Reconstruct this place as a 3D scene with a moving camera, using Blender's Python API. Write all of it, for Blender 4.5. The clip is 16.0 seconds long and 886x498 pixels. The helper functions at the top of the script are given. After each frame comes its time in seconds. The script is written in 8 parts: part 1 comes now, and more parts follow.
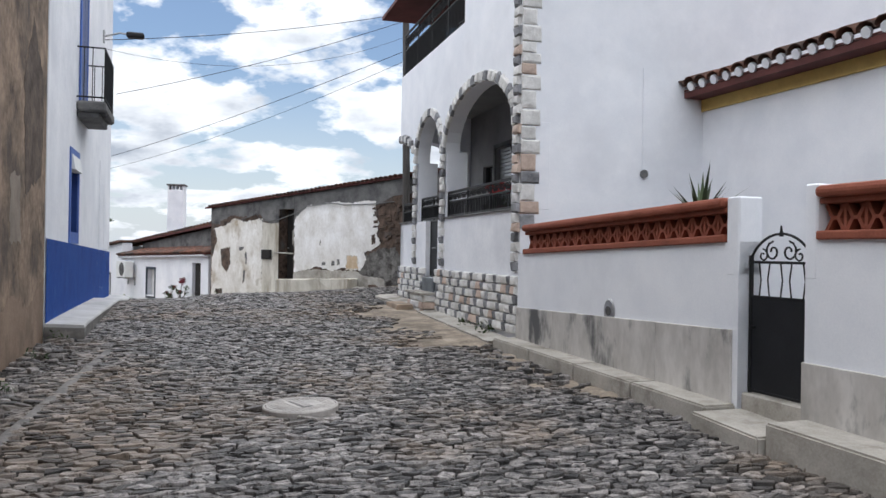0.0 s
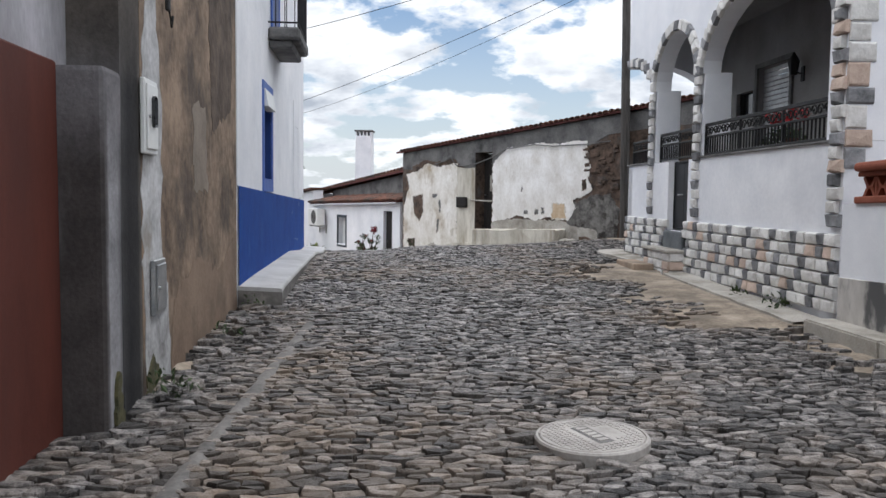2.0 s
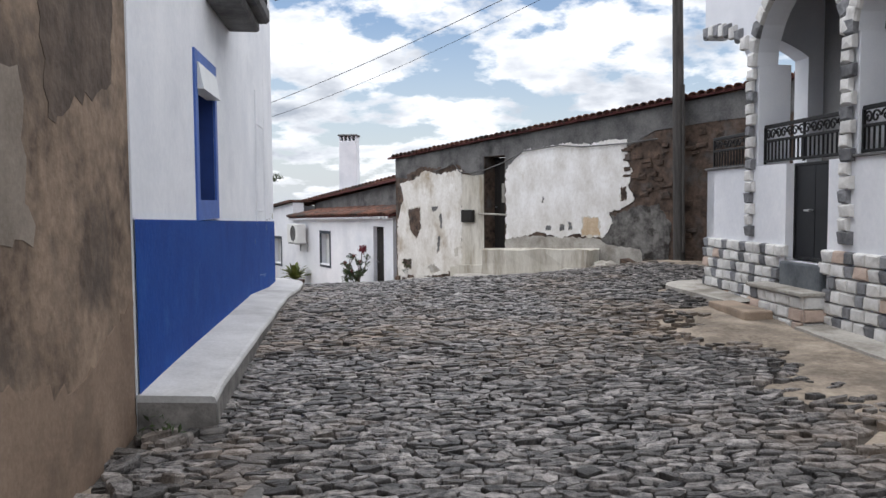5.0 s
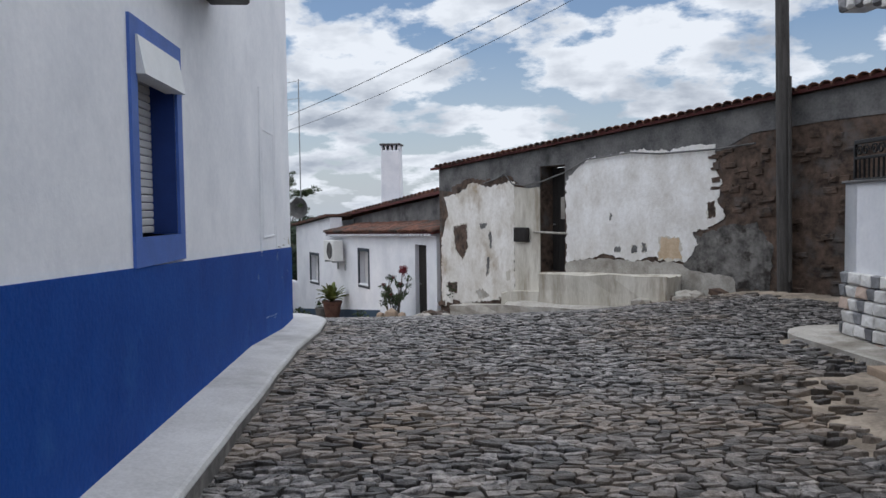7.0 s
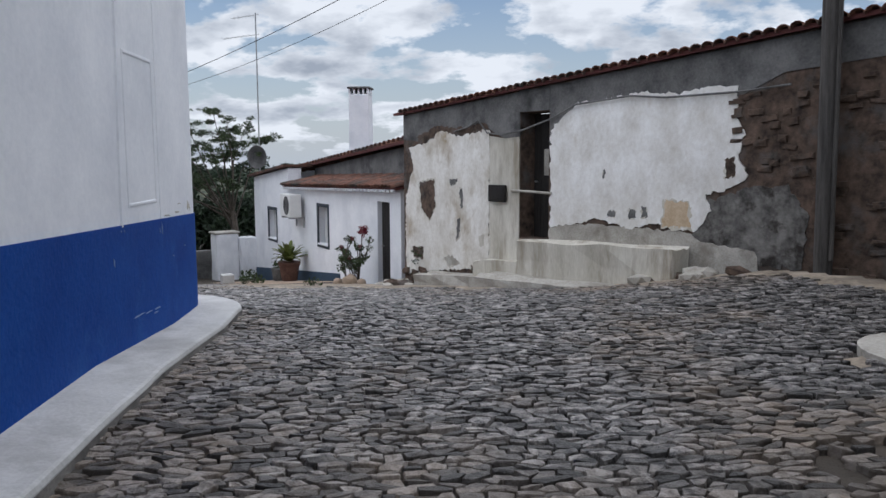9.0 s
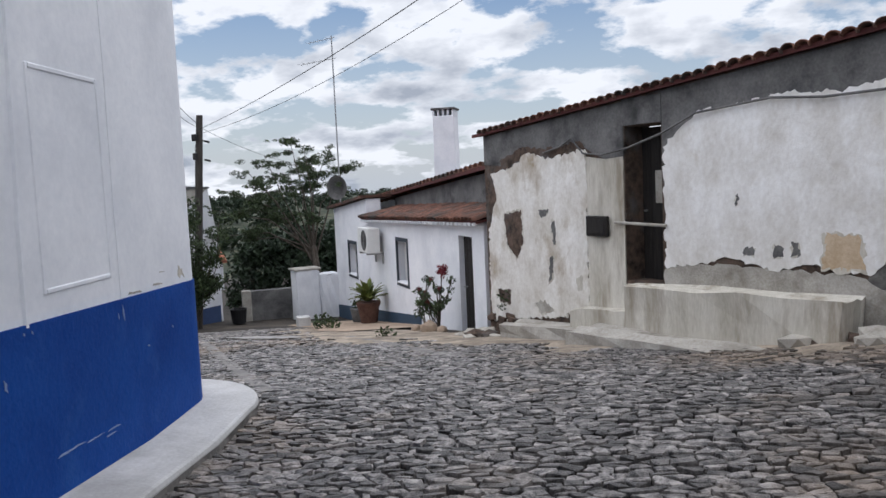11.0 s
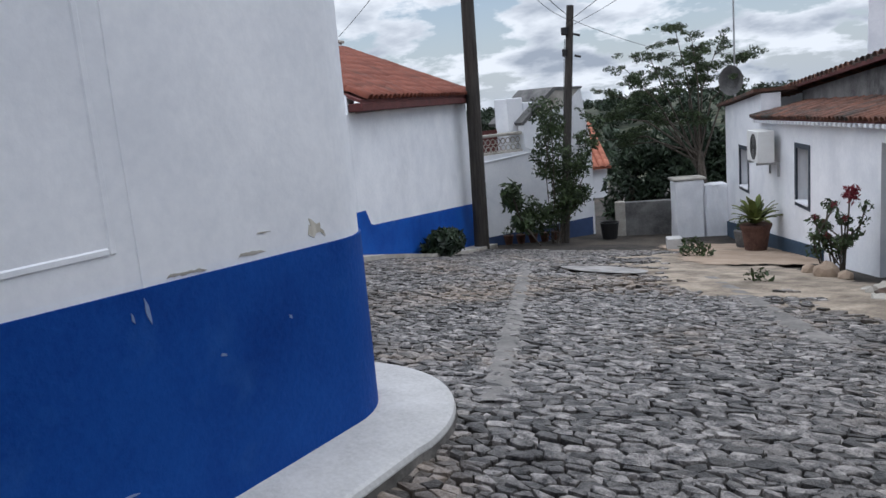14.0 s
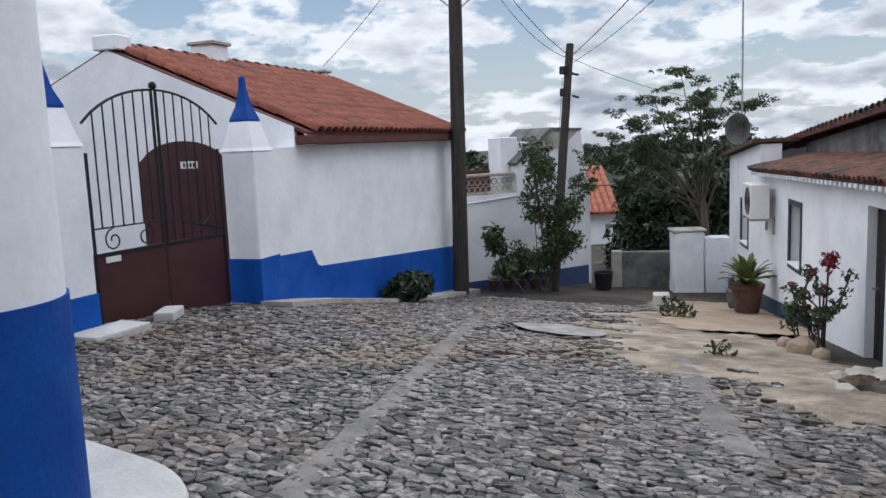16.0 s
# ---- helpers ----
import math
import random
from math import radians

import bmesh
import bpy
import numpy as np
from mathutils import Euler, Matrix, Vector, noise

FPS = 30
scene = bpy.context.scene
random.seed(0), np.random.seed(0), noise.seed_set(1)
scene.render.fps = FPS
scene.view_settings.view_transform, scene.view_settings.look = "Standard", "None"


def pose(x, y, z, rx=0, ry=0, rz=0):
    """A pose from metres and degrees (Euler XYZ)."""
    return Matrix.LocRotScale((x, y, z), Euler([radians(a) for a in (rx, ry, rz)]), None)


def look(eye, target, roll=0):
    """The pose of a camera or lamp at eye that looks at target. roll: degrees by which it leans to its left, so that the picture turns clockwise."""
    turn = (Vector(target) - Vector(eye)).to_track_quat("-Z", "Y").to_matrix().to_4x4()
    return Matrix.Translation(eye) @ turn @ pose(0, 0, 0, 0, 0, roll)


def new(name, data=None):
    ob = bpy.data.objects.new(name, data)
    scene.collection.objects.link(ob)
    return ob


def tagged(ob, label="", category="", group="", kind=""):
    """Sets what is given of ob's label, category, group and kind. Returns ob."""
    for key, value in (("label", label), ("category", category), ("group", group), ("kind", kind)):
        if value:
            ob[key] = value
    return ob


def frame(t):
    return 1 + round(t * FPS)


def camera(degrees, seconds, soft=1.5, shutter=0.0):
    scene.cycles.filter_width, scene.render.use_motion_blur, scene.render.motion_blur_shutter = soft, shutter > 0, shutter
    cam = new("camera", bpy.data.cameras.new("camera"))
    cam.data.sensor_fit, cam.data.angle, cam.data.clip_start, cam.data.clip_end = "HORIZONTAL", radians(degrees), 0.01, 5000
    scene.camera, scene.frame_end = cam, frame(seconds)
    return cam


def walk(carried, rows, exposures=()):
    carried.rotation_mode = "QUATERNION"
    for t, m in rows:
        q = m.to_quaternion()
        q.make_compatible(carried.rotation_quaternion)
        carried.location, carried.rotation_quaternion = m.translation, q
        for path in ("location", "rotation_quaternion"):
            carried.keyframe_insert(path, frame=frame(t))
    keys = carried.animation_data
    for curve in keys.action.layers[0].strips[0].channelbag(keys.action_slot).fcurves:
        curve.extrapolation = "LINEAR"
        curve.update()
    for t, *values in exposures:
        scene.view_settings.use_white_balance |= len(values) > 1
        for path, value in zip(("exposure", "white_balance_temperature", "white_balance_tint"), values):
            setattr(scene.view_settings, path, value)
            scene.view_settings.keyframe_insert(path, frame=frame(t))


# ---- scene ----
cam = camera(58.8, 16.0)
PATH = [
    (0, (0.04, -0.168, 1.648), (0.034, 1.832, 1.656), 0.9),
    (0.2, (-0.037, 0.084, 1.654), (-0.151, 2.08, 1.629), 0.5),
    (0.5, (-0.162, 0.432, 1.66), (-0.449, 2.411, 1.6), 0.5),
    (1, (-0.48, 0.932, 1.677), (-0.804, 2.903, 1.584), 1.0),
    (1.5, (-0.73, 1.521, 1.656), (-1.106, 3.481, 1.533), 0.1),
    (2, (-0.969, 1.954, 1.664), (-1.41, 3.9, 1.529), 0.7),
    (2.5, (-1.202, 2.506, 1.659), (-1.664, 4.448, 1.543), -1.0),
    (3, (-1.39, 3.069, 1.68), (-1.931, 4.988, 1.523), -0.8),
    (3.5, (-1.637, 3.652, 1.741), (-2.07, 5.598, 1.574), 0.3),
    (4, (-1.754, 4.158, 1.777), (-2.159, 6.111, 1.63), -0.6),
    (4.5, (-1.977, 4.75, 1.797), (-2.36, 6.708, 1.661), 1.3),
    (5, (-2.13, 5.287, 1.835), (-2.536, 7.242, 1.714), -0.4),
    (5.2, (-2.158, 5.492, 1.859), (-2.592, 7.441, 1.758), -0.9),
    (7.3, (-2.688, 7.807, 2.008), (-3.226, 9.731, 1.91), -1.1),
    (7.5, (-2.712, 8.039, 2.02), (-3.248, 9.963, 1.916), -1.7),
    (8, (-2.762, 8.587, 2.038), (-3.313, 10.506, 1.914), -1.2),
    (8.2, (-2.818, 8.845, 2.035), (-3.353, 10.766, 1.886), -0.9),
    (10.3, (-3.025, 11.33, 2.16), (-3.472, 13.261, 1.894), -0.4),
    (10.5, (-3.15, 11.576, 2.15), (-3.692, 13.485, 1.897), -0.5),
    (11, (-3.303, 12.036, 2.206), (-4.022, 13.895, 2.034), -2.6),
    (11.5, (-3.406, 12.513, 2.198), (-4.385, 14.25, 2.047), -4.0),
    (12, (-3.607, 13.001, 2.216), (-4.876, 14.535, 2.021), -5.0),
    (12.5, (-3.712, 13.55, 2.188), (-5.187, 14.882, 1.962), -4.9),
    (13, (-3.866, 13.999, 2.195), (-5.412, 15.251, 1.983), -4.4),
    (13.5, (-3.934, 14.379, 2.162), (-5.491, 15.607, 1.9), -5.8),
    (14, (-3.979, 14.899, 2.137), (-5.513, 16.131, 1.781), -5.0),
    (14.5, (-4.058, 15.361, 2.13), (-5.527, 16.673, 1.781), -4.6),
    (15, (-3.968, 15.772, 2.135), (-5.455, 17.072, 1.819), -4.8),
    (15.5, (-3.996, 16.218, 2.08), (-5.468, 17.541, 1.788), -2.7),
    (16, (-4.004, 16.526, 2.087), (-5.596, 17.708, 1.822), -2.4),
]
walk(cam, [(t, look(e, g, r)) for t, e, g, r in PATH],
     exposures=[(0, 0.34, 6200, 10), (0.5, 0.14, 6200, 10), (1, 0.26, 6220, 10), (2, 0.32, 6250, 10), (3.5, 0.46, 6280, 11), (4, 0.44, 6300, 11), (5.2, 0.28, 6300, 11), (7.5, -0.2, 5950, 10), (8.2, -0.25, 5900, 10), (10.5, 0.12, 6150, 12), (11, 0.0, 6100, 12), (11.5, -0.42, 5950, 10), (12, -0.48, 5850, 10), (12.5, -0.42, 5750, 10), (13, -0.1, 5780, 10), (13.5, -0.24, 5800, 10), (14.5, 0.12, 6000, 10), (16, 0.0, 6050, 10)])


# ---- world and light ----
def world_sky():
    w = bpy.data.worlds.new("sky")
    w.use_nodes = True
    scene.world = w
    nt = w.node_tree
    nt.nodes.clear()
    N, L = nt.nodes.new, nt.links.new
    out, bg = N("ShaderNodeOutputWorld"), N("ShaderNodeBackground")
    sky = N("ShaderNodeTexSky")
    sky.sky_type, sky.sun_disc = "NISHITA", False
    sky.sun_elevation, sky.sun_rotation = radians(80), radians(SUN_TURN)
    co = N("ShaderNodeTexCoord")
    sep = N("ShaderNodeSeparateXYZ")
    L(co.outputs["Generated"], sep.inputs[0])
    # clouds lie on a flat layer high above
    h = N("ShaderNodeMath"); h.operation = "MAXIMUM"; h.inputs[1].default_value = 0.0
    L(sep.outputs["Z"], h.inputs[0])
    ha = N("ShaderNodeMath"); ha.operation = "ADD"; ha.inputs[1].default_value = 0.3
    L(h.outputs[0], ha.inputs[0])
    dx, dy = N("ShaderNodeMath"), N("ShaderNodeMath")
    for d, axis in ((dx, "X"), (dy, "Y")):
        d.operation = "DIVIDE"
        L(sep.outputs[axis], d.inputs[0]); L(ha.outputs[0], d.inputs[1])
    cm = N("ShaderNodeCombineXYZ")
    L(dx.outputs[0], cm.inputs[0]); L(dy.outputs[0], cm.inputs[1])
    n1 = N("ShaderNodeTexNoise")
    n1.inputs["Scale"].default_value, n1.inputs["Detail"].default_value = 3.3, 12.0
    n1.inputs["Roughness"].default_value, n1.inputs["Distortion"].default_value = 0.56, 0.0
    L(cm.outputs[0], n1.inputs["Vector"])
    cover = N("ShaderNodeValToRGB")
    cover.color_ramp.elements[0].position, cover.color_ramp.elements[1].position = 0.455, 0.52
    L(n1.outputs["Fac"], cover.inputs[0])
    # undersides are grey, tops bright
    up = N("ShaderNodeVectorMath"); up.operation = "SCALE"
    up.inputs["Scale"].default_value = 0.95
    L(cm.outputs[0], up.inputs[0])
    n2 = N("ShaderNodeTexNoise")
    n2.inputs["Scale"].default_value, n2.inputs["Detail"].default_value, n2.inputs["Roughness"].default_value = 3.0, 5.0, 0.5
    L(up.outputs[0], n2.inputs["Vector"])
    under = N("ShaderNodeMix")
    under.inputs["Factor"].default_value = 0.6
    L(n1.outputs["Fac"], under.inputs["A"]); L(n2.outputs["Fac"], under.inputs["B"])
    thick = N("ShaderNodeValToRGB")
    e = thick.color_ramp.elements
    e[0].position, e[0].color = 0.49, (9.3, 9.4, 9.5, 1)
    e[1].position, e[1].color = 0.62, (4.0, 4.35, 4.9, 1)
    L(under.outputs["Result"], thick.inputs[0])
    # the veil of bright haze towards the horizon
    haze = N("ShaderNodeMapRange")
    haze.inputs["From Min"].default_value, haze.inputs["From Max"].default_value = 0.0, 0.22
    haze.inputs["To Min"].default_value, haze.inputs["To Max"].default_value = 0.8, 0.0
    L(h.outputs[0], haze.inputs["Value"])
    mx, mh = N("ShaderNodeMix"), N("ShaderNodeMix")
    for m in (mx, mh):
        m.data_type = "RGBA"
    L(haze.outputs[0], mh.inputs["Factor"])
    L(sky.outputs[0], mh.inputs["A"])
    mh.inputs["B"].default_value = (6.0, 6.4, 6.8, 1)
    L(cover.outputs[0], mx.inputs["Factor"])
    L(mh.outputs["Result"], mx.inputs["A"]); L(thick.outputs[0], mx.inputs["B"])
    L(mx.outputs["Result"], bg.inputs["Color"])
    bg.inputs["Strength"].default_value = SKY
    L(bg.outputs[0], out.inputs[0])


SUN_TURN, SKY = -66.0, 0.1
world_sky()
sun = new("sun", bpy.data.lights.new("sun", "SUN"))
sun.data.energy, sun.data.angle, sun.data.color = 3.3, radians(130), (1.0, 0.97, 0.93)
sun.matrix_world = look((-9, 4, 60), (0, 0, 0))


# ---- materials ----
def mat(name, dark, light, scale=6.0, rough=0.85, bump=0.15, fine=60.0, stain=None, stain_at=(0.55, 0.72), stain_scale=0.9,
        metal=0.0, vary=0.0, island=0.0, stretch=(1, 1, 1), local=False, spec=0.4, span=(0.5, 0.92)):
    m = bpy.data.materials.new(name)
    m.use_nodes = True
    nt = m.node_tree
    N, L = nt.nodes.new, nt.links.new
    p = nt.nodes["Principled BSDF"]
    p.inputs["Roughness"].default_value, p.inputs["Metallic"].default_value = rough, metal
    p.inputs["Specular IOR Level"].default_value = spec
    if local:
        src = N("ShaderNodeTexCoord").outputs["Object"]
    else:
        src = N("ShaderNodeNewGeometry").outputs["Position"]
    mp = N("ShaderNodeMapping")
    mp.inputs["Scale"].default_value = stretch
    L(src, mp.inputs["Vector"])

    def noise_tex(s, detail=6.0, r=0.6):
        n = N("ShaderNodeTexNoise")
        n.inputs["Scale"].default_value, n.inputs["Detail"].default_value, n.inputs["Roughness"].default_value = s, detail, r
        L(mp.outputs[0], n.inputs["Vector"])
        return n.outputs["Fac"]

    big, small = noise_tex(scale), noise_tex(fine, 4.0)
    add = N("ShaderNodeMath"); add.operation = "MULTIPLY_ADD"
    L(small, add.inputs[0]); add.inputs[1].default_value = 0.45; L(big, add.inputs[2])
    ramp = N("ShaderNodeValToRGB")
    e = ramp.color_ramp.elements
    e[0].position, e[0].color, e[1].position, e[1].color = span[0], (*dark, 1), span[1], (*light, 1)
    L(add.outputs[0], ramp.inputs[0])
    col = ramp.outputs[0]
    if stain:
        s = N("ShaderNodeValToRGB")
        s.color_ramp.elements[0].position, s.color_ramp.elements[1].position = stain_at
        L(noise_tex(stain_scale, 8.0, 0.62), s.inputs[0])
        mx = N("ShaderNodeMix"); mx.data_type = "RGBA"
        L(s.outputs[0], mx.inputs["Factor"]); L(col, mx.inputs["A"]); mx.inputs["B"].default_value = (*stain, 1)
        col = mx.outputs["Result"]
    if vary or island:
        rnd = N("ShaderNodeObjectInfo").outputs["Random"] if vary else N("ShaderNodeNewGeometry").outputs["Random Per Island"]
        mr = N("ShaderNodeMapRange")
        k = vary or island
        mr.inputs["To Min"].default_value, mr.inputs["To Max"].default_value = 1 - k, 1 + k
        L(rnd, mr.inputs["Value"])
        hs = N("ShaderNodeHueSaturation")
        L(mr.outputs[0], hs.inputs["Value"]); L(col, hs.inputs["Color"])
        col = hs.outputs[0]
    L(col, p.inputs["Base Color"])
    if bump:
        b = N("ShaderNodeBump")
        b.inputs["Strength"].default_value, b.inputs["Distance"].default_value = bump, 0.02
        L(add.outputs[0], b.inputs["Height"]); L(b.outputs[0], p.inputs["Normal"])
    return m


def paint(name, c, rough=0.5, k=0.12, **kw):
    return mat(name, tuple(v * (1 - k) for v in c), tuple(min(1, v * (1 + k)) for v in c), rough=rough, **kw)


WHITE = mat("white lime wash", (0.72, 0.735, 0.77), (0.86, 0.865, 0.885), 1.3, 0.9, 0.2, 20, stain=(0.63, 0.645, 0.68), stain_at=(0.52, 0.8))
WHITE2 = mat("white masonry paint", (0.73, 0.75, 0.79), (0.84, 0.85, 0.875), 1.6, 0.85, 0.1, 70, stain=(0.68, 0.695, 0.73), stain_at=(0.5, 0.8))
PLASTER_OLD = mat("yellowed old plaster", (0.56, 0.52, 0.45), (0.84, 0.82, 0.78), 2.6, 0.95, 0.8, 20, stain=(0.36, 0.29, 0.2), stain_at=(0.53, 0.7), stain_scale=2.0, stretch=(1, 1, 0.7))
PLASTER = mat("old white plaster", (0.62, 0.59, 0.54), (0.87, 0.86, 0.84), 2.6, 0.95, 0.7, 20, stain=(0.5, 0.44, 0.35), stain_at=(0.6, 0.78), stain_scale=2.2, stretch=(1, 1, 0.7))
WASHED = mat("yellowed whitewash", (0.42, 0.39, 0.32), (0.66, 0.63, 0.56), 2.4, 0.95, 0.4, 30, stain=(0.3, 0.26, 0.2), stain_at=(0.5, 0.68), stain_scale=2.2, stretch=(1.5, 1.5, 0.35))
# Porch back wall and ceiling: the porch's shade is put into this grey.
PORCH_SHADE = mat("porch paint with shade in it", (0.2, 0.197, 0.195), (0.29, 0.286, 0.28), 1.5, 0.9, 0.1, 50)
BLUE = mat("blue masonry paint", (0.003, 0.038, 0.22), (0.009, 0.068, 0.31), 1.8, 0.7, 0.5, 30, stain=(0.025, 0.1, 0.34), stain_at=(0.56, 0.8), stain_scale=2.0, spec=0.15)
BLUE_GATE = mat("bright blue masonry paint", (0.005, 0.055, 0.3), (0.012, 0.095, 0.42), 1.8, 0.7, 0.5, 30, stain=(0.03, 0.11, 0.38), stain_at=(0.56, 0.8), stain_scale=2.0, spec=0.15)
BLUE_FRAME = paint("blue window paint", (0.06, 0.13, 0.42), 0.6, fine=90)
BLUE_DARK = paint("dark blue door paint", (0.01, 0.035, 0.17), 0.5, fine=50)
BROWN = mat("brown earth render", (0.075, 0.052, 0.037), (0.35, 0.255, 0.18), 2.0, 0.95, 1.0, 12, stain=(0.085, 0.066, 0.052), stain_at=(0.5, 0.66), stain_scale=1.3)
RED_WALL = mat("terracotta red wall paint", (0.075, 0.018, 0.011), (0.12, 0.03, 0.019), 2, 0.75, 0.15, 60, stain=(0.075, 0.022, 0.016), stain_at=(0.5, 0.75), stretch=(2, 2, 0.6))
GREY_RENDER = mat("grey cement render", (0.07, 0.07, 0.07), (0.19, 0.185, 0.18), 2.5, 0.95, 0.4, 30, stain=(0.04, 0.04, 0.04), stain_scale=1.6)
# Dark blotches stand for dark stones and the shade between them.
PATCH = mat("crumbling cement patch with shade blotches", (0.03, 0.028, 0.026), (0.23, 0.22, 0.205), 4.5, 1.0, 1.0, 14, stain=(0.035, 0.03, 0.026), stain_at=(0.52, 0.62), stain_scale=3.0)
SOOTY = mat("dirty white wall paint", (0.34, 0.33, 0.35), (0.52, 0.51, 0.54), 1.4, 0.9, 0.3, 30, stain=(0.2, 0.195, 0.195), stain_at=(0.46, 0.7), stain_scale=0.9, stretch=(1.3, 1.3, 0.5))
CEMENT = mat("pale cement", (0.27, 0.25, 0.215), (0.5, 0.475, 0.43), 2.5, 0.95, 0.4, 40, stain=(0.17, 0.15, 0.12), stain_at=(0.52, 0.72), stain_scale=1.8)
SLAB = mat("white painted kerb", (0.4, 0.395, 0.385), (0.56, 0.555, 0.545), 2.5, 0.9, 0.35, 40, stain=(0.27, 0.26, 0.245), stain_at=(0.54, 0.76))
KERB = mat("limestone kerb", (0.3, 0.28, 0.24), (0.5, 0.47, 0.42), 3, 0.9, 0.3, 50, stain=(0.2, 0.18, 0.15), stain_at=(0.55, 0.7), stain_scale=2)
MARBLE = mat("veined grey marble", (0.36, 0.34, 0.31), (0.62, 0.595, 0.56), 2.4, 0.5, 0.05, 14, stain=(0.1, 0.1, 0.1), stain_at=(0.54, 0.63), stain_scale=1.6, stretch=(1, 1, 0.45))
RUBBLE = mat("earth and rubble wall", (0.02, 0.015, 0.012), (0.145, 0.1, 0.075), 5, 1.0, 1.0, 16, stain=(0.11, 0.105, 0.1), stain_at=(0.5, 0.68), stain_scale=2.2)
SOIL = mat("grey soil between cobbles", (0.012, 0.011, 0.01), (0.06, 0.052, 0.044), 3, 1.0, 0.8, 45, stain=(0.1, 0.082, 0.064), stain_at=(0.48, 0.7), stain_scale=0.5)
DIRT = mat("sandy trodden dirt", (0.13, 0.105, 0.08), (0.44, 0.37, 0.29), 2.6, 1.0, 0.9, 26, stain=(0.12, 0.1, 0.08), stain_at=(0.46, 0.72), stain_scale=1.8)
PAVE = mat("worn terracotta coloured cement", (0.25, 0.18, 0.125), (0.42, 0.33, 0.25), 1.6, 0.95, 0.2, 60, stain=(0.2, 0.16, 0.12))
COBBLE = mat("slate cobble", (0.02, 0.019, 0.02), (0.24, 0.222, 0.208), 17, 0.5, 1.0, 95, island=0.85, spec=0.5, span=(0.58, 0.86), stain=(0.16, 0.122, 0.088), stain_at=(0.48, 0.68), stain_scale=0.5)
COBBLE_P = mat("slate cobble piece", (0.02, 0.019, 0.02), (0.24, 0.222, 0.208), 17, 0.5, 1.0, 95, vary=0.85, spec=0.5, span=(0.58, 0.86), stain=(0.16, 0.122, 0.088), stain_at=(0.48, 0.68), stain_scale=0.5)
TILE = mat("weathered clay tile", (0.05, 0.026, 0.02), (0.19, 0.085, 0.055), 5, 0.9, 0.6, 30, stain=(0.045, 0.04, 0.035), stain_at=(0.45, 0.64), stain_scale=1.6, island=0.45)
TILE_NEW = mat("red clay tile", (0.14, 0.042, 0.027), (0.27, 0.088, 0.055), 3, 0.85, 0.25, 40, stain=(0.11, 0.06, 0.045), stain_at=(0.55, 0.75), stain_scale=1.0, island=0.2)
TILE_DK = mat("dark red eave tile", (0.07, 0.022, 0.02), (0.13, 0.04, 0.035), 3, 0.8, 0.2, 40)
TERRA = mat("terracotta lattice paint", (0.2, 0.055, 0.03), (0.31, 0.095, 0.055), 4, 0.8, 0.2, 60)
YELLOW = paint("ochre band paint", (0.52, 0.37, 0.12), 0.85, fine=50)
IRON = mat("black wrought iron", (0.006, 0.006, 0.007), (0.014, 0.014, 0.015), 8, 0.6, 0.1, 80, spec=0.3)
BLACKPANEL = mat("black gate sheet", (0.008, 0.009, 0.011), (0.016, 0.017, 0.02), 3, 0.5, 0.05, 60, spec=0.3)
MAROON = mat("maroon gate paint", (0.035, 0.009, 0.011), (0.062, 0.016, 0.019), 2, 0.5, 0.1, 60)
WOODDK = mat("dark old wood", (0.006, 0.005, 0.005), (0.024, 0.02, 0.017), 5, 0.8, 0.4, 40, stretch=(6, 6, 0.6))
POLE = mat("tarred wood pole", (0.02, 0.017, 0.015), (0.065, 0.057, 0.05), 4, 0.9, 0.4, 30, stretch=(5, 5, 0.4))
POLE_GREY = mat("grey wooden pole", (0.032, 0.029, 0.027), (0.1, 0.093, 0.086), 4, 0.9, 0.4, 30, stretch=(5, 5, 0.4))
STONE_L = mat("pale rock faced stone", (0.52, 0.51, 0.485), (0.76, 0.75, 0.725), 6, 0.9, 0.6, 30, vary=0.12)
STONE_D = mat("dark grey rock faced stone", (0.1, 0.105, 0.11), (0.26, 0.26, 0.27), 6, 0.85, 0.6, 30, vary=0.35)
STONE_P = mat("pinkish rock faced stone", (0.42, 0.32, 0.26), (0.6, 0.48, 0.4), 6, 0.9, 0.6, 30, vary=0.14)
GLASS_DK = mat("dark window glass", (0.012, 0.013, 0.015), (0.02, 0.022, 0.025), 2, 0.12, 0.0, 10, spec=0.6)
BLIND = paint("white roller blind", (0.62, 0.62, 0.62), 0.6, k=0.06, fine=60)
PLASTIC = paint("white plastic", (0.72, 0.72, 0.7), 0.4, k=0.05, fine=40)
METAL = mat("galvanised steel", (0.3, 0.31, 0.32), (0.5, 0.5, 0.5), 6, 0.45, 0.05, 60, metal=0.8)
CASTIRON = mat("pale worn cast cover", (0.28, 0.26, 0.24), (0.48, 0.455, 0.425), 5, 0.6, 0.15, 60, metal=0.2)
BLACK = paint("black rubber", (0.012, 0.012, 0.013), 0.6, fine=60)
LEAF = mat("green leaf", (0.015, 0.027, 0.011), (0.06, 0.09, 0.03), 4, 0.65, 0.1, 30, island=0.5)
LEAF_DK = mat("dark green foliage", (0.006, 0.014, 0.008), (0.03, 0.05, 0.022), 2, 0.7, 0.1, 20, island=0.45)
LEAF_Y = mat("yellow green leaf", (0.05, 0.075, 0.015), (0.19, 0.21, 0.055), 4, 0.6, 0.1, 30, island=0.3)
BARK = mat("grey brown bark", (0.035, 0.028, 0.022), (0.12, 0.1, 0.08), 8, 0.95, 0.6, 40, stretch=(3, 3, 0.6))
PETAL = paint("crimson rose petal", (0.14, 0.003, 0.013), 0.6, k=0.3, fine=40)
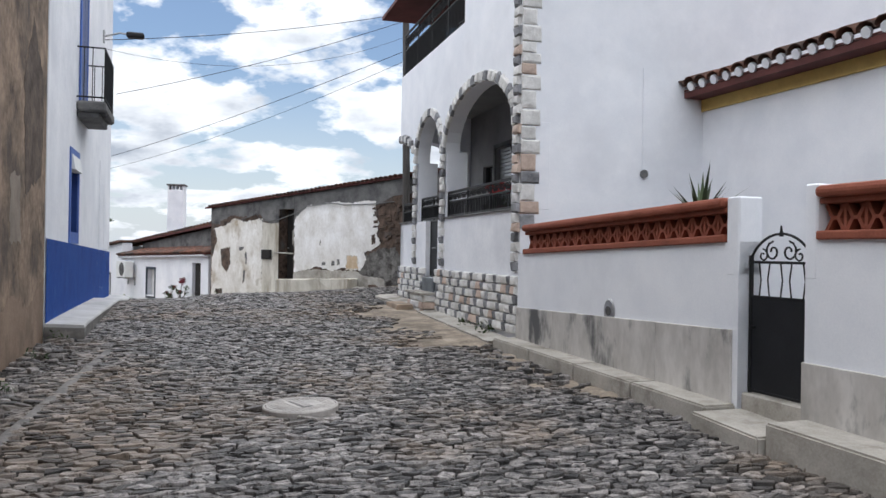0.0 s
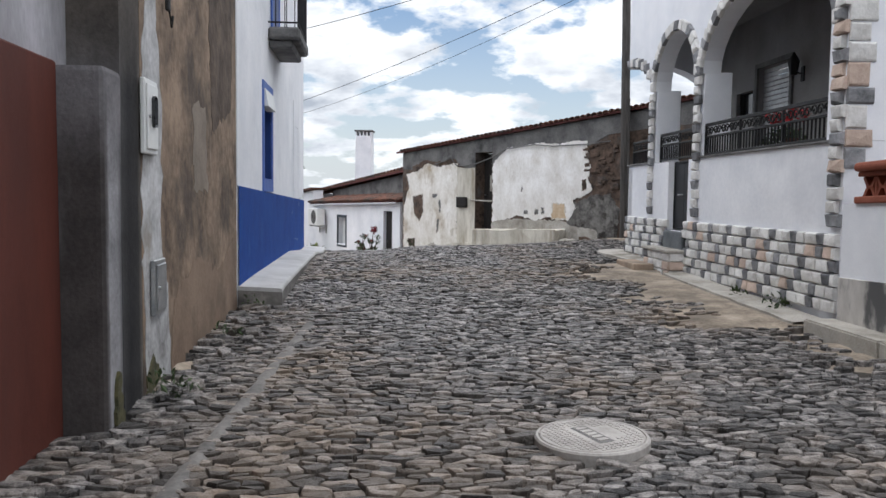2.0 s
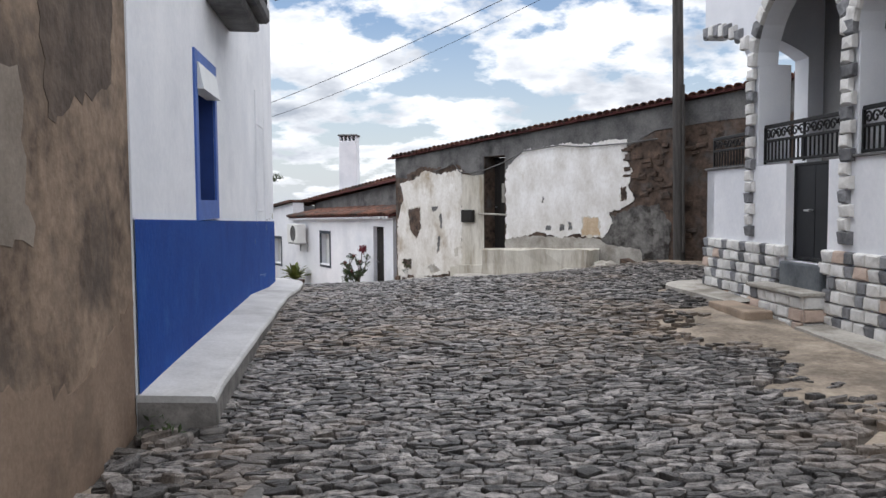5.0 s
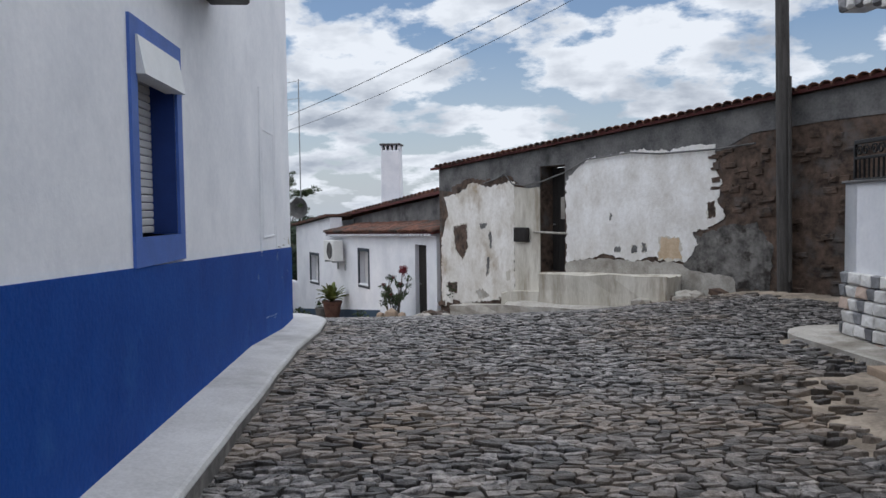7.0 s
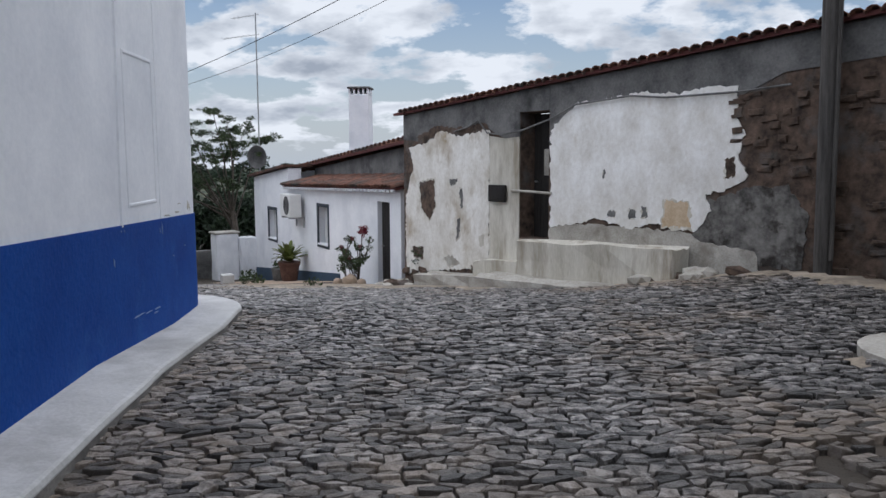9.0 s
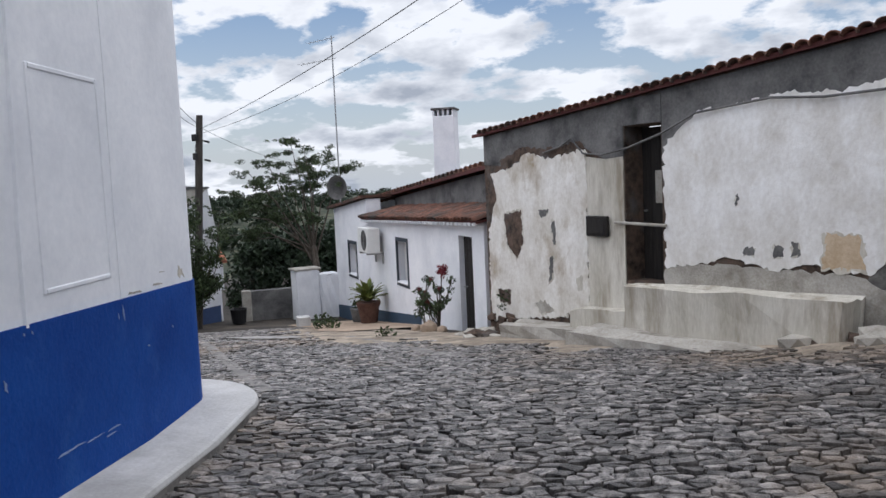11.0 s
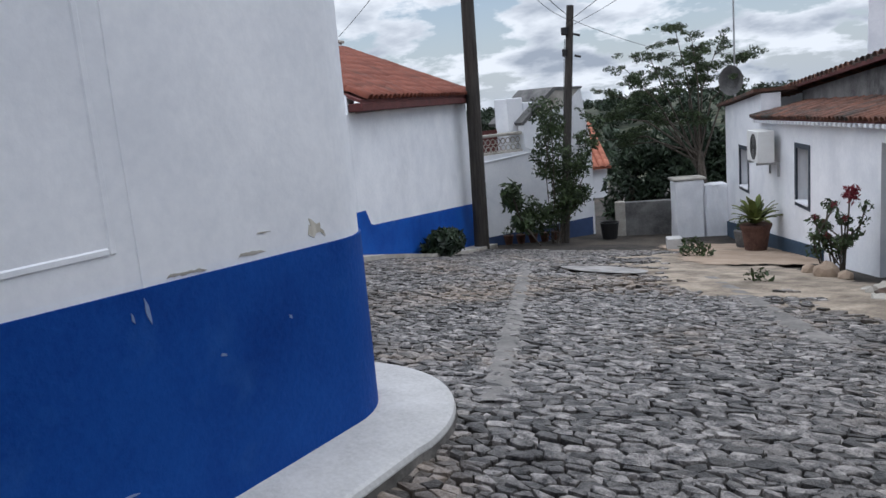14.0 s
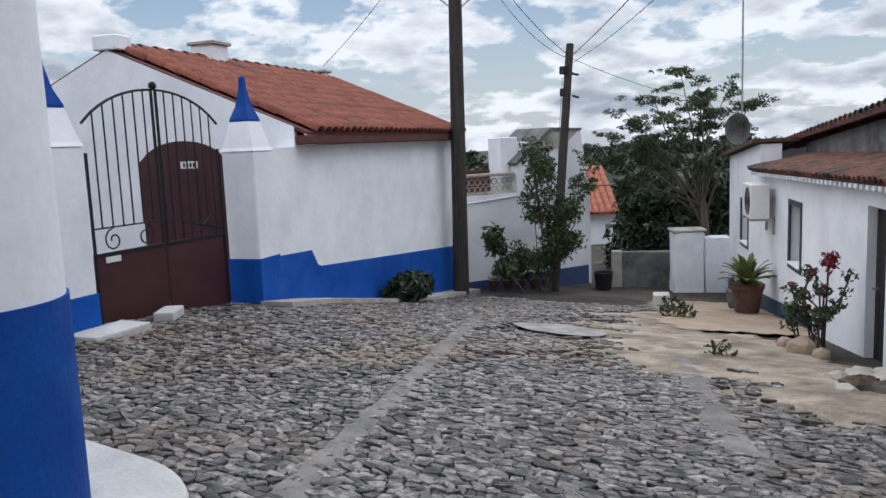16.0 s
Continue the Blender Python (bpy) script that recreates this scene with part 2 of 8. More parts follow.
PETAL_RED = paint("scarlet petal", (0.4, 0.015, 0.02), 0.6, k=0.3, fine=40)
CLAY = mat("old clay pot", (0.06, 0.03, 0.022), (0.145, 0.075, 0.055), 5, 0.9, 0.25, 40)
HILL = mat("scrub covered hill", (0.014, 0.02, 0.011), (0.1, 0.1, 0.055), 0.16, 1.0, 0.0, 1.2, stain=(0.02, 0.03, 0.015), stain_at=(0.45, 0.55), stain_scale=0.3)


# ---- mesh helpers ----
def shell(name, verts, faces, material, parent=None, label="", smooth=False):
    me = bpy.data.meshes.new(name)
    me.from_pydata(verts, [], faces)
    me.materials.append(material)
    if smooth:
        me.shade_smooth()
    ob = new(name, me)
    if parent:
        ob.parent = parent
    if label:
        ob["label"] = label
    return ob


def part(name, bm, material, parent=None, label="", smooth=False):
    bmesh.ops.recalc_face_normals(bm, faces=bm.faces[:])
    me = bpy.data.meshes.new(name)
    bm.to_mesh(me)
    bm.free()
    me.materials.append(material)
    if smooth:
        me.shade_smooth()
    ob = new(name, me)
    if parent:
        ob.parent = parent
    if label:
        ob["label"] = label
    return ob


def thing(name, m, label, category, group="", kind=""):
    ob = new(name)
    ob.empty_display_size = 0.1
    ob.matrix_world = m
    return tagged(ob, label, category, group, kind)


def setting(ob, m=None, label="", category=""):
    if m:
        ob.matrix_world = m
    return tagged(ob, label, category, kind="structure")


def along(p, q, z=0.0):
    """Local x runs from p to q, y to the left of that way, z up."""
    a, b = Vector((*p, z)), Vector((*q, z))
    x = (b - a).normalized()
    y = Vector((0, 0, 1)).cross(x)
    return Matrix(((x.x, y.x, 0, a.x), (x.y, y.y, 0, a.y), (0, 0, 1, z), (0, 0, 0, 1)))


def box(bm, x0, x1, y0, y1, z0, z1, bev=0.0, seg=1):
    r = bmesh.ops.create_cube(bm, size=1.0, matrix=Matrix.LocRotScale(((x0 + x1) / 2, (y0 + y1) / 2, (z0 + z1) / 2), None, (x1 - x0, y1 - y0, z1 - z0)))
    if bev:
        es = list({e for v in r["verts"] for e in v.link_edges})
        bmesh.ops.bevel(bm, geom=es, offset=bev, segments=seg, affect="EDGES", profile=0.6)
    return bm


def rod(bm, a, b, r0, r1=None, n=8):
    a, b = Vector(a), Vector(b)
    q = (b - a).to_track_quat("Z", "Y")
    bmesh.ops.create_cone(bm, cap_ends=True, segments=n, radius1=r0, radius2=r0 if r1 is None else r1, depth=(b - a).length,
                          matrix=Matrix.LocRotScale((a + b) / 2, q, None))
    return bm


def tube(bm, pts, r, n=6):
    """One swept tube along a line of points."""
    pts = [Vector(p) for p in pts]
    loops = []
    up = Vector((0.31, 0.17, 0.93))
    for i, p in enumerate(pts):
        d = (pts[min(i + 1, len(pts) - 1)] - pts[max(i - 1, 0)]).normalized()
        if abs(d.dot(up)) > 0.97:
            up = Vector((0.9, 0.3, 0.1))
        s = d.cross(up).normalized()
        q = d.cross(s)
        loops.append([bm.verts.new(p + (s * math.cos(6.28319 * k / n) + q * math.sin(6.28319 * k / n)) * r) for k in range(n)])
    for a, b in zip(loops, loops[1:]):
        for k in range(n):
            bm.faces.new((a[k], a[(k + 1) % n], b[(k + 1) % n], b[k]))
    bm.faces.new(loops[0][::-1]); bm.faces.new(loops[-1])
    return bm


def disc_stack(bm, rings, n=20, at=(0, 0, 0)):
    """A turned body from (radius, height) rings."""
    loops = []
    for r, z in rings:
        loops.append([bm.verts.new((at[0] + r * math.cos(6.28319 * i / n), at[1] + r * math.sin(6.28319 * i / n), at[2] + z)) for i in range(n)])
    for a, b in zip(loops, loops[1:]):
        for i in range(n):
            bm.faces.new((a[i], a[(i + 1) % n], b[(i + 1) % n], b[i]))
    bm.faces.new(loops[0][::-1]); bm.faces.new(loops[-1])
    return bm


def prism(bm, poly, y0, y1):
    """A polygon in local x and z, extruded along y."""
    a = [bm.verts.new((x, y0, z)) for x, z in poly]
    b = [bm.verts.new((x, y1, z)) for x, z in poly]
    bm.faces.new(a); bm.faces.new(b[::-1])
    n = len(poly)
    for i in range(n):
        bm.faces.new((a[i], b[i], b[(i + 1) % n], a[(i + 1) % n]))
    return bm


def pierced(bm, x0, x1, z0, z1, y0, y1, holes, top=None):
    """A wall from x0 to x1 with holes (xa, xb, za, zb) through it; top(x) may give it a sloping head."""
    xs = sorted({x0, x1, *[v for h in holes for v in h[:2]]})
    zs = sorted({z0, z1, *[v for h in holes for v in h[2:]]})
    def solid(i, k):
        if not (0 <= i < len(xs) - 1 and 0 <= k < len(zs) - 1):
            return False
        cx, cz = (xs[i] + xs[i + 1]) / 2, (zs[k] + zs[k + 1]) / 2
        return not any(h[0] < cx < h[1] and h[2] < cz < h[3] for h in holes)
    cache = {}
    def v(i, k, y):
        key = (i, k, y)
        if key not in cache:
            z = top(xs[i]) if top and k == len(zs) - 1 else zs[k]
            cache[key] = bm.verts.new((xs[i], y, z))
        return cache[key]
    for i in range(len(xs) - 1):
        for k in range(len(zs) - 1):
            if not solid(i, k):
                continue
            for y in (y0, y1):
                bm.faces.new((v(i, k, y), v(i + 1, k, y), v(i + 1, k + 1, y), v(i, k + 1, y)))
            for di, dk, a, b in ((-1, 0, (0, 0), (0, 1)), (1, 0, (1, 0), (1, 1)), (0, -1, (0, 0), (1, 0)), (0, 1, (0, 1), (1, 1))):
                if not solid(i + di, k + dk):
                    p, q = (i + a[0], k + a[1]), (i + b[0], k + b[1])
                    bm.faces.new((v(*p, y0), v(*q, y0), v(*q, y1), v(*p, y1)))
    return bm


def ragged(poly, step=0.12, amp=0.05, seed=1):
    """The polygon with its edges broken up unevenly."""
    rnd = random.Random(seed)
    out = []
    for (ax, az), (bx, bz) in zip(poly, poly[1:] + poly[:1]):
        n = max(1, int(math.hypot(bx - ax, bz - az) / step))
        for i in range(n):
            f = i / n
            j = amp if i else amp * 0.4
            out.append((ax + (bx - ax) * f + rnd.uniform(-j, j), az + (bz - az) * f + rnd.uniform(-j, j)))
    return out


def lp(a, b, f):
    return a + (b - a) * f


# ---- ground ----
def kerb_top(bx):
    """Height of the corner house's kerb along its wall."""
    if bx < 3.0:
        return 0.58 + 0.11 * max(0.0, (bx - 1.2) / 1.8)
    return 0.7 - 0.015 * max(0.0, bx - 7.2)


def ground_z(x, y):
    up = 0.187 + 0.033 * y
    down = 3.0 + 0.0584 * x - 0.1206 * y + 0.12 * 0.4 * math.log(1 + math.exp((x + 3.2) / 0.4) if x < 10 else 1e14)
    down += 0.34 * math.exp(-((x + 14.3) ** 2 + (y - 20.5) ** 2) / 14.0)
    k = 0.06
    m = min(up, down)
    z = m - k * math.log(math.exp(-(up - m) / k) + math.exp(-(down - m) / k))
    # the street dips to the kerb of the corner house
    bx, by = (x + 7.377) * 0.3077 - (y - 17.232) * 0.9515, (x + 7.377) * 0.9515 + (y - 17.232) * 0.3077
    if -1.0 < bx < 5.0 and -1.5 < by < 2.4:
        f = min(1.0, max(0.0, (2.4 - by) / 1.6)) * min(1.0, max(0.0, (5.0 - bx) / 2.0))
        z -= max(0.0, z - kerb_top(bx) + 0.085) * f * f * (3 - 2 * f)
    low, k2 = -1.95, 0.12
    m = max(z, low)
    return m + k2 * math.log(math.exp((z - m) / k2) + math.exp((low - m) / k2))


def far_z(x, y):
    """The country beyond: a valley behind the houses, then hills."""
    d = math.hypot(x + 5, y - 15)
    f = min(1.0, max(0.0, (d - 34) / 25))
    ridge = -3.5 + 2.2 * noise.noise((x * 0.01, y * 0.01, 1.0)) - 4.0 * math.exp(-((d - 100) / 55) ** 2) - 0.011 * max(0.0, d - 420)
    return lp(ground_z(x, y), ridge, f * f * (3 - 2 * f))


def drape(name, x0, x1, y0, y1, step, material, lift, inside=None, height=ground_z):
    nx, ny = int((x1 - x0) / step) + 1, int((y1 - y0) / step) + 1
    verts = [(x0 + i * step, y0 + j * step, height(x0 + i * step, y0 + j * step) + lift) for j in range(ny) for i in range(nx)]
    faces = []
    for j in range(ny - 1):
        for i in range(nx - 1):
            if inside is None or inside(x0 + (i + 0.5) * step, y0 + (j + 0.5) * step):
                a = j * nx + i
                faces.append((a, a + 1, a + nx + 1, a + nx))
    return shell(name, verts, faces, material, smooth=True)


def ground_sheet():
    """One sheet: fine near the walk, wider rings outward to the horizon."""
    cx, cy = -7.0, 17.0
    rings = [0.0] + [0.7 * i for i in range(1, 50)] + [34.5 * 1.16 ** i for i in range(1, 34)]
    n = 160
    verts, faces = [(cx, cy, far_z(cx, cy) - 0.04)], []
    for r in rings[1:]:
        for i in range(n):
            a = 6.28318531 * i / n
            x, y = cx + r * math.cos(a), cy + r * math.sin(a)
            verts.append((x, y, far_z(x, y) - 0.04))
    for i in range(n):
        faces.append((0, 1 + i, 1 + (i + 1) % n))
    for k in range(len(rings) - 2):
        for i in range(n):
            a, b = 1 + k * n + i, 1 + k * n + (i + 1) % n
            faces.append((a, a + n, b + n, b))
    ob = shell("ground", verts, faces, SOIL, smooth=True)
    ob.data.materials.append(HILL)
    for p in ob.data.polygons:
        c = p.center
        if math.hypot(c.x + 5, c.y - 15) > 36:
            p.material_index = 1
    return setting(ob, None, "grey soil ground rising to scrub hills", "ground")


ground_sheet()


# ---- blue and white corner house ----
BH = along((-7.395, 17.289), (-4.86, 9.45)) @ pose(0.06, 0, 0)
BH_LEN = 8.18


def corner_house():
    m = BH
    r = 0.5
    def outline(off):
        """The wall's foot from the yard side, round the corner, along the street."""
        pts = [(-off - 0.12, -8.0)]
        for i in range(21):
            a = radians(180 - 90 * i / 20)
            pts.append((r - 0.12 + (r + off) * math.cos(a), -r + (r + off) * math.sin(a)))
        return pts + [(BH_LEN, off)]
    def skin(name, off, z0, z1, material, label):
        pts = outline(off)
        back = [(BH_LEN, off - 0.35), (BH_LEN - 0.01, -8.0)]
        bm = bmesh.new()
        hole = WIN
        bands = sorted({z0, z1, *[z for z in hole[2:] if z0 < z < z1]})
        # the run along the street is cut for the window
        xs = [p for p in pts[:-1]]
        line = xs + [(x, off) for x in (hole[0], hole[1], BH_LEN)]
        for za, zb in zip(bands, bands[1:]):
            for a, b in zip(line, line[1:]):
                if abs(a[0] - hole[0]) < 1e-6 and hole[2] <= (za + zb) / 2 <= hole[3]:
                    continue
                bm.faces.new([bm.verts.new(v) for v in ((*a, za), (*b, za), (*b, zb), (*a, zb))])
        if z1 > hole[3]:
            h = hole
            for q in (((h[0], off, h[2]), (h[0], off - 0.3, h[2]), (h[0], off - 0.3, h[3]), (h[0], off, h[3])),
                      ((h[1], off, h[2]), (h[1], off - 0.3, h[2]), (h[1], off - 0.3, h[3]), (h[1], off, h[3])),
                      ((h[0], off, h[3]), (h[1], off, h[3]), (h[1], off - 0.3, h[3]), (h[0], off - 0.3, h[3])),
                      ((h[0], off, h[2]), (h[1], off, h[2]), (h[1], off - 0.3, h[2]), (h[0], off - 0.3, h[2]))):
                bm.faces.new([bm.verts.new(v) for v in q])
        # head of the band and the closing back
        bm.faces.new([bm.verts.new((x, y, z1)) for x, y in line + [(BH_LEN, -8.0)]])
        bm.faces.new([bm.verts.new(v) for v in ((BH_LEN, off, z0), (BH_LEN, -8.0, z0), (BH_LEN, -8.0, z1), (BH_LEN, off, z1))])
        bm.faces.new([bm.verts.new(v) for v in ((BH_LEN, -8.0, z0), (-off - 0.12, -8.0, z0), (-off - 0.12, -8.0, z1), (BH_LEN, -8.0, z1))])
        bmesh.ops.remove_doubles(bm, verts=bm.verts[:], dist=0.0005)
        return setting(part(name, bm, material), m, label, "wall")
    skin("wall_corner_house", 0.0, -0.4, 7.6, WHITE, "white lime-washed corner house wall with rounded edge")
    # blue dado, a little proud, its head falling slightly with the street
    pts = outline(0.012)
    line = pts[:-1] + [(1.5, 0.012), (3.0, 0.012), (4.5, 0.012), (6.0, 0.012), (BH_LEN, 0.012)]
    bm = bmesh.new()
    def head(x):
        return 1.53 + 0.026 * max(0.0, min(x, BH_LEN))
    low = [bm.verts.new((*p, -0.4)) for p in line]
    top = [bm.verts.new((*p, head(p[0]))) for p in line]
    inn = [bm.verts.new((p[0] + (0.03 if p[1] < -r else 0), p[1] - 0.03, head(p[0]))) for p in line]
    for i in range(len(line) - 1):
        bm.faces.new((low[i], low[i + 1], top[i + 1], top[i]))
        bm.faces.new((top[i], top[i + 1], inn[i + 1], inn[i]))
    setting(part("dado_corner_house", bm, BLUE), m, "deep blue painted dado band of the corner house", "dado")


WIN = (5.45, 6.22, 1.86, 2.98)
corner_house()


def wall_wear():
    """Scuffs in the blue paint and flakes in the lime wash."""
    scuff = paint("worn pale blue", (0.2, 0.27, 0.45), 0.8, fine=60)
    scrape, chip, flake = "pale scuff scraped through the blue paint", "pale chip in the blue paint", "flaked patch in the white wash"
    wear = ((1.64, 0.825, 0.16, 0.008, scuff, scrape), (1.84, 0.838, 0.2, 0.007, scuff, scrape), (2.06, 0.858, 0.28, 0.009, scuff, scrape), (1.7, 0.8, 0.12, 0.006, scuff, scrape),
            (2.7, 1.31, 0.03, 0.045, scuff, chip), (1.48, 1.43, 0.018, 0.07, scuff, chip), (1.55, 1.45, 0.012, 0.03, scuff, chip), (2.46, 1.54, 0.014, 0.014, scuff, chip), (2.53, 1.545, 0.014, 0.012, scuff, chip),
            (1.96, 1.18, 0.016, 0.014, WASHED, chip), (1.15, 1.2, 0.03, 0.012, scuff, chip), (0.75, 1.25, 0.018, 0.016, scuff, chip),
            (0.46, 1.575, 0.11, 0.07, WASHED, flake), (0.85, 1.58, 0.16, 0.012, CEMENT, flake), (1.18, 1.572, 0.2, 0.014, CEMENT, flake), (0.8, 1.66, 0.09, 0.006, CEMENT, flake))
    for i, (x, z, w, h, m, lab) in enumerate(wear):
        poly = ragged([(x, z), (x + w, z + h * 0.5), (x + w * 0.9, z + h * 1.5), (x + w * 0.2, z + h)], 0.02, min(w, h) * 0.3, 70 + i)
        setting(part("paint_chip", prism(bmesh.new(), poly, 0.0, 0.0155 if m is scuff else 0.003), m), BH, lab, "wear")


wall_wear()


# ---- corner house: window, balcony, relief panel, kerb ----
def piece(name, mesh, parent, m):
    ob = new(name, mesh)
    ob.parent = parent
    ob.matrix_basis = m
    return ob


def mesh_of(name, bm, material):
    bmesh.ops.recalc_face_normals(bm, faces=bm.faces[:])
    me = bpy.data.meshes.new(name)
    bm.to_mesh(me)
    bm.free()
    me.materials.append(material)
    return me


def corner_window():
    x0, x1, z0, z1 = WIN
    w = tagged(thing("window_1", BH, "blue framed window with a half lowered white roller blind", "window"), kind="structure")
    bm = bmesh.new()
    box(bm, x0 - 0.11, x0, -0.02, 0.018, z0 - 0.17, z1 + 0.12); box(bm, x1, x1 + 0.11, -0.02, 0.018, z0 - 0.17, z1 + 0.12)
    box(bm, x0, x1, -0.02, 0.018, z1 + 0.02, z1 + 0.12); box(bm, x0, x1, -0.3, 0.018, z0 - 0.17, z0)
    part("window_frame", bm, BLUE_FRAME, w, "faded blue painted surround")
    bm = bmesh.new(); box(bm, x0 + 0.001, x0 + 0.02, -0.28, 0.0, z0, z1); box(bm, x1 - 0.02, x1 - 0.001, -0.28, 0.0, z0, z1)
    part("reveal", bm, BLUE_DARK, w, "dark blue painted reveal")
    bm = bmesh.new(); prism(bm, [(x0 - 0.02, z1 - 0.2), (x1 + 0.02, z1 - 0.2), (x1 + 0.02, z1 + 0.02), (x0 - 0.02, z1 + 0.02)], -0.05, 0.03)
    for v in bm.verts:
        if v.co.y > 0 and v.co.z < z1 - 0.1:
            v.co.y = 0.07
    part("shutter_box", bm, PLASTIC, w, "white shutter hood")
    bm = bmesh.new()
    z = z0 + 0.01
    while z < z1:
        box(bm, x0 + 0.02, x1 - 0.02, -0.17, -0.15, z, z + 0.045, 0.006); z += 0.05
    part("roller_blind", bm, BLIND, w, "white slatted roller blind")
    bm = bmesh.new(); box(bm, x0, x1, -0.3, -0.2, z0, z1)
    part("pane", bm, GLASS_DK, w)


corner_window()


def balcony():
    b = thing("balcony", BH @ pose(0, 0, 3.72), "small stone balcony with a black iron railing", "balcony")
    x0, x1, out = 4.35, 5.75, 0.42
    bm = bmesh.new(); box(bm, x0, x1, 0, out, 0, 0.16, 0.03); box(bm, x0 + 0.08, x1 - 0.08, 0, out - 0.1, -0.1, 0.0, 0.02)
    part("slab", bm, GREY_RENDER, b)
    for z in (0.22, 0.98):
        bm = bmesh.new()
        tube(bm, [(x0 + 0.03, 0, z), (x0 + 0.03, out - 0.03, z), (x1 - 0.03, out - 0.03, z), (x1 - 0.03, 0, z)], 0.013)
        part("rail", bm, IRON, b)
    bm = bmesh.new(); rod(bm, (0, 0, 0.16), (0, 0, 0.98), 0.007, n=6)
    bal = mesh_of("baluster", bm, IRON)
    for i in range(13):
        piece("baluster", bal, b, pose(x0 + 0.03 + (x1 - x0 - 0.06) * i / 12, out - 0.03, 0))
    for x in (x0 + 0.03, x1 - 0.03):
        for y in (0.1, 0.22):
            piece("baluster", bal, b, pose(x, y, 0))
    d = tagged(thing("door_balcony", BH @ pose(0, 0, 3.88), "blue balcony door in a pale surround", "door"), kind="structure")
    bm = bmesh.new(); box(bm, 4.6, 4.68, 0.004, 0.03, 0, 1.95); box(bm, 5.42, 5.5, 0.004, 0.03, 0, 1.95); box(bm, 4.6, 5.5, 0.004, 0.03, 1.95, 2.05)
    part("door_frame", bm, BLUE_FRAME, d)
    bm = bmesh.new(); box(bm, 4.69, 5.04, 0.004, 0.02, 0, 1.94); box(bm, 5.06, 5.41, 0.004, 0.02, 0, 1.94)
    part("door_leaf", bm, BLUE_DARK, d)


balcony()


def relief_panel():
    t = tagged(thing("relief_panel", BH, "shallow moulded blind panel on the white wall", "panel"), kind="structure")
    def ring(name, x0, x1, z0, z1, w, h):
        bm = bmesh.new()
        box(bm, x0, x0 + w, -0.01, h, z0, z1, 0.006); box(bm, x1 - w, x1, -0.01, h, z0, z1, 0.006)
        box(bm, x0 + w, x1 - w, -0.01, h, z0, z0 + w, 0.006); box(bm, x0 + w, x1 - w, -0.01, h, z1 - w, z1, 0.006)
        part(name, bm, WHITE, t)
    ring("inner_moulding", 1.57, 2.32, 1.715, 2.9, 0.03, 0.007)
    bm = bmesh.new(); tube(bm, [(1.48, -0.004, 1.56), (1.485, -0.004, 2.2), (1.475, -0.004, 2.9), (1.48, -0.004, 3.6)], 0.011)
    part("outer_edge", bm, WHITE, t, "raised plaster edge")
    bm = bmesh.new(); tube(bm, [(2.5, 0.0, 1.58), (2.49, 0.0, 2.1), (2.46, 0.0, 2.6), (2.44, 0.0, 3.3)], 0.018)
    part("cable", bm, WHITE, t, "cable painted over in white")


relief_panel()


def corner_kerb():
    """A low white kerb that follows the house and swells round its corner."""
    r = 0.5
    inner, outer = [(BH_LEN + 0.02, 0.0)], [(BH_LEN + 0.02, 0.46)]
    for i in range(20):
        x = BH_LEN - 0.4 - i * 0.385
        inner.append((x, 0.0)); outer.append((x, 0.445 + 0.012 * noise.noise((x * 1.3, 0.0, 4.0))))
    for i in range(17):
        a = radians(90 + 90 * i / 16)
        inner.append((r - 0.12 + r * math.cos(a), -r + r * math.sin(a)))
        k = lp(0.95, 0.9, i / 16)
        outer.append((r - 0.12 + k * math.cos(a), -r + k * math.sin(a)))
    inner.append((-0.12, -1.6)); outer.append((-0.5, -1.6))
    bm = bmesh.new()
    rows = []
    for p, q in zip(inner, outer):
        up = kerb_top(p[0])
        d = (Vector(p) - Vector(q)).normalized() * 0.03
        w = 0.006 * noise.noise((q[0] * 2.1, q[1] * 2.1, 2.0))
        rows.append([bm.verts.new(v) for v in ((*p, 0.0), (*p, up + 0.012), (q[0] + d.x, q[1] + d.y, up - 0.008 + w), (q[0] + d.x * 0.3, q[1] + d.y * 0.3, up - 0.016 + w), (*q, up - 0.04 + w), (*q, 0.0))])
    for a, b in zip(rows, rows[1:]):
        for k in range(5):
            bm.faces.new((a[k], a[k + 1], b[k + 1], b[k]))
    bm.faces.new(rows[0]); bm.faces.new(rows[-1][::-1])
    setting(part("kerb_corner_house", bm, SLAB), BH, "white painted kerb swelling round the house corner", "kerb")
    # the unpainted face towards the street
    bm = bmesh.new()
    lines = [[bm.verts.new((q[0] + (q[0] - p[0]) * 0.008, q[1] + (q[1] - p[1]) * 0.008, z)) for z in (0.0, kerb_top(p[0]) - 0.045)] for p, q in zip(inner, outer)]
    for a, b in zip(lines, lines[1:]):
        bm.faces.new((a[0], b[0], b[1], a[1]))
    end = [bm.verts.new((BH_LEN + 0.024, y, z)) for y, z in ((0.0, 0.0), (0.46, 0.0), (0.46, 0.635), (0.0, 0.655))]
    bm.faces.new(end)
    setting(part("kerb_face", bm, CEMENT_DK), BH, "dirty bare cement face of the kerb", "kerb")


CEMENT_DK = mat("dirty grey cement", (0.09, 0.085, 0.08), (0.26, 0.245, 0.225), 4, 0.95, 0.5, 40, stain=(0.07, 0.065, 0.06), stain_at=(0.48, 0.66), stain_scale=2.5)
corner_kerb()


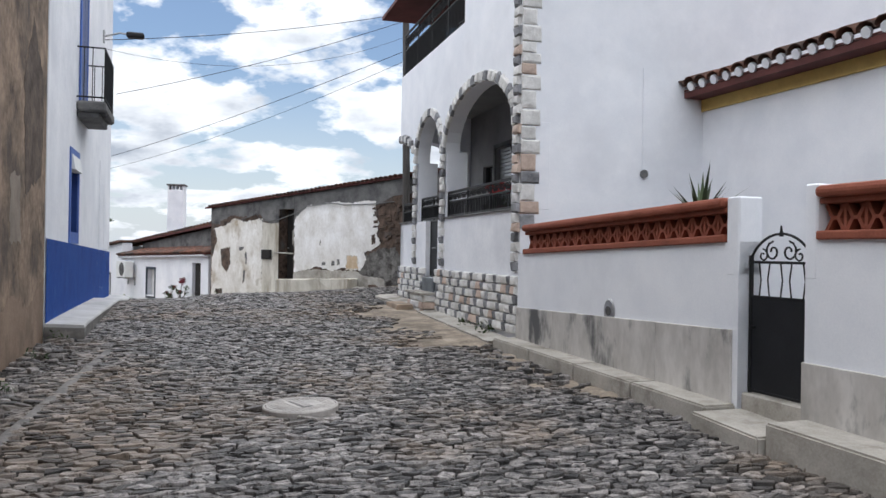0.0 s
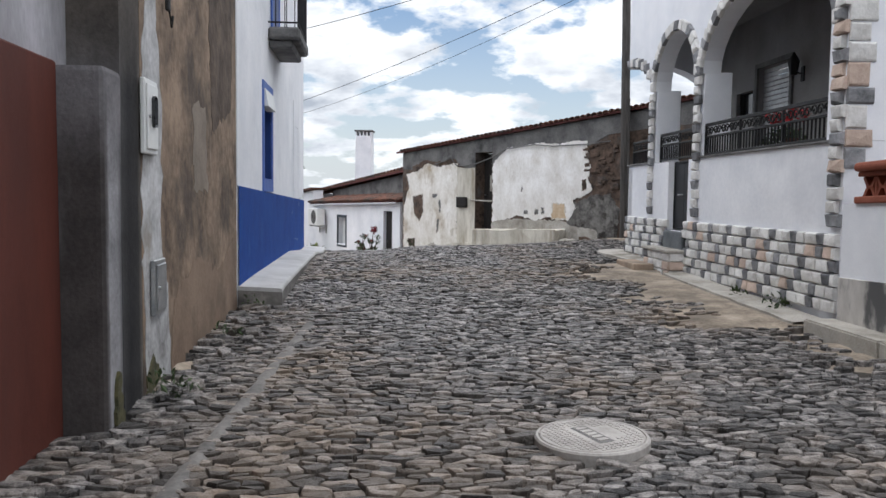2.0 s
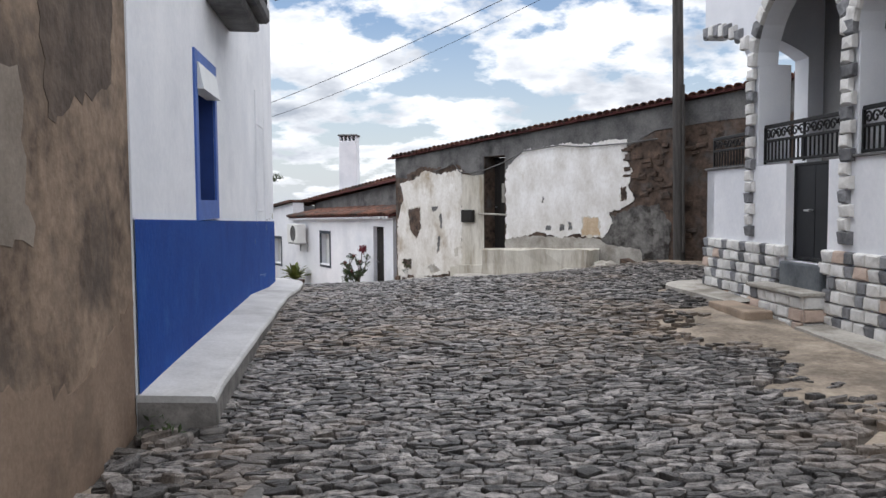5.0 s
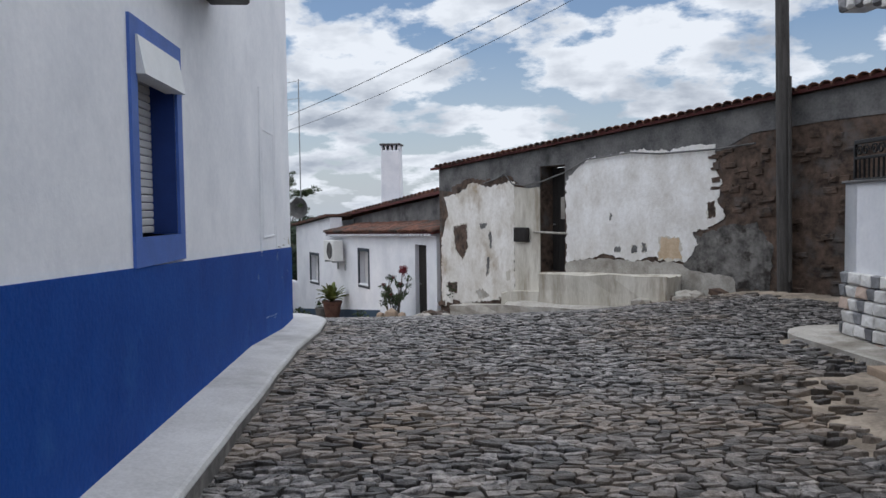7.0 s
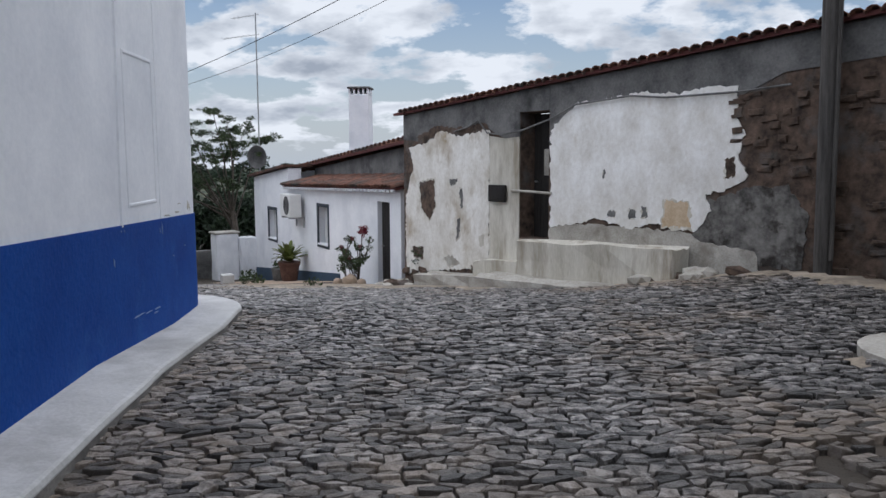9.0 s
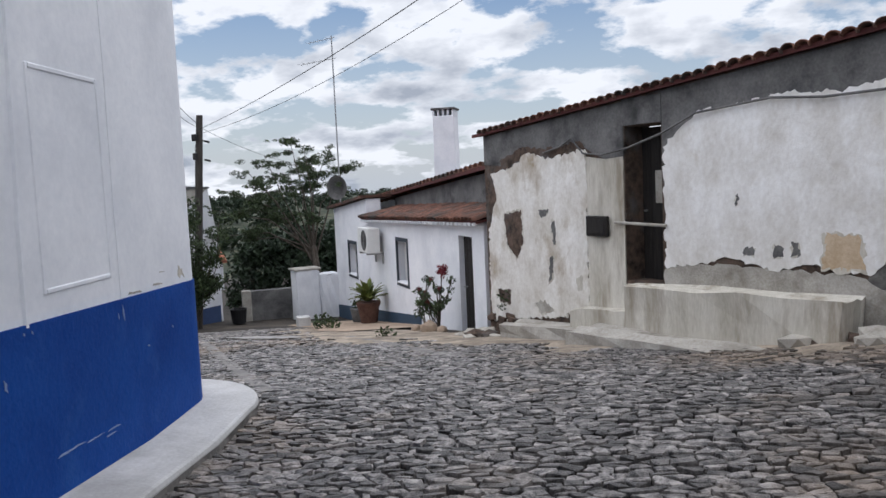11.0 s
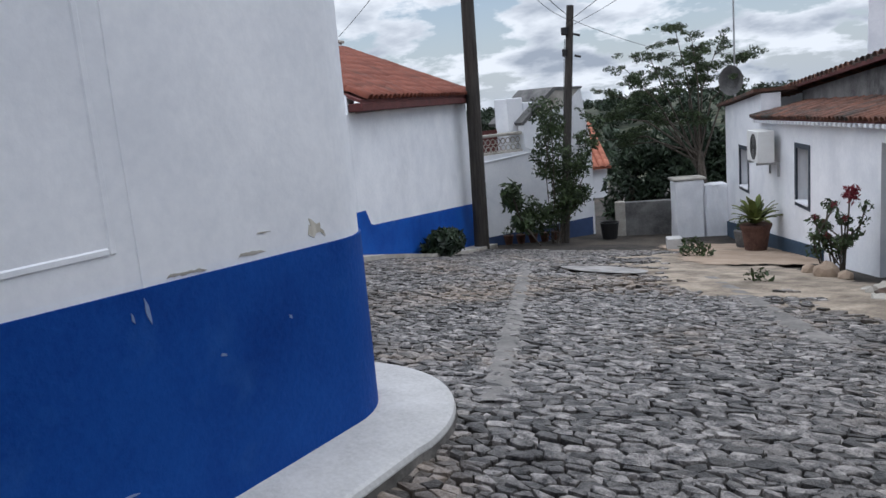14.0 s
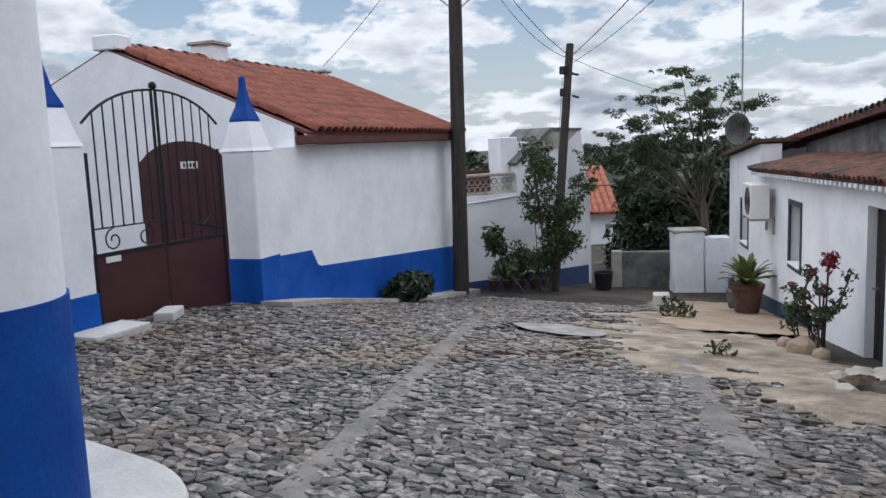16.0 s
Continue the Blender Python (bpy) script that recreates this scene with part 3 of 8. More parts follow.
def wall_lamp():
    t = thing("wall_lamp", BH @ pose(2.2, 0, 5.75), "small grey street lamp on a bracket", "lamp")
    bm = bmesh.new(); box(bm, -0.06, 0.06, 0, 0.03, -0.12, 0.12, 0.01); tube(bm, [(0, 0, 0), (0, 0.3, 0.1), (0, 0.5, 0.08)], 0.02)
    part("bracket", bm, METAL, t)
    bm = bmesh.new(); box(bm, -0.09, 0.09, 0.42, 0.75, 0.02, 0.13, 0.03)
    part("head", bm, BLACK, t)


wall_lamp()

# ---- left side of the street ----
LIME = mat("patchy lime wash", (0.2, 0.195, 0.19), (0.6, 0.6, 0.6), 2.6, 0.95, 0.3, 20, stain=(0.28, 0.25, 0.21), stain_at=(0.54, 0.72), stain_scale=2.4)
CEMENT_WARM = mat("warm cement patch", (0.17, 0.14, 0.11), (0.28, 0.235, 0.19), 3, 0.95, 0.3, 40)
BROWN_LOW = mat("reddish earth render", (0.16, 0.108, 0.075), (0.29, 0.21, 0.15), 1.8, 0.95, 0.35, 30, stain=(0.13, 0.097, 0.07), stain_scale=1.2)
BROWN_DARK = mat("weathered dark earth", (0.045, 0.034, 0.027), (0.15, 0.112, 0.085), 3.2, 1.0, 1.0, 12)
LW = along((-4.86, 9.45), (-1.7, -0.4))
bm = bmesh.new(); box(bm, 0.0, 3.34, -0.4, -0.012, -0.2, 6.5)
wall = setting(part("wall_brown", bm, BROWN), LW, "tall brown earth-rendered wall, patched and stained", "wall")
for poly, m, lab, seed in (([(1.4, 1.65), (1.95, 1.7), (1.93, 2.35), (1.5, 2.4)], CEMENT_WARM, "paler cement patch", 5), ([(0.0, 0.2), (2.7, 0.2), (2.6, 0.9), (1.8, 1.15), (1.0, 0.95), (0.0, 1.25)], BROWN_LOW, "smoother reddish earth render low on the wall", 6),
                           ([(0.3, 2.5), (1.2, 2.2), (1.35, 3.4), (0.9, 4.2), (0.2, 3.6)], BROWN_DARK, "dark weathered patch of bare earth", 7)):
    bm = bmesh.new(); prism(bm, ragged(poly, 0.07, 0.04, seed), -0.02, -0.0095)
    part("render_patch", bm, m, wall, lab)
bm = bmesh.new(); prism(bm, ragged([(2.7, 0.35), (3.3, 0.3), (3.33, 1.6), (3.31, 2.6), (3.16, 3.1), (3.02, 3.0), (2.86, 2.2), (2.9, 1.4), (2.74, 0.9)], 0.09, 0.035, 8), -0.02, -0.009)
part("lime_strip", bm, LIME, wall, "white lime strip behind the meter boxes")
def streaked(name, x0, x1, stops, high, z_turn):
    """Render with soft vertical damp streaks and face tones, set by place along the wall; above z_turn it fades to
    another tone.
    """
    m = bpy.data.materials.new(name)
    m.use_nodes = True
    nt = m.node_tree
    N, L = nt.nodes.new, nt.links.new
    p = nt.nodes["Principled BSDF"]
    p.inputs["Roughness"].default_value, p.inputs["Specular IOR Level"].default_value = 0.95, 0.3
    co = N("ShaderNodeTexCoord").outputs["Object"]
    sep = N("ShaderNodeSeparateXYZ")
    L(co, sep.inputs[0])
    mp = N("ShaderNodeMapping")
    mp.inputs["Scale"].default_value = (2.2, 2.2, 0.7)
    L(co, mp.inputs["Vector"])
    def tex(scale, detail, src):
        n = N("ShaderNodeTexNoise")
        n.inputs["Scale"].default_value, n.inputs["Detail"].default_value, n.inputs["Roughness"].default_value = scale, detail, 0.6
        L(src, n.inputs["Vector"])
        return n.outputs["Fac"]
    def fma(a, k, c):
        n = N("ShaderNodeMath"); n.operation = "MULTIPLY_ADD"
        L(a, n.inputs[0]); n.inputs[1].default_value = k; L(c, n.inputs[2])
        return n.outputs[0]
    wob, fine, blot = tex(1.0, 5, mp.outputs[0]), tex(38, 4, co), tex(2.6, 7, co)
    xr = N("ShaderNodeMapRange")
    xr.inputs["From Min"].default_value, xr.inputs["From Max"].default_value = x0 + 0.06, x1 + 0.06
    L(fma(wob, 0.12, sep.outputs["X"]), xr.inputs["Value"])
    ramp = N("ShaderNodeValToRGB")
    e = ramp.color_ramp.elements
    while len(e) < len(stops):
        e.new(0.5)
    for i, (x, c) in enumerate(stops):
        e[i].position, e[i].color = (x - x0) / (x1 - x0), (*c, 1)
    L(xr.outputs[0], ramp.inputs[0])
    zr = N("ShaderNodeMapRange")
    zr.inputs["From Min"].default_value, zr.inputs["From Max"].default_value = z_turn, z_turn + 0.5
    L(fma(wob, 0.9, sep.outputs["Z"]), zr.inputs["Value"])
    mz = N("ShaderNodeMix"); mz.data_type = "RGBA"
    L(zr.outputs[0], mz.inputs["Factor"]); L(ramp.outputs[0], mz.inputs["A"]); mz.inputs["B"].default_value = (*high, 1)
    k = N("ShaderNodeMapRange")
    k.inputs["From Min"].default_value, k.inputs["From Max"].default_value = 0.4, 1.1
    k.inputs["To Min"].default_value, k.inputs["To Max"].default_value = 0.45, 1.6
    L(fma(fine, 0.45, blot), k.inputs["Value"])
    hs = N("ShaderNodeHueSaturation")
    L(k.outputs[0], hs.inputs["Value"]); L(mz.outputs["Result"], hs.inputs["Color"]); L(hs.outputs[0], p.inputs["Base Color"])
    b = N("ShaderNodeBump")
    b.inputs["Strength"].default_value, b.inputs["Distance"].default_value = 0.4, 0.02
    L(fma(fine, 0.5, blot), b.inputs["Height"]); L(b.outputs[0], p.inputs["Normal"])
    return m


# The last two stops darken the pier's near side face from its corner on.
STREAKS = [(3.34, (0.12, 0.105, 0.09)), (3.4, (0.032, 0.03, 0.03)), (3.58, (0.018, 0.018, 0.019)), (3.72, (0.045, 0.043, 0.044)), (3.8, (0.24, 0.235, 0.245)), (3.95, (0.3, 0.295, 0.305)), (3.972, (0.12, 0.112, 0.112)), (3.985, (0.06, 0.053, 0.051))]
STRIP = streaked("black damp streaked render", 3.33, 4.08, STREAKS, (0.085, 0.074, 0.064), 2.75)
PIER = streaked("streaked grey pier render", 3.33, 4.08, STREAKS, (0.15, 0.143, 0.148), 2.2)
MOSS = mat("yellow green moss", (0.035, 0.036, 0.018), (0.12, 0.108, 0.052), 9, 1.0, 0.6, 60)
bm = bmesh.new(); box(bm, 3.341, 3.72, -0.45, -0.014, -0.2, 6.5)
setting(part("wall_stained", bm, STRIP), LW, "black damp-streaked grey wall strip", "wall")
bm = bmesh.new(); box(bm, 3.721, 14.0, -0.6, -0.3, -0.3, 2.92)
setting(part("wall_white_left", bm, SOOTY), LW, "dirty white house wall above the red wall", "wall")
bm = bmesh.new(); box(bm, 3.721, 14.0, -0.6, -0.303, 2.92, 6.5)
setting(part("wall_upper_left", bm, BROWN_DARK), LW, "dark weathered earth wall over the white band", "wall")


def pier():
    """A rendered pier flush with the stained wall, proud of the red one, with a worn rounded head."""
    plan = [(3.722, -0.016), (3.85, -0.012), (3.955, -0.012), (3.985, -0.018), (3.998, -0.035), (4.0, -0.06), (3.99, -0.32), (3.722, -0.32)]
    mx, my = 3.85, -0.2
    bm = bmesh.new()
    loops = []
    for z, k in ((-0.2, 1.0), (0.5, 1.0), (1.4, 1.0), (2.2, 1.02), (2.3, 1.02), (2.325, 0.99), (2.332, 0.6)):
        loops.append([bm.verts.new((mx + (x - mx) * k, my + (y - my) * k + 0.006 * noise.noise((x * 3, z * 2, 1.0)), z)) for x, y in plan])
    for a, b in zip(loops, loops[1:]):
        for i in range(len(plan)):
            bm.faces.new((a[i], a[(i + 1) % len(plan)], b[(i + 1) % len(plan)], b[i]))
    bm.faces.new(loops[-1])
    setting(part("pier", bm, PIER), LW, "grey rendered pier, pale and black streaked, its near side darker", "pier")


pier()
for poly, y, seed in (([(2.95, 0.34), (3.3, 0.3), (3.28, 0.5), (3.14, 0.62), (3.0, 0.52)], -0.006, 21), ([(3.76, 0.2), (3.9, 0.2), (3.89, 0.48), (3.84, 0.66), (3.8, 0.5)], 0.006, 22)):
    bm = bmesh.new(); prism(bm, ragged(poly, 0.04, 0.025, seed), -0.04, y)
    setting(part("moss_stain", bm, MOSS), LW, "yellow-green moss at the damp wall foot", "moss")
bm = bmesh.new(); box(bm, 3.992, 14.0, -0.299, -0.25, -0.3, 2.345, 0.01)
setting(part("wall_red", bm, RED_WALL), LW, "terracotta red painted garden wall", "wall")


def meter_box(x, z, w, h, material, label, slot):
    t = thing("meter_box", LW @ pose(x, -0.004, z), label, "meter box")
    bm = bmesh.new(); box(bm, -w / 2, w / 2, 0, 0.03, 0, h, 0.006)
    part("frame", bm, material, t)
    bm = bmesh.new(); box(bm, -w / 2 + 0.025, w / 2 - 0.025, 0.031, 0.042, 0.03, h - 0.03, 0.005)
    lid = part("lid", bm, material, t)
    if slot:
        bm = bmesh.new(); box(bm, -0.035, 0.035, 0.043, 0.047, h * 0.36, h * 0.78, 0.02)
        part("window", bm, GLASS_DK, lid, "dark glazed slot")
    bm = bmesh.new(); rod(bm, (w * 0.3, 0.04, h / 2), (w * 0.3, 0.055, h / 2), 0.012)
    part("lock", bm, METAL, lid)


meter_box(3.24, 1.9, 0.28, 0.46, PLASTIC, "white plastic electricity meter box on the wall", True)
meter_box(3.07, 0.87, 0.26, 0.36, METAL, "grey metal meter box low on the wall", False)


def foot_stones():
    """Loose split slate lying along the foot of the brown wall."""
    rnd = random.Random(44)
    for i in range(30):
        w = LW @ Vector((rnd.uniform(0.1, 3.5), rnd.uniform(0.08, 0.42), 0))
        s = rnd.uniform(0.05, 0.12)
        t = thing("loose_stone", pose(w.x, w.y, ground_z(w.x, w.y) + 0.004, rnd.uniform(-12, 12), rnd.uniform(-12, 12), rnd.uniform(0, 360)), "flat broken slate lying at the brown wall's foot", "stone", "slates at the wall foot")
        k = rnd.randint(5, 7)
        ring = [(s * rnd.uniform(0.7, 1.2) * math.cos(6.2832 * j / k), s * 0.65 * rnd.uniform(0.7, 1.2) * math.sin(6.2832 * j / k)) for j in range(k)]
        bm = bmesh.new()
        lo = [bm.verts.new((x, y, -0.02)) for x, y in ring]
        mid = [bm.verts.new((x * 1.02, y * 1.02, s * 0.25)) for x, y in ring]
        top = [bm.verts.new((x * 0.85, y * 0.85, s * 0.36 + rnd.uniform(-0.006, 0.006))) for x, y in ring]
        for a, b in ((lo, mid), (mid, top)):
            for j in range(k):
                bm.faces.new((a[j], a[(j + 1) % k], b[(j + 1) % k], b[j]))
        bm.faces.new(lo[::-1]); bm.faces.new(top)
        part("stone", bm, COBBLE_P, t)


foot_stones()


def hook_wire():
    t = thing("hanging_cable", LW @ pose(2.8, 0.01, 2.78), "short black cable end hanging on the wall", "cable")
    bm = bmesh.new(); tube(bm, [(0, 0, 0.9), (0.02, 0.01, 0.4), (0, 0.02, 0.12), (-0.03, 0.03, 0.0), (-0.06, 0.03, 0.08)], 0.009)
    part("wire", bm, BLACK, t)
    bm = bmesh.new(); box(bm, -0.02, 0.03, 0.0, 0.03, 0.1, 0.2, 0.008)
    part("clamp", bm, BLACK, t)


hook_wire()

# ---- right side: garden wall ----
GW = along((3.6, 2.09), (0.93, 9.55))
GW_LEN = 7.92


def gz(x):
    return 1.64 + (7.7 - x) * 0.033


def garden_wall():
    for name, x0, x1, zt in (("wall_garden_far", 3.945, GW_LEN - 0.02, lambda x: gz(x)), ("wall_garden_near", -5.0, 3.29, lambda x: min(1.78, gz(x)))):
        bm = bmesh.new(); pierced(bm, x0, x1, 0.1, 1.7, -0.2, 0, [], top=zt)
        setting(part(name, bm, WHITE2), GW, "white garden wall with a terracotta lattice on top", "wall")
    for x0, x1, z in ((3.945, 4.09, 2.11), (3.19, 3.3, 2.15)):
        bm = bmesh.new(); box(bm, x0, x1, -0.22, 0.003, 1.5, z, 0.012)
        setting(part("pier", bm, WHITE2), GW, "white painted gate pier", "pier")
    bm = bmesh.new(); box(bm, 3.945, 4.0, -0.21, 0.006, 0.3, 1.6)
    setting(part("pier", bm, WHITE2), GW, "white painted gate pier", "pier")


garden_wall()


def lattice(x0, x1, zf, h):
    """A pierced terracotta balustrade along the wall's head."""
    t = thing("lattice_balustrade", GW, "pierced terracotta-red lattice balustrade with rounded coping", "balustrade", "balustrades on the garden wall")
    def run(name, z0, z1, d, bev):
        bm = bmesh.new()
        box(bm, x0, x1, -0.1 - d, -0.1 + d, 0, 1, 0)
        for v in bm.verts:
            v.co.z = zf(v.co.x) + (z0 if v.co.z < 0.5 else z1)
        bmesh.ops.bevel(bm, geom=bm.edges[:], offset=bev, segments=2, affect="EDGES", profile=0.5)
        part(name, bm, TERRA, t)
    run("bottom_rail", 0.0, 0.06, 0.13, 0.012)
    run("top_rail", h - 0.1, h - 0.06, 0.1, 0.01)
    run("coping", h - 0.06, h + 0.02, 0.15, 0.03)
    n = max(2, round((x1 - x0) / 0.165))
    w = (x1 - x0) / n
    hh = h - 0.16
    bm = bmesh.new()
    def bar(a, b, r=0.013):
        d = (Vector(b) - Vector(a)); d.normalize()
        u = Vector((0, 1, 0)); s = d.cross(u) * r
        vs = []
        for p in (Vector(a), Vector(b)):
            for sy in (-0.045, 0.045):
                for k in (-1, 1):
                    vs.append(bm.verts.new(p + s * k + u * sy))
        for f in ((0, 1, 3, 2), (4, 6, 7, 5), (0, 4, 5, 1), (2, 3, 7, 6), (0, 2, 6, 4), (1, 5, 7, 3)):
            bm.faces.new([vs[i] for i in f])
    c = hh / 2
    bar((0, 0, 0), (0, 0, hh), 0.012)
    bar((0.01, 0, 0.0), (w * 0.36, 0, c)); bar((w * 0.36, 0, c), (0.01, 0, hh))
    bar((w - 0.01, 0, 0.0), (w * 0.64, 0, c)); bar((w * 0.64, 0, c), (w - 0.01, 0, hh))
    bar((w * 0.36, 0, c), (w * 0.64, 0, c))
    me = mesh_of("lattice_block", bm, TERRA)
    for i in range(n):
        piece("lattice_block", me, t, pose(x0 + i * w, -0.1, zf(x0 + (i + 0.5) * w) + 0.055))
    bm = bmesh.new(); pierced(bm, x0, x1, 0, 1, -0.17, -0.16, [], top=lambda x: 1)
    for v in bm.verts:
        v.co.z = zf(v.co.x) + (0.03 if v.co.z < 0.5 else h - 0.08)
    part("backing", bm, TERRA, t)


lattice(4.1, 7.72, gz, 0.33)
lattice(-4.5, 3.18, lambda x: 1.77 + 0.0 * x, 0.34)


def marble_base():
    rnd = random.Random(3)
    for x0, x1, z0, z1a, z1b, n in ((4.0, 7.88, 0.45, 1.09, 0.985, 4), (-4.5, 3.29, 0.5, 0.94, 0.94, 7)):
        t = tagged(thing("marble_plinth", GW, "grey veined marble slabs along the wall's foot", "plinth"), kind="structure")
        for i in range(n):
            a, b = lp(x0, x1, i / n) + 0.002, lp(x0, x1, (i + 1) / n) - 0.002
            bm = bmesh.new()
            box(bm, a, b, 0.002, 0.03, z0, 1, 0)
            for v in bm.verts:
                if v.co.z > z0 + 0.1:
                    v.co.z = lp(z1a, z1b, (v.co.x - x0) / (x1 - x0))
            bmesh.ops.bevel(bm, geom=bm.edges[:], offset=0.004, segments=1, affect="EDGES")
            part("marble_slab", bm, MARBLE, t)
    for x0, x1, za, zb, w in ((3.95, 7.95, 0.53, 0.61, 0.3), (3.25, 3.95, 0.46, 0.5, 0.42), (-4.5, 3.25, 0.4, 0.56, 0.36)):
        t = tagged(thing("kerb", GW, "worn pale limestone kerb step along the garden wall", "kerb"), kind="structure")
        n = max(1, round((x1 - x0) / 0.95))
        for i in range(n):
            a, b = lp(x0, x1, i / n) + 0.003, lp(x0, x1, (i + 1) / n) - 0.003
            bm = bmesh.new(); box(bm, a, b, -0.1 if x0 == 3.25 else 0.0, w + rnd.uniform(-0.012, 0.012), 0.0, 1, 0)
            for v in bm.verts:
                v.co.z = lp(za, zb, (v.co.x - x0) / (x1 - x0)) - (0.4 if v.co.z < 0.5 else 0)
            bmesh.ops.bevel(bm, geom=bm.edges[:], offset=0.015, segments=2, affect="EDGES")
            part("kerb_stone", bm, KERB, t)
    bm = bmesh.new(); box(bm, 3.31, 3.943, -0.25, -0.03, 0.3, 0.62, 0.01)
    setting(part("door_step", bm, KERB), GW, "limestone gate threshold", "step")


marble_base()


def scroll(bm, cx, cz, r, turn, start, r_wire=0.009, flip=1, y=0.0):
    pts = []
    for i in range(15):
        f = i / 14
        a = start + flip * turn * f
        k = r * (1 - 0.75 * f)
        pts.append((cx + k * math.cos(a), y, cz + k * math.sin(a)))
    tube(bm, pts, r_wire, 5)


def garden_gate():
    t = thing("garden_gate", GW @ pose(3.31, -0.1, 0.62), "black iron garden gate with scrolls and a solid lower sheet", "gate")
    w, h = 0.63, 0.98
    bm = bmesh.new()
    for x in (0.015, w - 0.015):
        box(bm, x - 0.013, x + 0.013, -0.013, 0.013, 0, h + 0.06, 0.003)
    for z in (0.01, 0.72, h):
        box(bm, 0, w, -0.01, 0.01, z, z + 0.02, 0.003)
    part("gate_frame", bm, IRON, t)
    bm = bmesh.new(); box(bm, 0.028, w - 0.028, -0.004, 0.004, 0.03, 0.72, 0.001)
    part("sheet", bm, BLACKPANEL, t, "black steel sheet")
    for i in range(5):
        bm = bmesh.new(); x = 0.1 + i * 0.108
        tube(bm, [(x, 0, 0.72), (x + (0.02 if i % 2 else -0.02), 0, 0.86), (x, 0, h)], 0.006, 5)
        part("bar", bm, IRON, t)
    for flip in (1, -1):
        bm = bmesh.new()
        c = w / 2
        pts = [(c + flip * (c - 0.01) * math.cos(radians(a)), 0, h + 0.02 + 0.2 * math.sin(radians(a)) ** 1.4) for a in range(0, 91, 10)]
        tube(bm, pts, 0.01, 6)
        scroll(bm, c + flip * 0.08, h + 0.09, 0.075, 8.0, 1.57, 0.008, -flip)
        scroll(bm, c + flip * 0.18, h + 0.06, 0.05, 7.0, 1.57, 0.007, flip)
        part("scroll", bm, IRON, t)
    part("handle", rod(bmesh.new(), (w - 0.06, 0.0, 0.5), (w - 0.06, 0.05, 0.5), 0.012), IRON, t)
    part("finial", rod(bmesh.new(), (w / 2, 0, h + 0.2), (w / 2, 0, h + 0.28), 0.016, 0.005), IRON, t)


garden_gate()


def water_meter():
    t = thing("meter_cover", GW @ pose(7.72 - 1.95, 0.004, 1.1, 90), "small oval grey metal cover on the wall", "cover")
    bm = bmesh.new(); disc_stack(bm, [(0.09, -0.02), (0.1, 0.0), (0.085, 0.012)], 24)
    for v in bm.verts:
        v.co.y *= 1.25
    bm2 = bmesh.new(); rod(bm2, (0, 0, 0.01), (0, 0, 0.02), 0.045, n=20)
    for v in list(bm.verts) + list(bm2.verts):
        v.co.z = -v.co.z
    part("rim", bm, METAL, t); part("lid", bm2, GREY_RENDER, t)


water_meter()


def agave():
    t = thing("potted_agave", GW @ pose(5.05, -0.5, 1.74), "spiky grey-green agave behind the garden wall", "plant")
    rnd = random.Random(4)
    bm = bmesh.new()
    for i in range(22):
        a, tilt, n = rnd.uniform(0, 6.28), rnd.uniform(0.2, 1.25), rnd.uniform(0.35, 0.55)
        d = Vector((math.cos(a) * math.sin(tilt), math.sin(a) * math.sin(tilt), math.cos(tilt)))
        s = d.cross(Vector((0, 0, 1))).normalized() * 0.022
        p = [Vector((0, 0, 0.25)) + d * n * f for f in (0, 0.5, 1)]
        v = [bm.verts.new(q) for q in (p[0] - s, p[0] + s, p[1] + s * 0.9, p[1] - s * 0.9, p[2], p[1] + Vector((0, 0, -0.02)))]
        bm.faces.new((v[0], v[1], v[2], v[3])); bm.faces.new((v[3], v[2], v[4]))
    part("leaves", bm, LEAF, t)
    bm = bmesh.new(); disc_stack(bm, [(0.13, -1.0), (0.17, 0.1), (0.19, 0.25), (0.16, 0.25)], 18)
    part("pot", bm, CLAY, t)


agave()

# house side, low house
HS = along((0.97, 9.69), (4.3, 10.74))
bm = bmesh.new(); box(bm, 0.001, 9.5, 0, 0.3, 0.3, 11.0)
setting(part("wall_house_side", bm, WHITE2), HS, "tall plain white house side wall", "wall")
LH = along((7.0, 0.6), (3.5, 10.5))
bm = bmesh.new(); box(bm, -6, 10.55, -0.3, 0, 0.2, 3.72)
setting(part("wall_low_house", bm, WHITE2), LH, "white low house wall behind the garden", "wall")
bm = bmesh.new(); box(bm, -6, 10.5, 0.002, 0.03, 3.6, 3.76, 0.005)
setting(part("trim_ochre", bm, YELLOW), LH, "ochre painted band under the eave", "trim")


def tile_mesh(name, w, n, material, r=1.0):
    """One barrel tile, its hollow down, along local y."""
    verts, faces = [], []
    k = 5
    for y, s in ((0, 1.0), (n, 0.86)):
        for j in range(2):
            for i in range(k + 1):
                a = math.pi * i / k
                q = (w / 2 - j * 0.014) * s
                verts.append((-q * math.cos(a), y, q * math.sin(a) * 0.78 * r))
    m = k + 1
    for i in range(k):
        faces += [(i, i + 1, 2 * m + i + 1, 2 * m + i), (m + i + 1, m + i, 3 * m + i, 3 * m + i + 1), (i + 1, i, m + i, m + i + 1)]
    me = bpy.data.meshes.new(name)
    me.from_pydata(verts, [], faces)
    me.materials.append(material)
    me.shade_smooth()
    return me


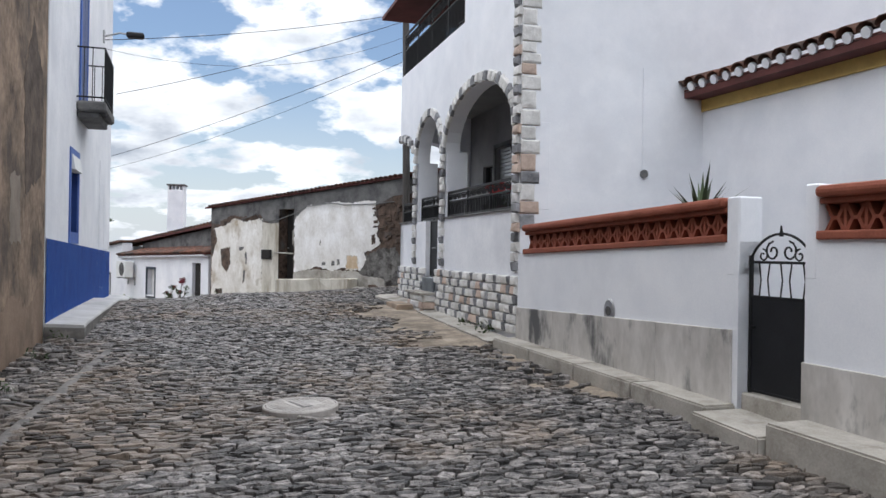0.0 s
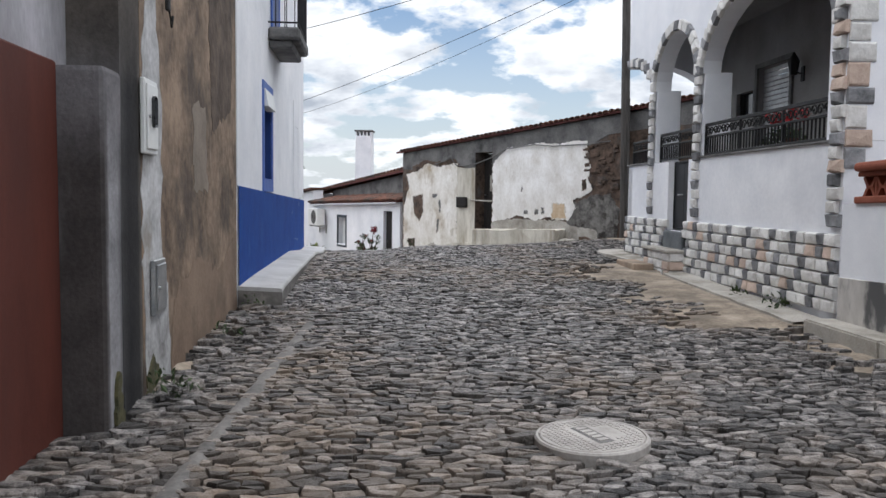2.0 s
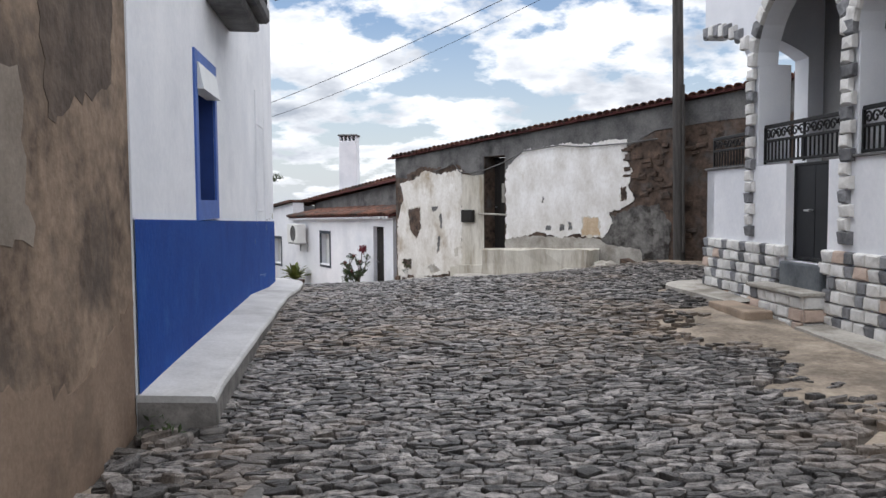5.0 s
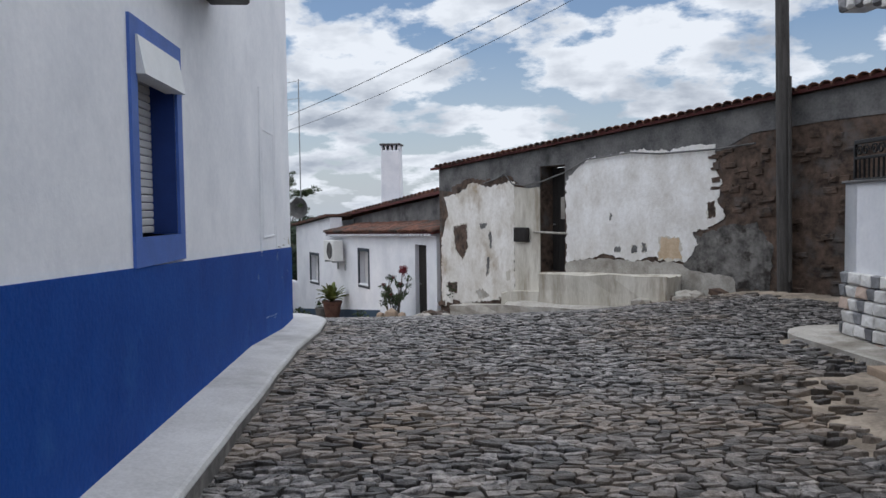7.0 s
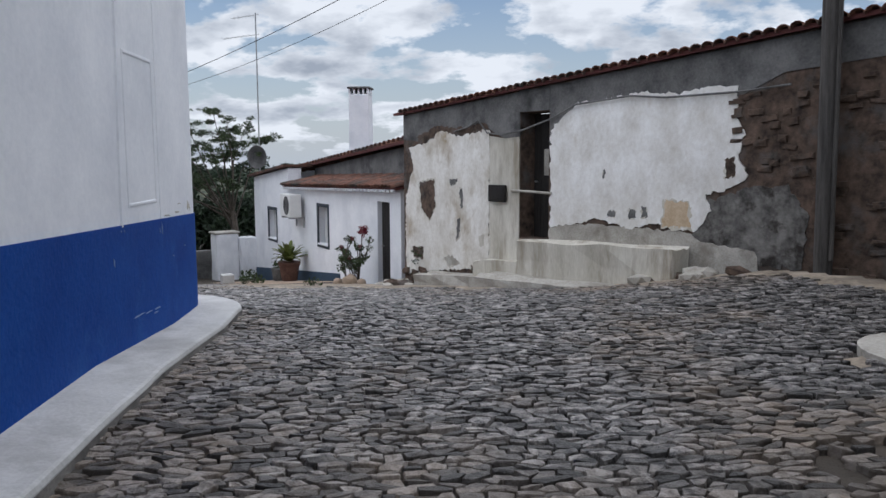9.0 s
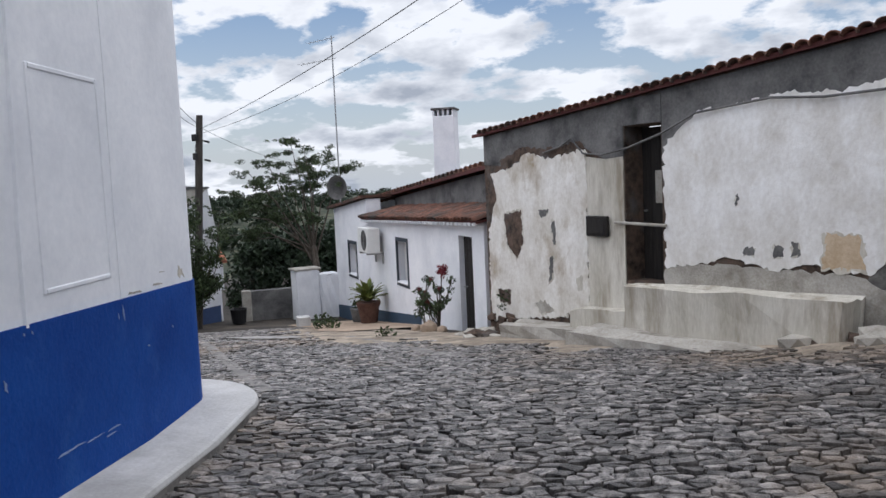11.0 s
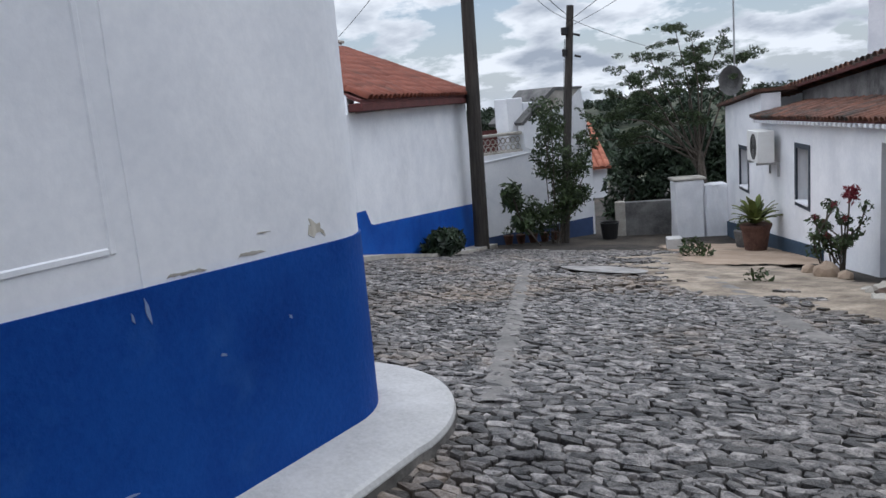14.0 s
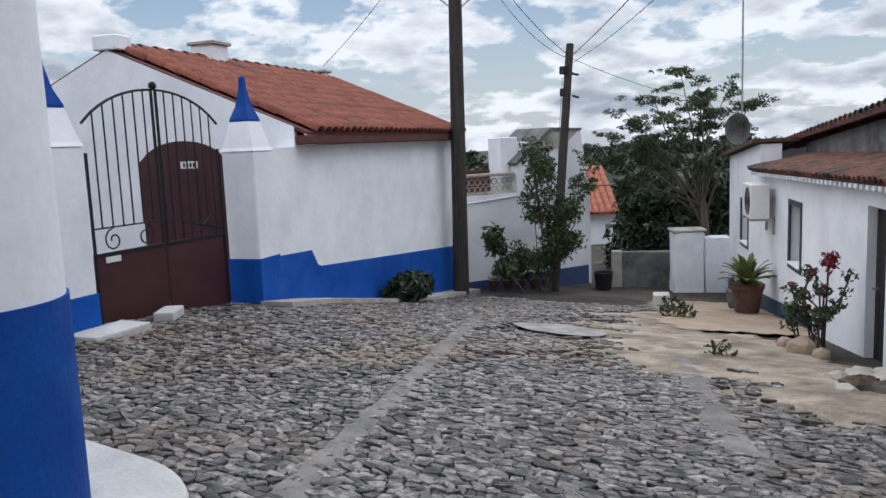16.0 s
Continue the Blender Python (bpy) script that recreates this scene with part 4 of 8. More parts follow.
def tiled(parent, x0, x1, low, high, pitch, row, material, limit=300, seed=1, name="roof_tile"):
    """Rows of barrel tiles from the eave (y, z) up to the ridge (y, z); those past the limit are joined."""
    rnd = random.Random(seed)
    slack = 2.2 if material is TILE else 1.0
    lo, hi = Vector((0, *low)), Vector((0, *high))
    d = hi - lo
    n, nx = max(1, int(d.length / row)), int((x1 - x0) / pitch)
    d.normalize()
    up = Vector((1, 0, 0)).cross(d)
    if up.z < 0:
        up = -up
    me = tile_mesh(name, pitch * 1.08, row * 1.18, material)
    xa = d.cross(up)
    base = Matrix((Vector((xa.x, d.x, up.x)), Vector((xa.y, d.y, up.y)), Vector((xa.z, d.z, up.z)))).to_4x4()
    count = 0
    rest_v, rest_f = [], []
    for j in range(n):
        for i in range(nx):
            p = lo + d * (j * row) + up * (0.012 + rnd.uniform(0, 0.012) * slack) + Vector((x0 + (i + 0.5) * pitch + rnd.uniform(-0.008, 0.008), 0, 0))
            m = Matrix.Translation(p) @ base @ pose(0, 0, 0, 2.5, 0, slack * rnd.uniform(-1.5, 1.5))
            if count < limit:
                piece(name, me, parent, m)
            else:
                k = len(rest_v)
                rest_v += [tuple(m @ v.co) for v in me.vertices]
                rest_f += [tuple(k + q for q in f.vertices) for f in me.polygons]
            count += 1
    if rest_v:
        ob = shell("roof_tiles", rest_v, rest_f, material, parent, smooth=True)
        ob["kind"] = "stuff"


def low_house_eave():
    t = tagged(thing("roof_low_house", LH, "clay tile eave with white mortar between dark red tiles", "roof"), kind="structure")
    bm = bmesh.new(); prism(bm, [(-6, 3.76), (10.75, 3.76), (10.75, 3.84), (-6, 3.84)], -0.3, 0.3)
    part("eave_board", bm, TILE_DK, t)
    tiled(t, -2.0, 10.75, (0.36, 3.88), (-0.7, 4.2), 0.23, 0.38, TILE, seed=2)
    bm = bmesh.new()
    for i in range(55):
        rod(bm, (-2.0 + 0.115 + i * 0.2303, 0.34, 3.885), (-2.0 + 0.115 + i * 0.2303, 0.3, 3.9), 0.06, n=8)
    part("mortar", bm, WHITE, t, "white mortar in the tile ends")
    bm = bmesh.new(); prism(bm, [(-6, 0), (10.75, 0), (10.75, 0.02), (-6, 0.02)], 0.0, 1.0)
    for v in bm.verts:
        y = v.co.y
        v.co = (v.co.x, lp(0.3, -3.5, y), lp(3.85, 5.0, y) + v.co.z)
    part("deck", bm, TILE_DK, t)


low_house_eave()


def wall_vent():
    t = thing("wall_vent", HS @ pose(1.75, 0, 2.72), "small round grey wall vent with a conduit above", "vent")
    bm = bmesh.new(); rod(bm, (0, 0, 0), (0, -0.03, 0), 0.055, n=20)
    part("vent", bm, GREY_RENDER, t)
    bm = bmesh.new(); rod(bm, (-0.02, -0.008, 0.06), (-0.02, -0.008, 1.4), 0.008)
    part("conduit", bm, WHITE2, t)


wall_vent()


# ---- porch house ----
PF = along((0.97, 9.69), (-0.87, 15.8))
PL = 6.38


def arch_z(x, a0, a1, spring, top):
    u = max(-1.0, min(1.0, (2 * x - a0 - a1) / (a1 - a0)))
    return spring + (top - spring) * math.sqrt(max(0.0, 1 - u * u))


def porch_shell():
    # the low front wall with its gate opening
    bm = bmesh.new(); pierced(bm, 0.0, PL, 0.2, 2.2, -0.22, 0, [(3.7, 4.46, 1.2, 2.2)])
    setting(part("wall_porch_front", bm, WHITE), PF, "white porch parapet wall with a gate opening", "wall")
    # the storey band with two arches and a half arch at the corner
    bm = bmesh.new()
    arches = ((0.22, 3.3, 3.3, 4.12), (3.5, 5.12, 3.3, 4.05))
    xs = [0.0, 0.22]
    for a in arches:
        xs += [lp(a[0], a[1], 0.5 - 0.5 * math.cos(math.pi * i / 16)) for i in range(17)]
    xs += [5.3] + [lp(5.3, 6.5, i / 6) for i in range(1, 7)]
    xs = sorted(set(round(x, 4) for x in xs))
    def low(x):
        for a in arches:
            if a[0] - 1e-3 <= x <= a[1] + 1e-3:
                return arch_z(x, *a)
        if x > 5.3 - 1e-3:
            return 3.35 + 0.5 * math.sqrt(max(0, 1 - (1 - min(1, (x - 5.3) / 1.2)) ** 2))
        return 3.3
    for a, b in zip(xs, xs[1:]):
        box4 = [(a, low(a)), (b, low(b)), (b, 5.2), (a, 5.2)]
        prism(bm, box4, -0.24, 0.0)
    setting(part("wall_porch_upper", bm, WHITE2), PF, "white upper porch wall with two arches", "wall")
    # columns between the arches
    for x0, x1, z0 in ((0.0, 0.22, 2.2), (3.3, 3.5, 2.2), (5.12, 5.3, 2.2)):
        bm = bmesh.new(); box(bm, x0, x1, -0.4, -0.02, z0, 3.32, 0.01)
        setting(part("porch_column", bm, WHITE2), PF, "white square porch column", "column")
    # floor, ceiling, back and end of the porch
    bm = bmesh.new(); box(bm, 0.32, PL, -1.40, -0.22, 0.2, 1.24)
    setting(part("floor_porch", bm, CEMENT), PF, "cement porch floor", "floor")
    # Ceiling and back wall carry the porch's shade as colour.
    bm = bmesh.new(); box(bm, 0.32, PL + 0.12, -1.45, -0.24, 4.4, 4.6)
    setting(part("ceiling_porch", bm, PORCH_SHADE), PF, "porch ceiling, shade put into its grey", "ceiling")
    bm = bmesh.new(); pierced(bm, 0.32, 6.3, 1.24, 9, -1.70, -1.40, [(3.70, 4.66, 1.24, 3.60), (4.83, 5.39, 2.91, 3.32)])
    setting(part("wall_porch_back", bm, PORCH_SHADE), PF, "house wall behind the porch, shade put into its grey", "wall")
    EN = along((PF @ Vector((PL, 0, 0))).xy, (PF @ Vector((PL, -3, 0))).xy)
    bm = bmesh.new(); pierced(bm, 0.0, 1.40, 0.2, 2.2, -0.2, 0.0, [])
    setting(part("wall_porch_end", bm, WHITE), EN, "white low end wall of the porch", "wall")
    bm = bmesh.new()
    xs = [lp(0.1, 1.2, i / 10) for i in range(11)]
    for a, b in zip(xs, xs[1:]):
        prism(bm, [(a, 3.9 - 0.3 * (a / 1.2) ** 3), (b, 3.9 - 0.3 * (b / 1.2) ** 3), (b, 5.2), (a, 5.2)], -0.2, 0.12)
    prism(bm, [(1.2, 2.2), (1.7, 2.2), (1.7, 9.0), (1.2, 9.0)], -0.2, 0.12)
    setting(part("wall_porch_end_upper", bm, WHITE2), EN, "white arched end wall of the porch", "wall")
    # upper terrace roof
    bm = bmesh.new(); prism(bm, [(2.4, 6.45), (PL + 0.5, 6.45), (PL + 0.5, 6.52), (2.4, 6.52)], -1.4, 0.35)
    setting(part("roof_terrace", bm, TILE_DK), PF, "dark terrace roof with an overhanging eave", "roof")
    bm = bmesh.new(); box(bm, 0.32, 2.4, -1.4, -0.01, 5.2, 9.0)
    setting(part("wall_upper_room", bm, WHITE2), PF, "white upper room wall", "wall")
    # small back door, shutter
    d = tagged(thing("door_porch", PF @ pose(0, -1.42, 1.24), "grey roller-shuttered door in the porch's back wall", "door"), kind="structure")
    bm = bmesh.new(); box(bm, 3.63, 3.70, 0, 0.05, 0, 2.43); box(bm, 4.66, 4.73, 0, 0.05, 0, 2.43); box(bm, 3.70, 4.66, 0, 0.05, 2.36, 2.43)
    part("door_frame", bm, GREY_RENDER, d)
    for i in range(34):
        bm = bmesh.new(); box(bm, 3.71, 4.65, -0.08, -0.055, 0.01 + i * 0.069, 0.07 + i * 0.069, 0.006)
        part("slat", bm, METAL, d)
    w = tagged(thing("window_porch", PF @ pose(0, -1.50, 0), "small dark window in the porch", "window"), kind="structure")
    bm = bmesh.new(); box(bm, 4.83, 5.39, -0.02, 0.0, 2.91, 3.32)
    part("pane", bm, GLASS_DK, w)
    bm = bmesh.new(); box(bm, 4.83, 4.87, 0, 0.04, 2.91, 3.32); box(bm, 5.35, 5.39, 0, 0.04, 2.91, 3.32)
    part("window_frame", bm, IRON, w)


porch_shell()


def rock_meshes(name, material, seed):
    """Rock-faced blocks of unit width and height, proud along y."""
    rnd = random.Random(seed)
    out = []
    for k in range(4):
        j = lambda a: rnd.uniform(-a, a)
        v = [(-0.5, 0, -0.5), (0.5, 0, -0.5), (0.5, 0, 0.5), (-0.5, 0, 0.5)]
        v += [(x + j(0.03), 0.55, z + j(0.03)) for x, z in ((-0.49, -0.47), (0.49, -0.47), (0.49, 0.47), (-0.49, 0.47))]
        v += [(x + j(0.06), 0.88 + j(0.16), z + j(0.05)) for x, z in ((-0.44, -0.4), (0.44, -0.4), (0.44, 0.4), (-0.44, 0.4))]
        v += [(j(0.25), 0.98 + j(0.14), j(0.25))]
        f = []
        for a in (0, 4):
            f += [(a + i, a + (i + 1) % 4, a + 4 + (i + 1) % 4, a + 4 + i) for i in range(4)]
        f += [(8 + i, 8 + (i + 1) % 4, 12) for i in range(4)]
        me = bpy.data.meshes.new(name)
        me.from_pydata(v, [], f)
        me.materials.append(material)
        out.append(me)
    return out


ROCK_L, ROCK_D, ROCK_P = rock_meshes("stone", STONE_L, 1), rock_meshes("stone", STONE_D, 2), rock_meshes("stone", STONE_P, 3)


def stonework():
    rnd = random.Random(8)
    def lay(t, x, z, w, h, kind, y=0.0, turn=0.0, depth=0.058):
        me = rnd.choice({"l": ROCK_L, "d": ROCK_D, "p": ROCK_P}[kind])
        piece("stone", me, t, pose(x, y, z, 0, turn, 0) @ Matrix.Diagonal((w - 0.006, depth, h - 0.006, 1)))
    base = tagged(thing("stone_plinth", PF, "rock-faced plinth of pale and dark grey blocks", "stonework"), kind="structure")
    for row in range(6):
        z = 0.69 + 0.122 * row
        x = -0.02 + (0.12 if row % 2 else 0.0) - 0.12
        k = row % 3
        while x < PL:
            dark = k % 3 == 0
            w = rnd.uniform(0.11, 0.14) if dark else rnd.uniform(0.14, 0.23)
            a, b = max(x, 0.0), min(x + w, PL)
            k += 1
            x += w
            if b - a < 0.04 or (3.68 < (a + b) / 2 < 4.48 and z > 0.8):
                continue
            lay(base, (a + b) / 2, z, b - a, 0.122, "d" if dark else ("p" if rnd.random() < 0.1 else "l"))
    EN = along((PF @ Vector((PL, 0, 0))).xy, (PF @ Vector((PL, -3, 0))).xy)
    end = tagged(thing("stone_plinth", EN, "rock-faced plinth of pale and dark grey blocks", "stonework"), kind="structure")
    for row in range(6):
        for i in range(6):
            lay(end, 0.11 + i * 0.22 + (0.05 if row % 2 else 0), 0.69 + 0.122 * row, 0.21, 0.122, "d" if (i + row) % 3 == 0 else "l")
    for x, z0, z1, w in ((3.4, 1.42, 3.3, 0.17), (5.21, 1.42, 3.3, 0.15), (0.1, 1.42, 9.0, 0.19)):
        t = tagged(thing("stone_pilaster", PF, "rock-faced stone strip up the porch column", "stonework"), kind="structure")
        z, i = z0 + 0.06, 0
        while z < z1:
            ww = w * (0.8 if i % 2 else 1.05)
            lay(t, x + (0.015 if i % 2 else -0.015), z, ww, 0.124, "d" if i % 3 == 0 else ("p" if x < 1 and rnd.random() < 0.3 else "l"))
            z += 0.124; i += 1
    t = tagged(thing("stone_quoin", HS, "pale, pinkish and dark stone quoins on the house corner", "stonework"), kind="structure")
    z, i = 1.95, 0
    while z < 9:
        h = rnd.uniform(0.13, 0.24)
        k = rnd.choice("llpdpl")
        w = 0.26 if i % 2 else 0.2
        m = pose(w / 2 - 0.01, 0, z + h / 2, 0, 0, 180) @ Matrix.Diagonal((w, 0.03, h - 0.008, 1))
        piece("stone", rnd.choice({"l": ROCK_L, "d": ROCK_D, "p": ROCK_P}[k]), t, m)
        z += h; i += 1
    for a0, a1, sp, top, n in ((0.22, 3.3, 3.3, 4.12, 26), (3.5, 5.12, 3.3, 4.05, 16)):
        t = tagged(thing("stone_arch", PF, "arch of rock-faced stones round the porch opening", "stonework"), kind="structure")
        for i in range(n):
            a = math.pi * (i + 0.5) / n
            cx, rx, rz = (a0 + a1) / 2, (a1 - a0) / 2 + 0.07, top - sp + 0.07
            lay(t, cx - rx * math.cos(a), sp + rz * math.sin(a), 0.15, math.pi * (rx + rz) / 2 / n, "d" if i % 3 == 1 else "l", 0.0, math.degrees(a))
    t = tagged(thing("stone_arch", PF, "half arch of rock-faced stones at the porch corner", "stonework"), kind="structure")
    for i in range(8):
        x = 5.38 + i * 0.145
        lay(t, x, 3.42 + 0.5 * math.sqrt(1 - (1 - min(1, (x - 5.3) / 1.2)) ** 2), 0.14, 0.16, "d" if i % 2 else "l")


stonework()


def railing(m, n, h, label, group, closed=True):
    """A black iron railing: rails, posts, balusters and a scroll frieze."""
    t = thing("iron_railing", m, label, "railing", group)
    for z in (0.03, h * 0.62, h):
        part("rail", box(bmesh.new(), 0, n, -0.016, 0.016, z - 0.014, z + (0.026 if z == h else 0.014), 0.004), IRON, t)
    bm = bmesh.new(); box(bm, -0.013, 0.013, -0.013, 0.013, 0, h, 0.003)
    post = mesh_of("post", bm, IRON)
    bm = bmesh.new(); rod(bm, (0, 0, 0.03), (0, 0, h * 0.62), 0.011, n=6)
    bal = mesh_of("baluster", bm, IRON)
    bm = bmesh.new()
    scroll(bm, 0.05, h * 0.8, h * 0.15, 7.5, 0, 0.01); scroll(bm, -0.05, h * 0.8, h * 0.15, 7.5, math.pi, 0.01, -1)
    scr = mesh_of("scroll", bm, IRON)
    k = max(1, round(n / 0.9))
    for i in range(k + 1):
        piece("post", post, t, pose(n * i / k, 0, 0))
    j = max(2, round(n / 0.075))
    for i in range(1, j):
        piece("baluster", bal, t, pose(n * i / j, 0, 0))
    j = max(1, round(n / 0.24))
    for i in range(j):
        piece("scroll", scr, t, pose(n * (i + 0.5) / j, 0, 0))
    return t


railing(PF @ pose(0.24, -0.06, 2.22), 3.04, 0.4, "black wrought-iron railing with scrolls on the porch wall", "porch railings")
railing(PF @ pose(3.52, -0.1, 2.22), 1.58, 0.4, "black wrought-iron railing with scrolls above the porch gate", "porch railings")
railing(PF @ pose(5.32, -0.06, 2.2), 1.0, 0.38, "black wrought-iron railing with scrolls on the porch wall", "porch railings")
railing(PF @ pose(2.42, -0.06, 5.2), 4.0, 0.85, "black wrought-iron railing on the upper terrace", "terrace railings")
bm = bmesh.new(); box(bm, 0.2, 3.3, -0.24, 0.03, 2.2, 2.225, 0.005); box(bm, 5.3, PL + 0.02, -0.24, 0.03, 2.2, 2.225, 0.005)
setting(part("coping_porch", bm, GREY_RENDER), PF, "thin grey coping on the porch wall", "coping")


def porch_gate():
    t = thing("porch_gate", PF @ pose(3.7, -0.1, 1.22), "black sheet-metal porch gate", "gate")
    bm = bmesh.new(); box(bm, 0.0, 0.03, -0.015, 0.015, 0, 0.98, 0.003); box(bm, 0.73, 0.76, -0.015, 0.015, 0, 0.98, 0.003); box(bm, 0.03, 0.73, -0.015, 0.015, 0.95, 0.98, 0.003); box(bm, 0.03, 0.73, -0.015, 0.015, 0, 0.03, 0.003)
    part("gate_frame", bm, IRON, t)
    bm = bmesh.new(); box(bm, 0.03, 0.375, -0.005, 0.005, 0.03, 0.95); box(bm, 0.385, 0.73, -0.005, 0.005, 0.03, 0.95)
    part("sheet", bm, BLACKPANEL, t)
    bm = bmesh.new(); rod(bm, (0.42, 0, 0.5), (0.42, 0.05, 0.5), 0.012); box(bm, 0.4, 0.5, 0.045, 0.06, 0.49, 0.51, 0.004)
    part("handle", bm, METAL, t)
    bm = bmesh.new(); box(bm, 3.7, 4.46, -0.2, 0.06, 0.88, 1.2, 0.02, 2)
    setting(part("door_step", bm, SLATE_STEP), PF, "grey slate step under the porch gate", "step")
    bm = bmesh.new(); box(bm, 3.66, 4.66, 0.03, 0.24, 0.4, 0.92)
    block = setting(part("door_step", bm, CEMENT), PF, "stone-faced step under the porch gate", "step")
    bm = bmesh.new(); box(bm, 3.62, 4.7, 0.03, 0.3, 0.92, 0.96, 0.012, 2)
    part("tread", bm, CEMENT, block, "pale stone tread")
    rnd = random.Random(12)
    for row in range(4):
        z, x = 0.86 - 0.125 * row, 3.66
        while x < 4.62:
            dark = rnd.random() < 0.22
            w = min(rnd.uniform(0.12, 0.26), 4.66 - x)
            piece("stone", rnd.choice(ROCK_D if dark else ROCK_P if rnd.random() < 0.2 else ROCK_L), block, pose(x + w / 2, 0.24, z) @ Matrix.Diagonal((w - 0.006, 0.035, 0.118, 1)))
            x += w
        piece("stone", rnd.choice(ROCK_P if row == 1 else ROCK_L), block, pose(3.66, 0.135, z, 0, 0, 90) @ Matrix.Diagonal((0.205, 0.03, 0.118, 1)))
    bm = bmesh.new(); box(bm, 4.1, 4.95, 0.3, 0.6, 0.35, 0.73, 0.02, 2)
    setting(part("door_step", bm, PAVE), PF, "sandy worn cement slab in front of the porch step", "step")


def porch_apron():
    """Thin pale cement along the foot of the porch, rounded about its far corner."""
    def band(name, edge, label):
        V, F = [], []
        for (xi, yi), (xo, yo) in edge:
            for x, y, dz in ((xi, yi, 0.05), (xo, yo, 0.035), (xo, yo, -0.12)):
                w = PF @ Vector((x, y, 0))
                V.append((w.x, w.y, ground_z(w.x, w.y) + dz))
        for i in range(len(edge) - 1):
            for k in (0, 1):
                F.append((3 * i + k, 3 * i + k + 1, 3 * i + k + 4, 3 * i + k + 3))
        setting(shell(name, V, F, CEMENT, smooth=False), None, label, "pavement")
    n = 22
    band("apron", [((lp(0.1, 3.6, i / n), 0.03), (lp(0.1, 3.6, i / n), 0.36 + 0.03 * noise.noise((i * 0.5, 0, 0)))) for i in range(n + 1)], "pale cement strip along the foot of the porch")
    edge = [((lp(4.98, PL, i / 8), 0.03), (lp(4.98, PL, i / 8), lp(0.3, 0.5, i / 8))) for i in range(9)]
    for i in range(1, 9):
        a = radians(90 - 90 * i / 8)
        edge.append(((PL + 0.03, 0.03), (PL + 0.5 * math.cos(a), 0.5 * math.sin(a))))
    edge.append(((PL + 0.03, -1.4), (PL + 0.4, -1.4)))
    band("apron", edge, "pale rounded cement apron at the porch corner")


SLATE_STEP = mat("blue grey slate step", (0.06, 0.07, 0.078), (0.15, 0.165, 0.175), 4, 0.5, 0.2, 30)
porch_apron()
porch_gate()


def porch_lamp():
    t = thing("wall_lantern", PF @ pose(3.38, -1.40, 3.34), "small black wall lantern on the porch's back wall", "lamp")
    bm = bmesh.new(); box(bm, -0.04, 0.04, 0, 0.02, -0.1, 0.1, 0.005); tube(bm, [(0, 0, 0), (0, 0.12, 0.02)], 0.01)
    part("bracket", bm, IRON, t)
    bm = bmesh.new(); disc_stack(bm, [(0.045, -0.02), (0.075, 0.16), (0.03, 0.24), (0.01, 0.28)], 6, (0, 0.14, 0))
    part("lantern", bm, IRON, t)


porch_lamp()


def scatter(center, radius, n, size, seed, squash=1.0, hollow=0.0):
    """Small bent leaves about a centre: verts and faces."""
    rnd = random.Random(seed)
    verts, faces = [], []
    for _ in range(n):
        while True:
            p = Vector([rnd.uniform(-1, 1) for _ in range(3)])
            if hollow <= p.length <= 1:
                break
        p = Vector((p.x * radius, p.y * radius, p.z * radius * squash)) + Vector(center)
        d = Vector([rnd.uniform(-1, 1) for _ in range(3)]).normalized()
        e = d.cross(Vector([rnd.uniform(-1, 1) for _ in range(3)])).normalized()
        s = size * rnd.uniform(0.6, 1.35)
        u = d.cross(e) * s * 0.15
        k = len(verts)
        verts += [tuple(p - d * s), tuple(p + e * s * 0.42 + u), tuple(p + d * s), tuple(p - e * s * 0.42 + u)]
        faces += [(k, k + 1, k + 2), (k, k + 2, k + 3)]
    return verts, faces


def foliage(name, blobs, material, parent, label="", size=0.06, density=60, seed=1, squash=0.7):
    V, F = [], []
    for i, (c, r) in enumerate(blobs):
        v, f = scatter(c, r, max(6, int(density * r * r / 0.09)), size, seed + i, squash)
        k = len(V)
        V += v
        F += [tuple(k + q for q in t) for t in f]
    return shell(name, V, F, material, parent, label)


def hanging_plant():
    t = thing("hanging_plant", PF @ pose(0.75, -0.65, 3.35), "green hanging plant under the porch ceiling", "plant")
    bm = bmesh.new(); disc_stack(bm, [(0.06, -0.08), (0.11, 0.04), (0.1, 0.05)], 14); tube(bm, [(0, 0, 0.04), (0, 0, 1.05)], 0.005)
    part("pot", bm, CLAY, t)
    foliage("leaves", [((0, 0, 0.08), 0.2), ((0.1, 0.1, -0.12), 0.14), ((-0.1, -0.08, -0.15), 0.13)], LEAF, t, size=0.05, density=120)
    t = thing("flower_pot", PF @ pose(1.7, -0.4, 2.22), "red flowers in a pot on the porch wall", "plant")
    bm = bmesh.new(); disc_stack(bm, [(0.06, 0), (0.09, 0.13), (0.08, 0.13)], 14)
    part("pot", bm, CLAY, t)
    foliage("leaves", [((0, 0, 0.2), 0.11)], LEAF, t, size=0.035, density=200)
    foliage("blossom", [((0, 0, 0.25), 0.1)], PETAL, t, size=0.025, density=140, seed=4)


hanging_plant()


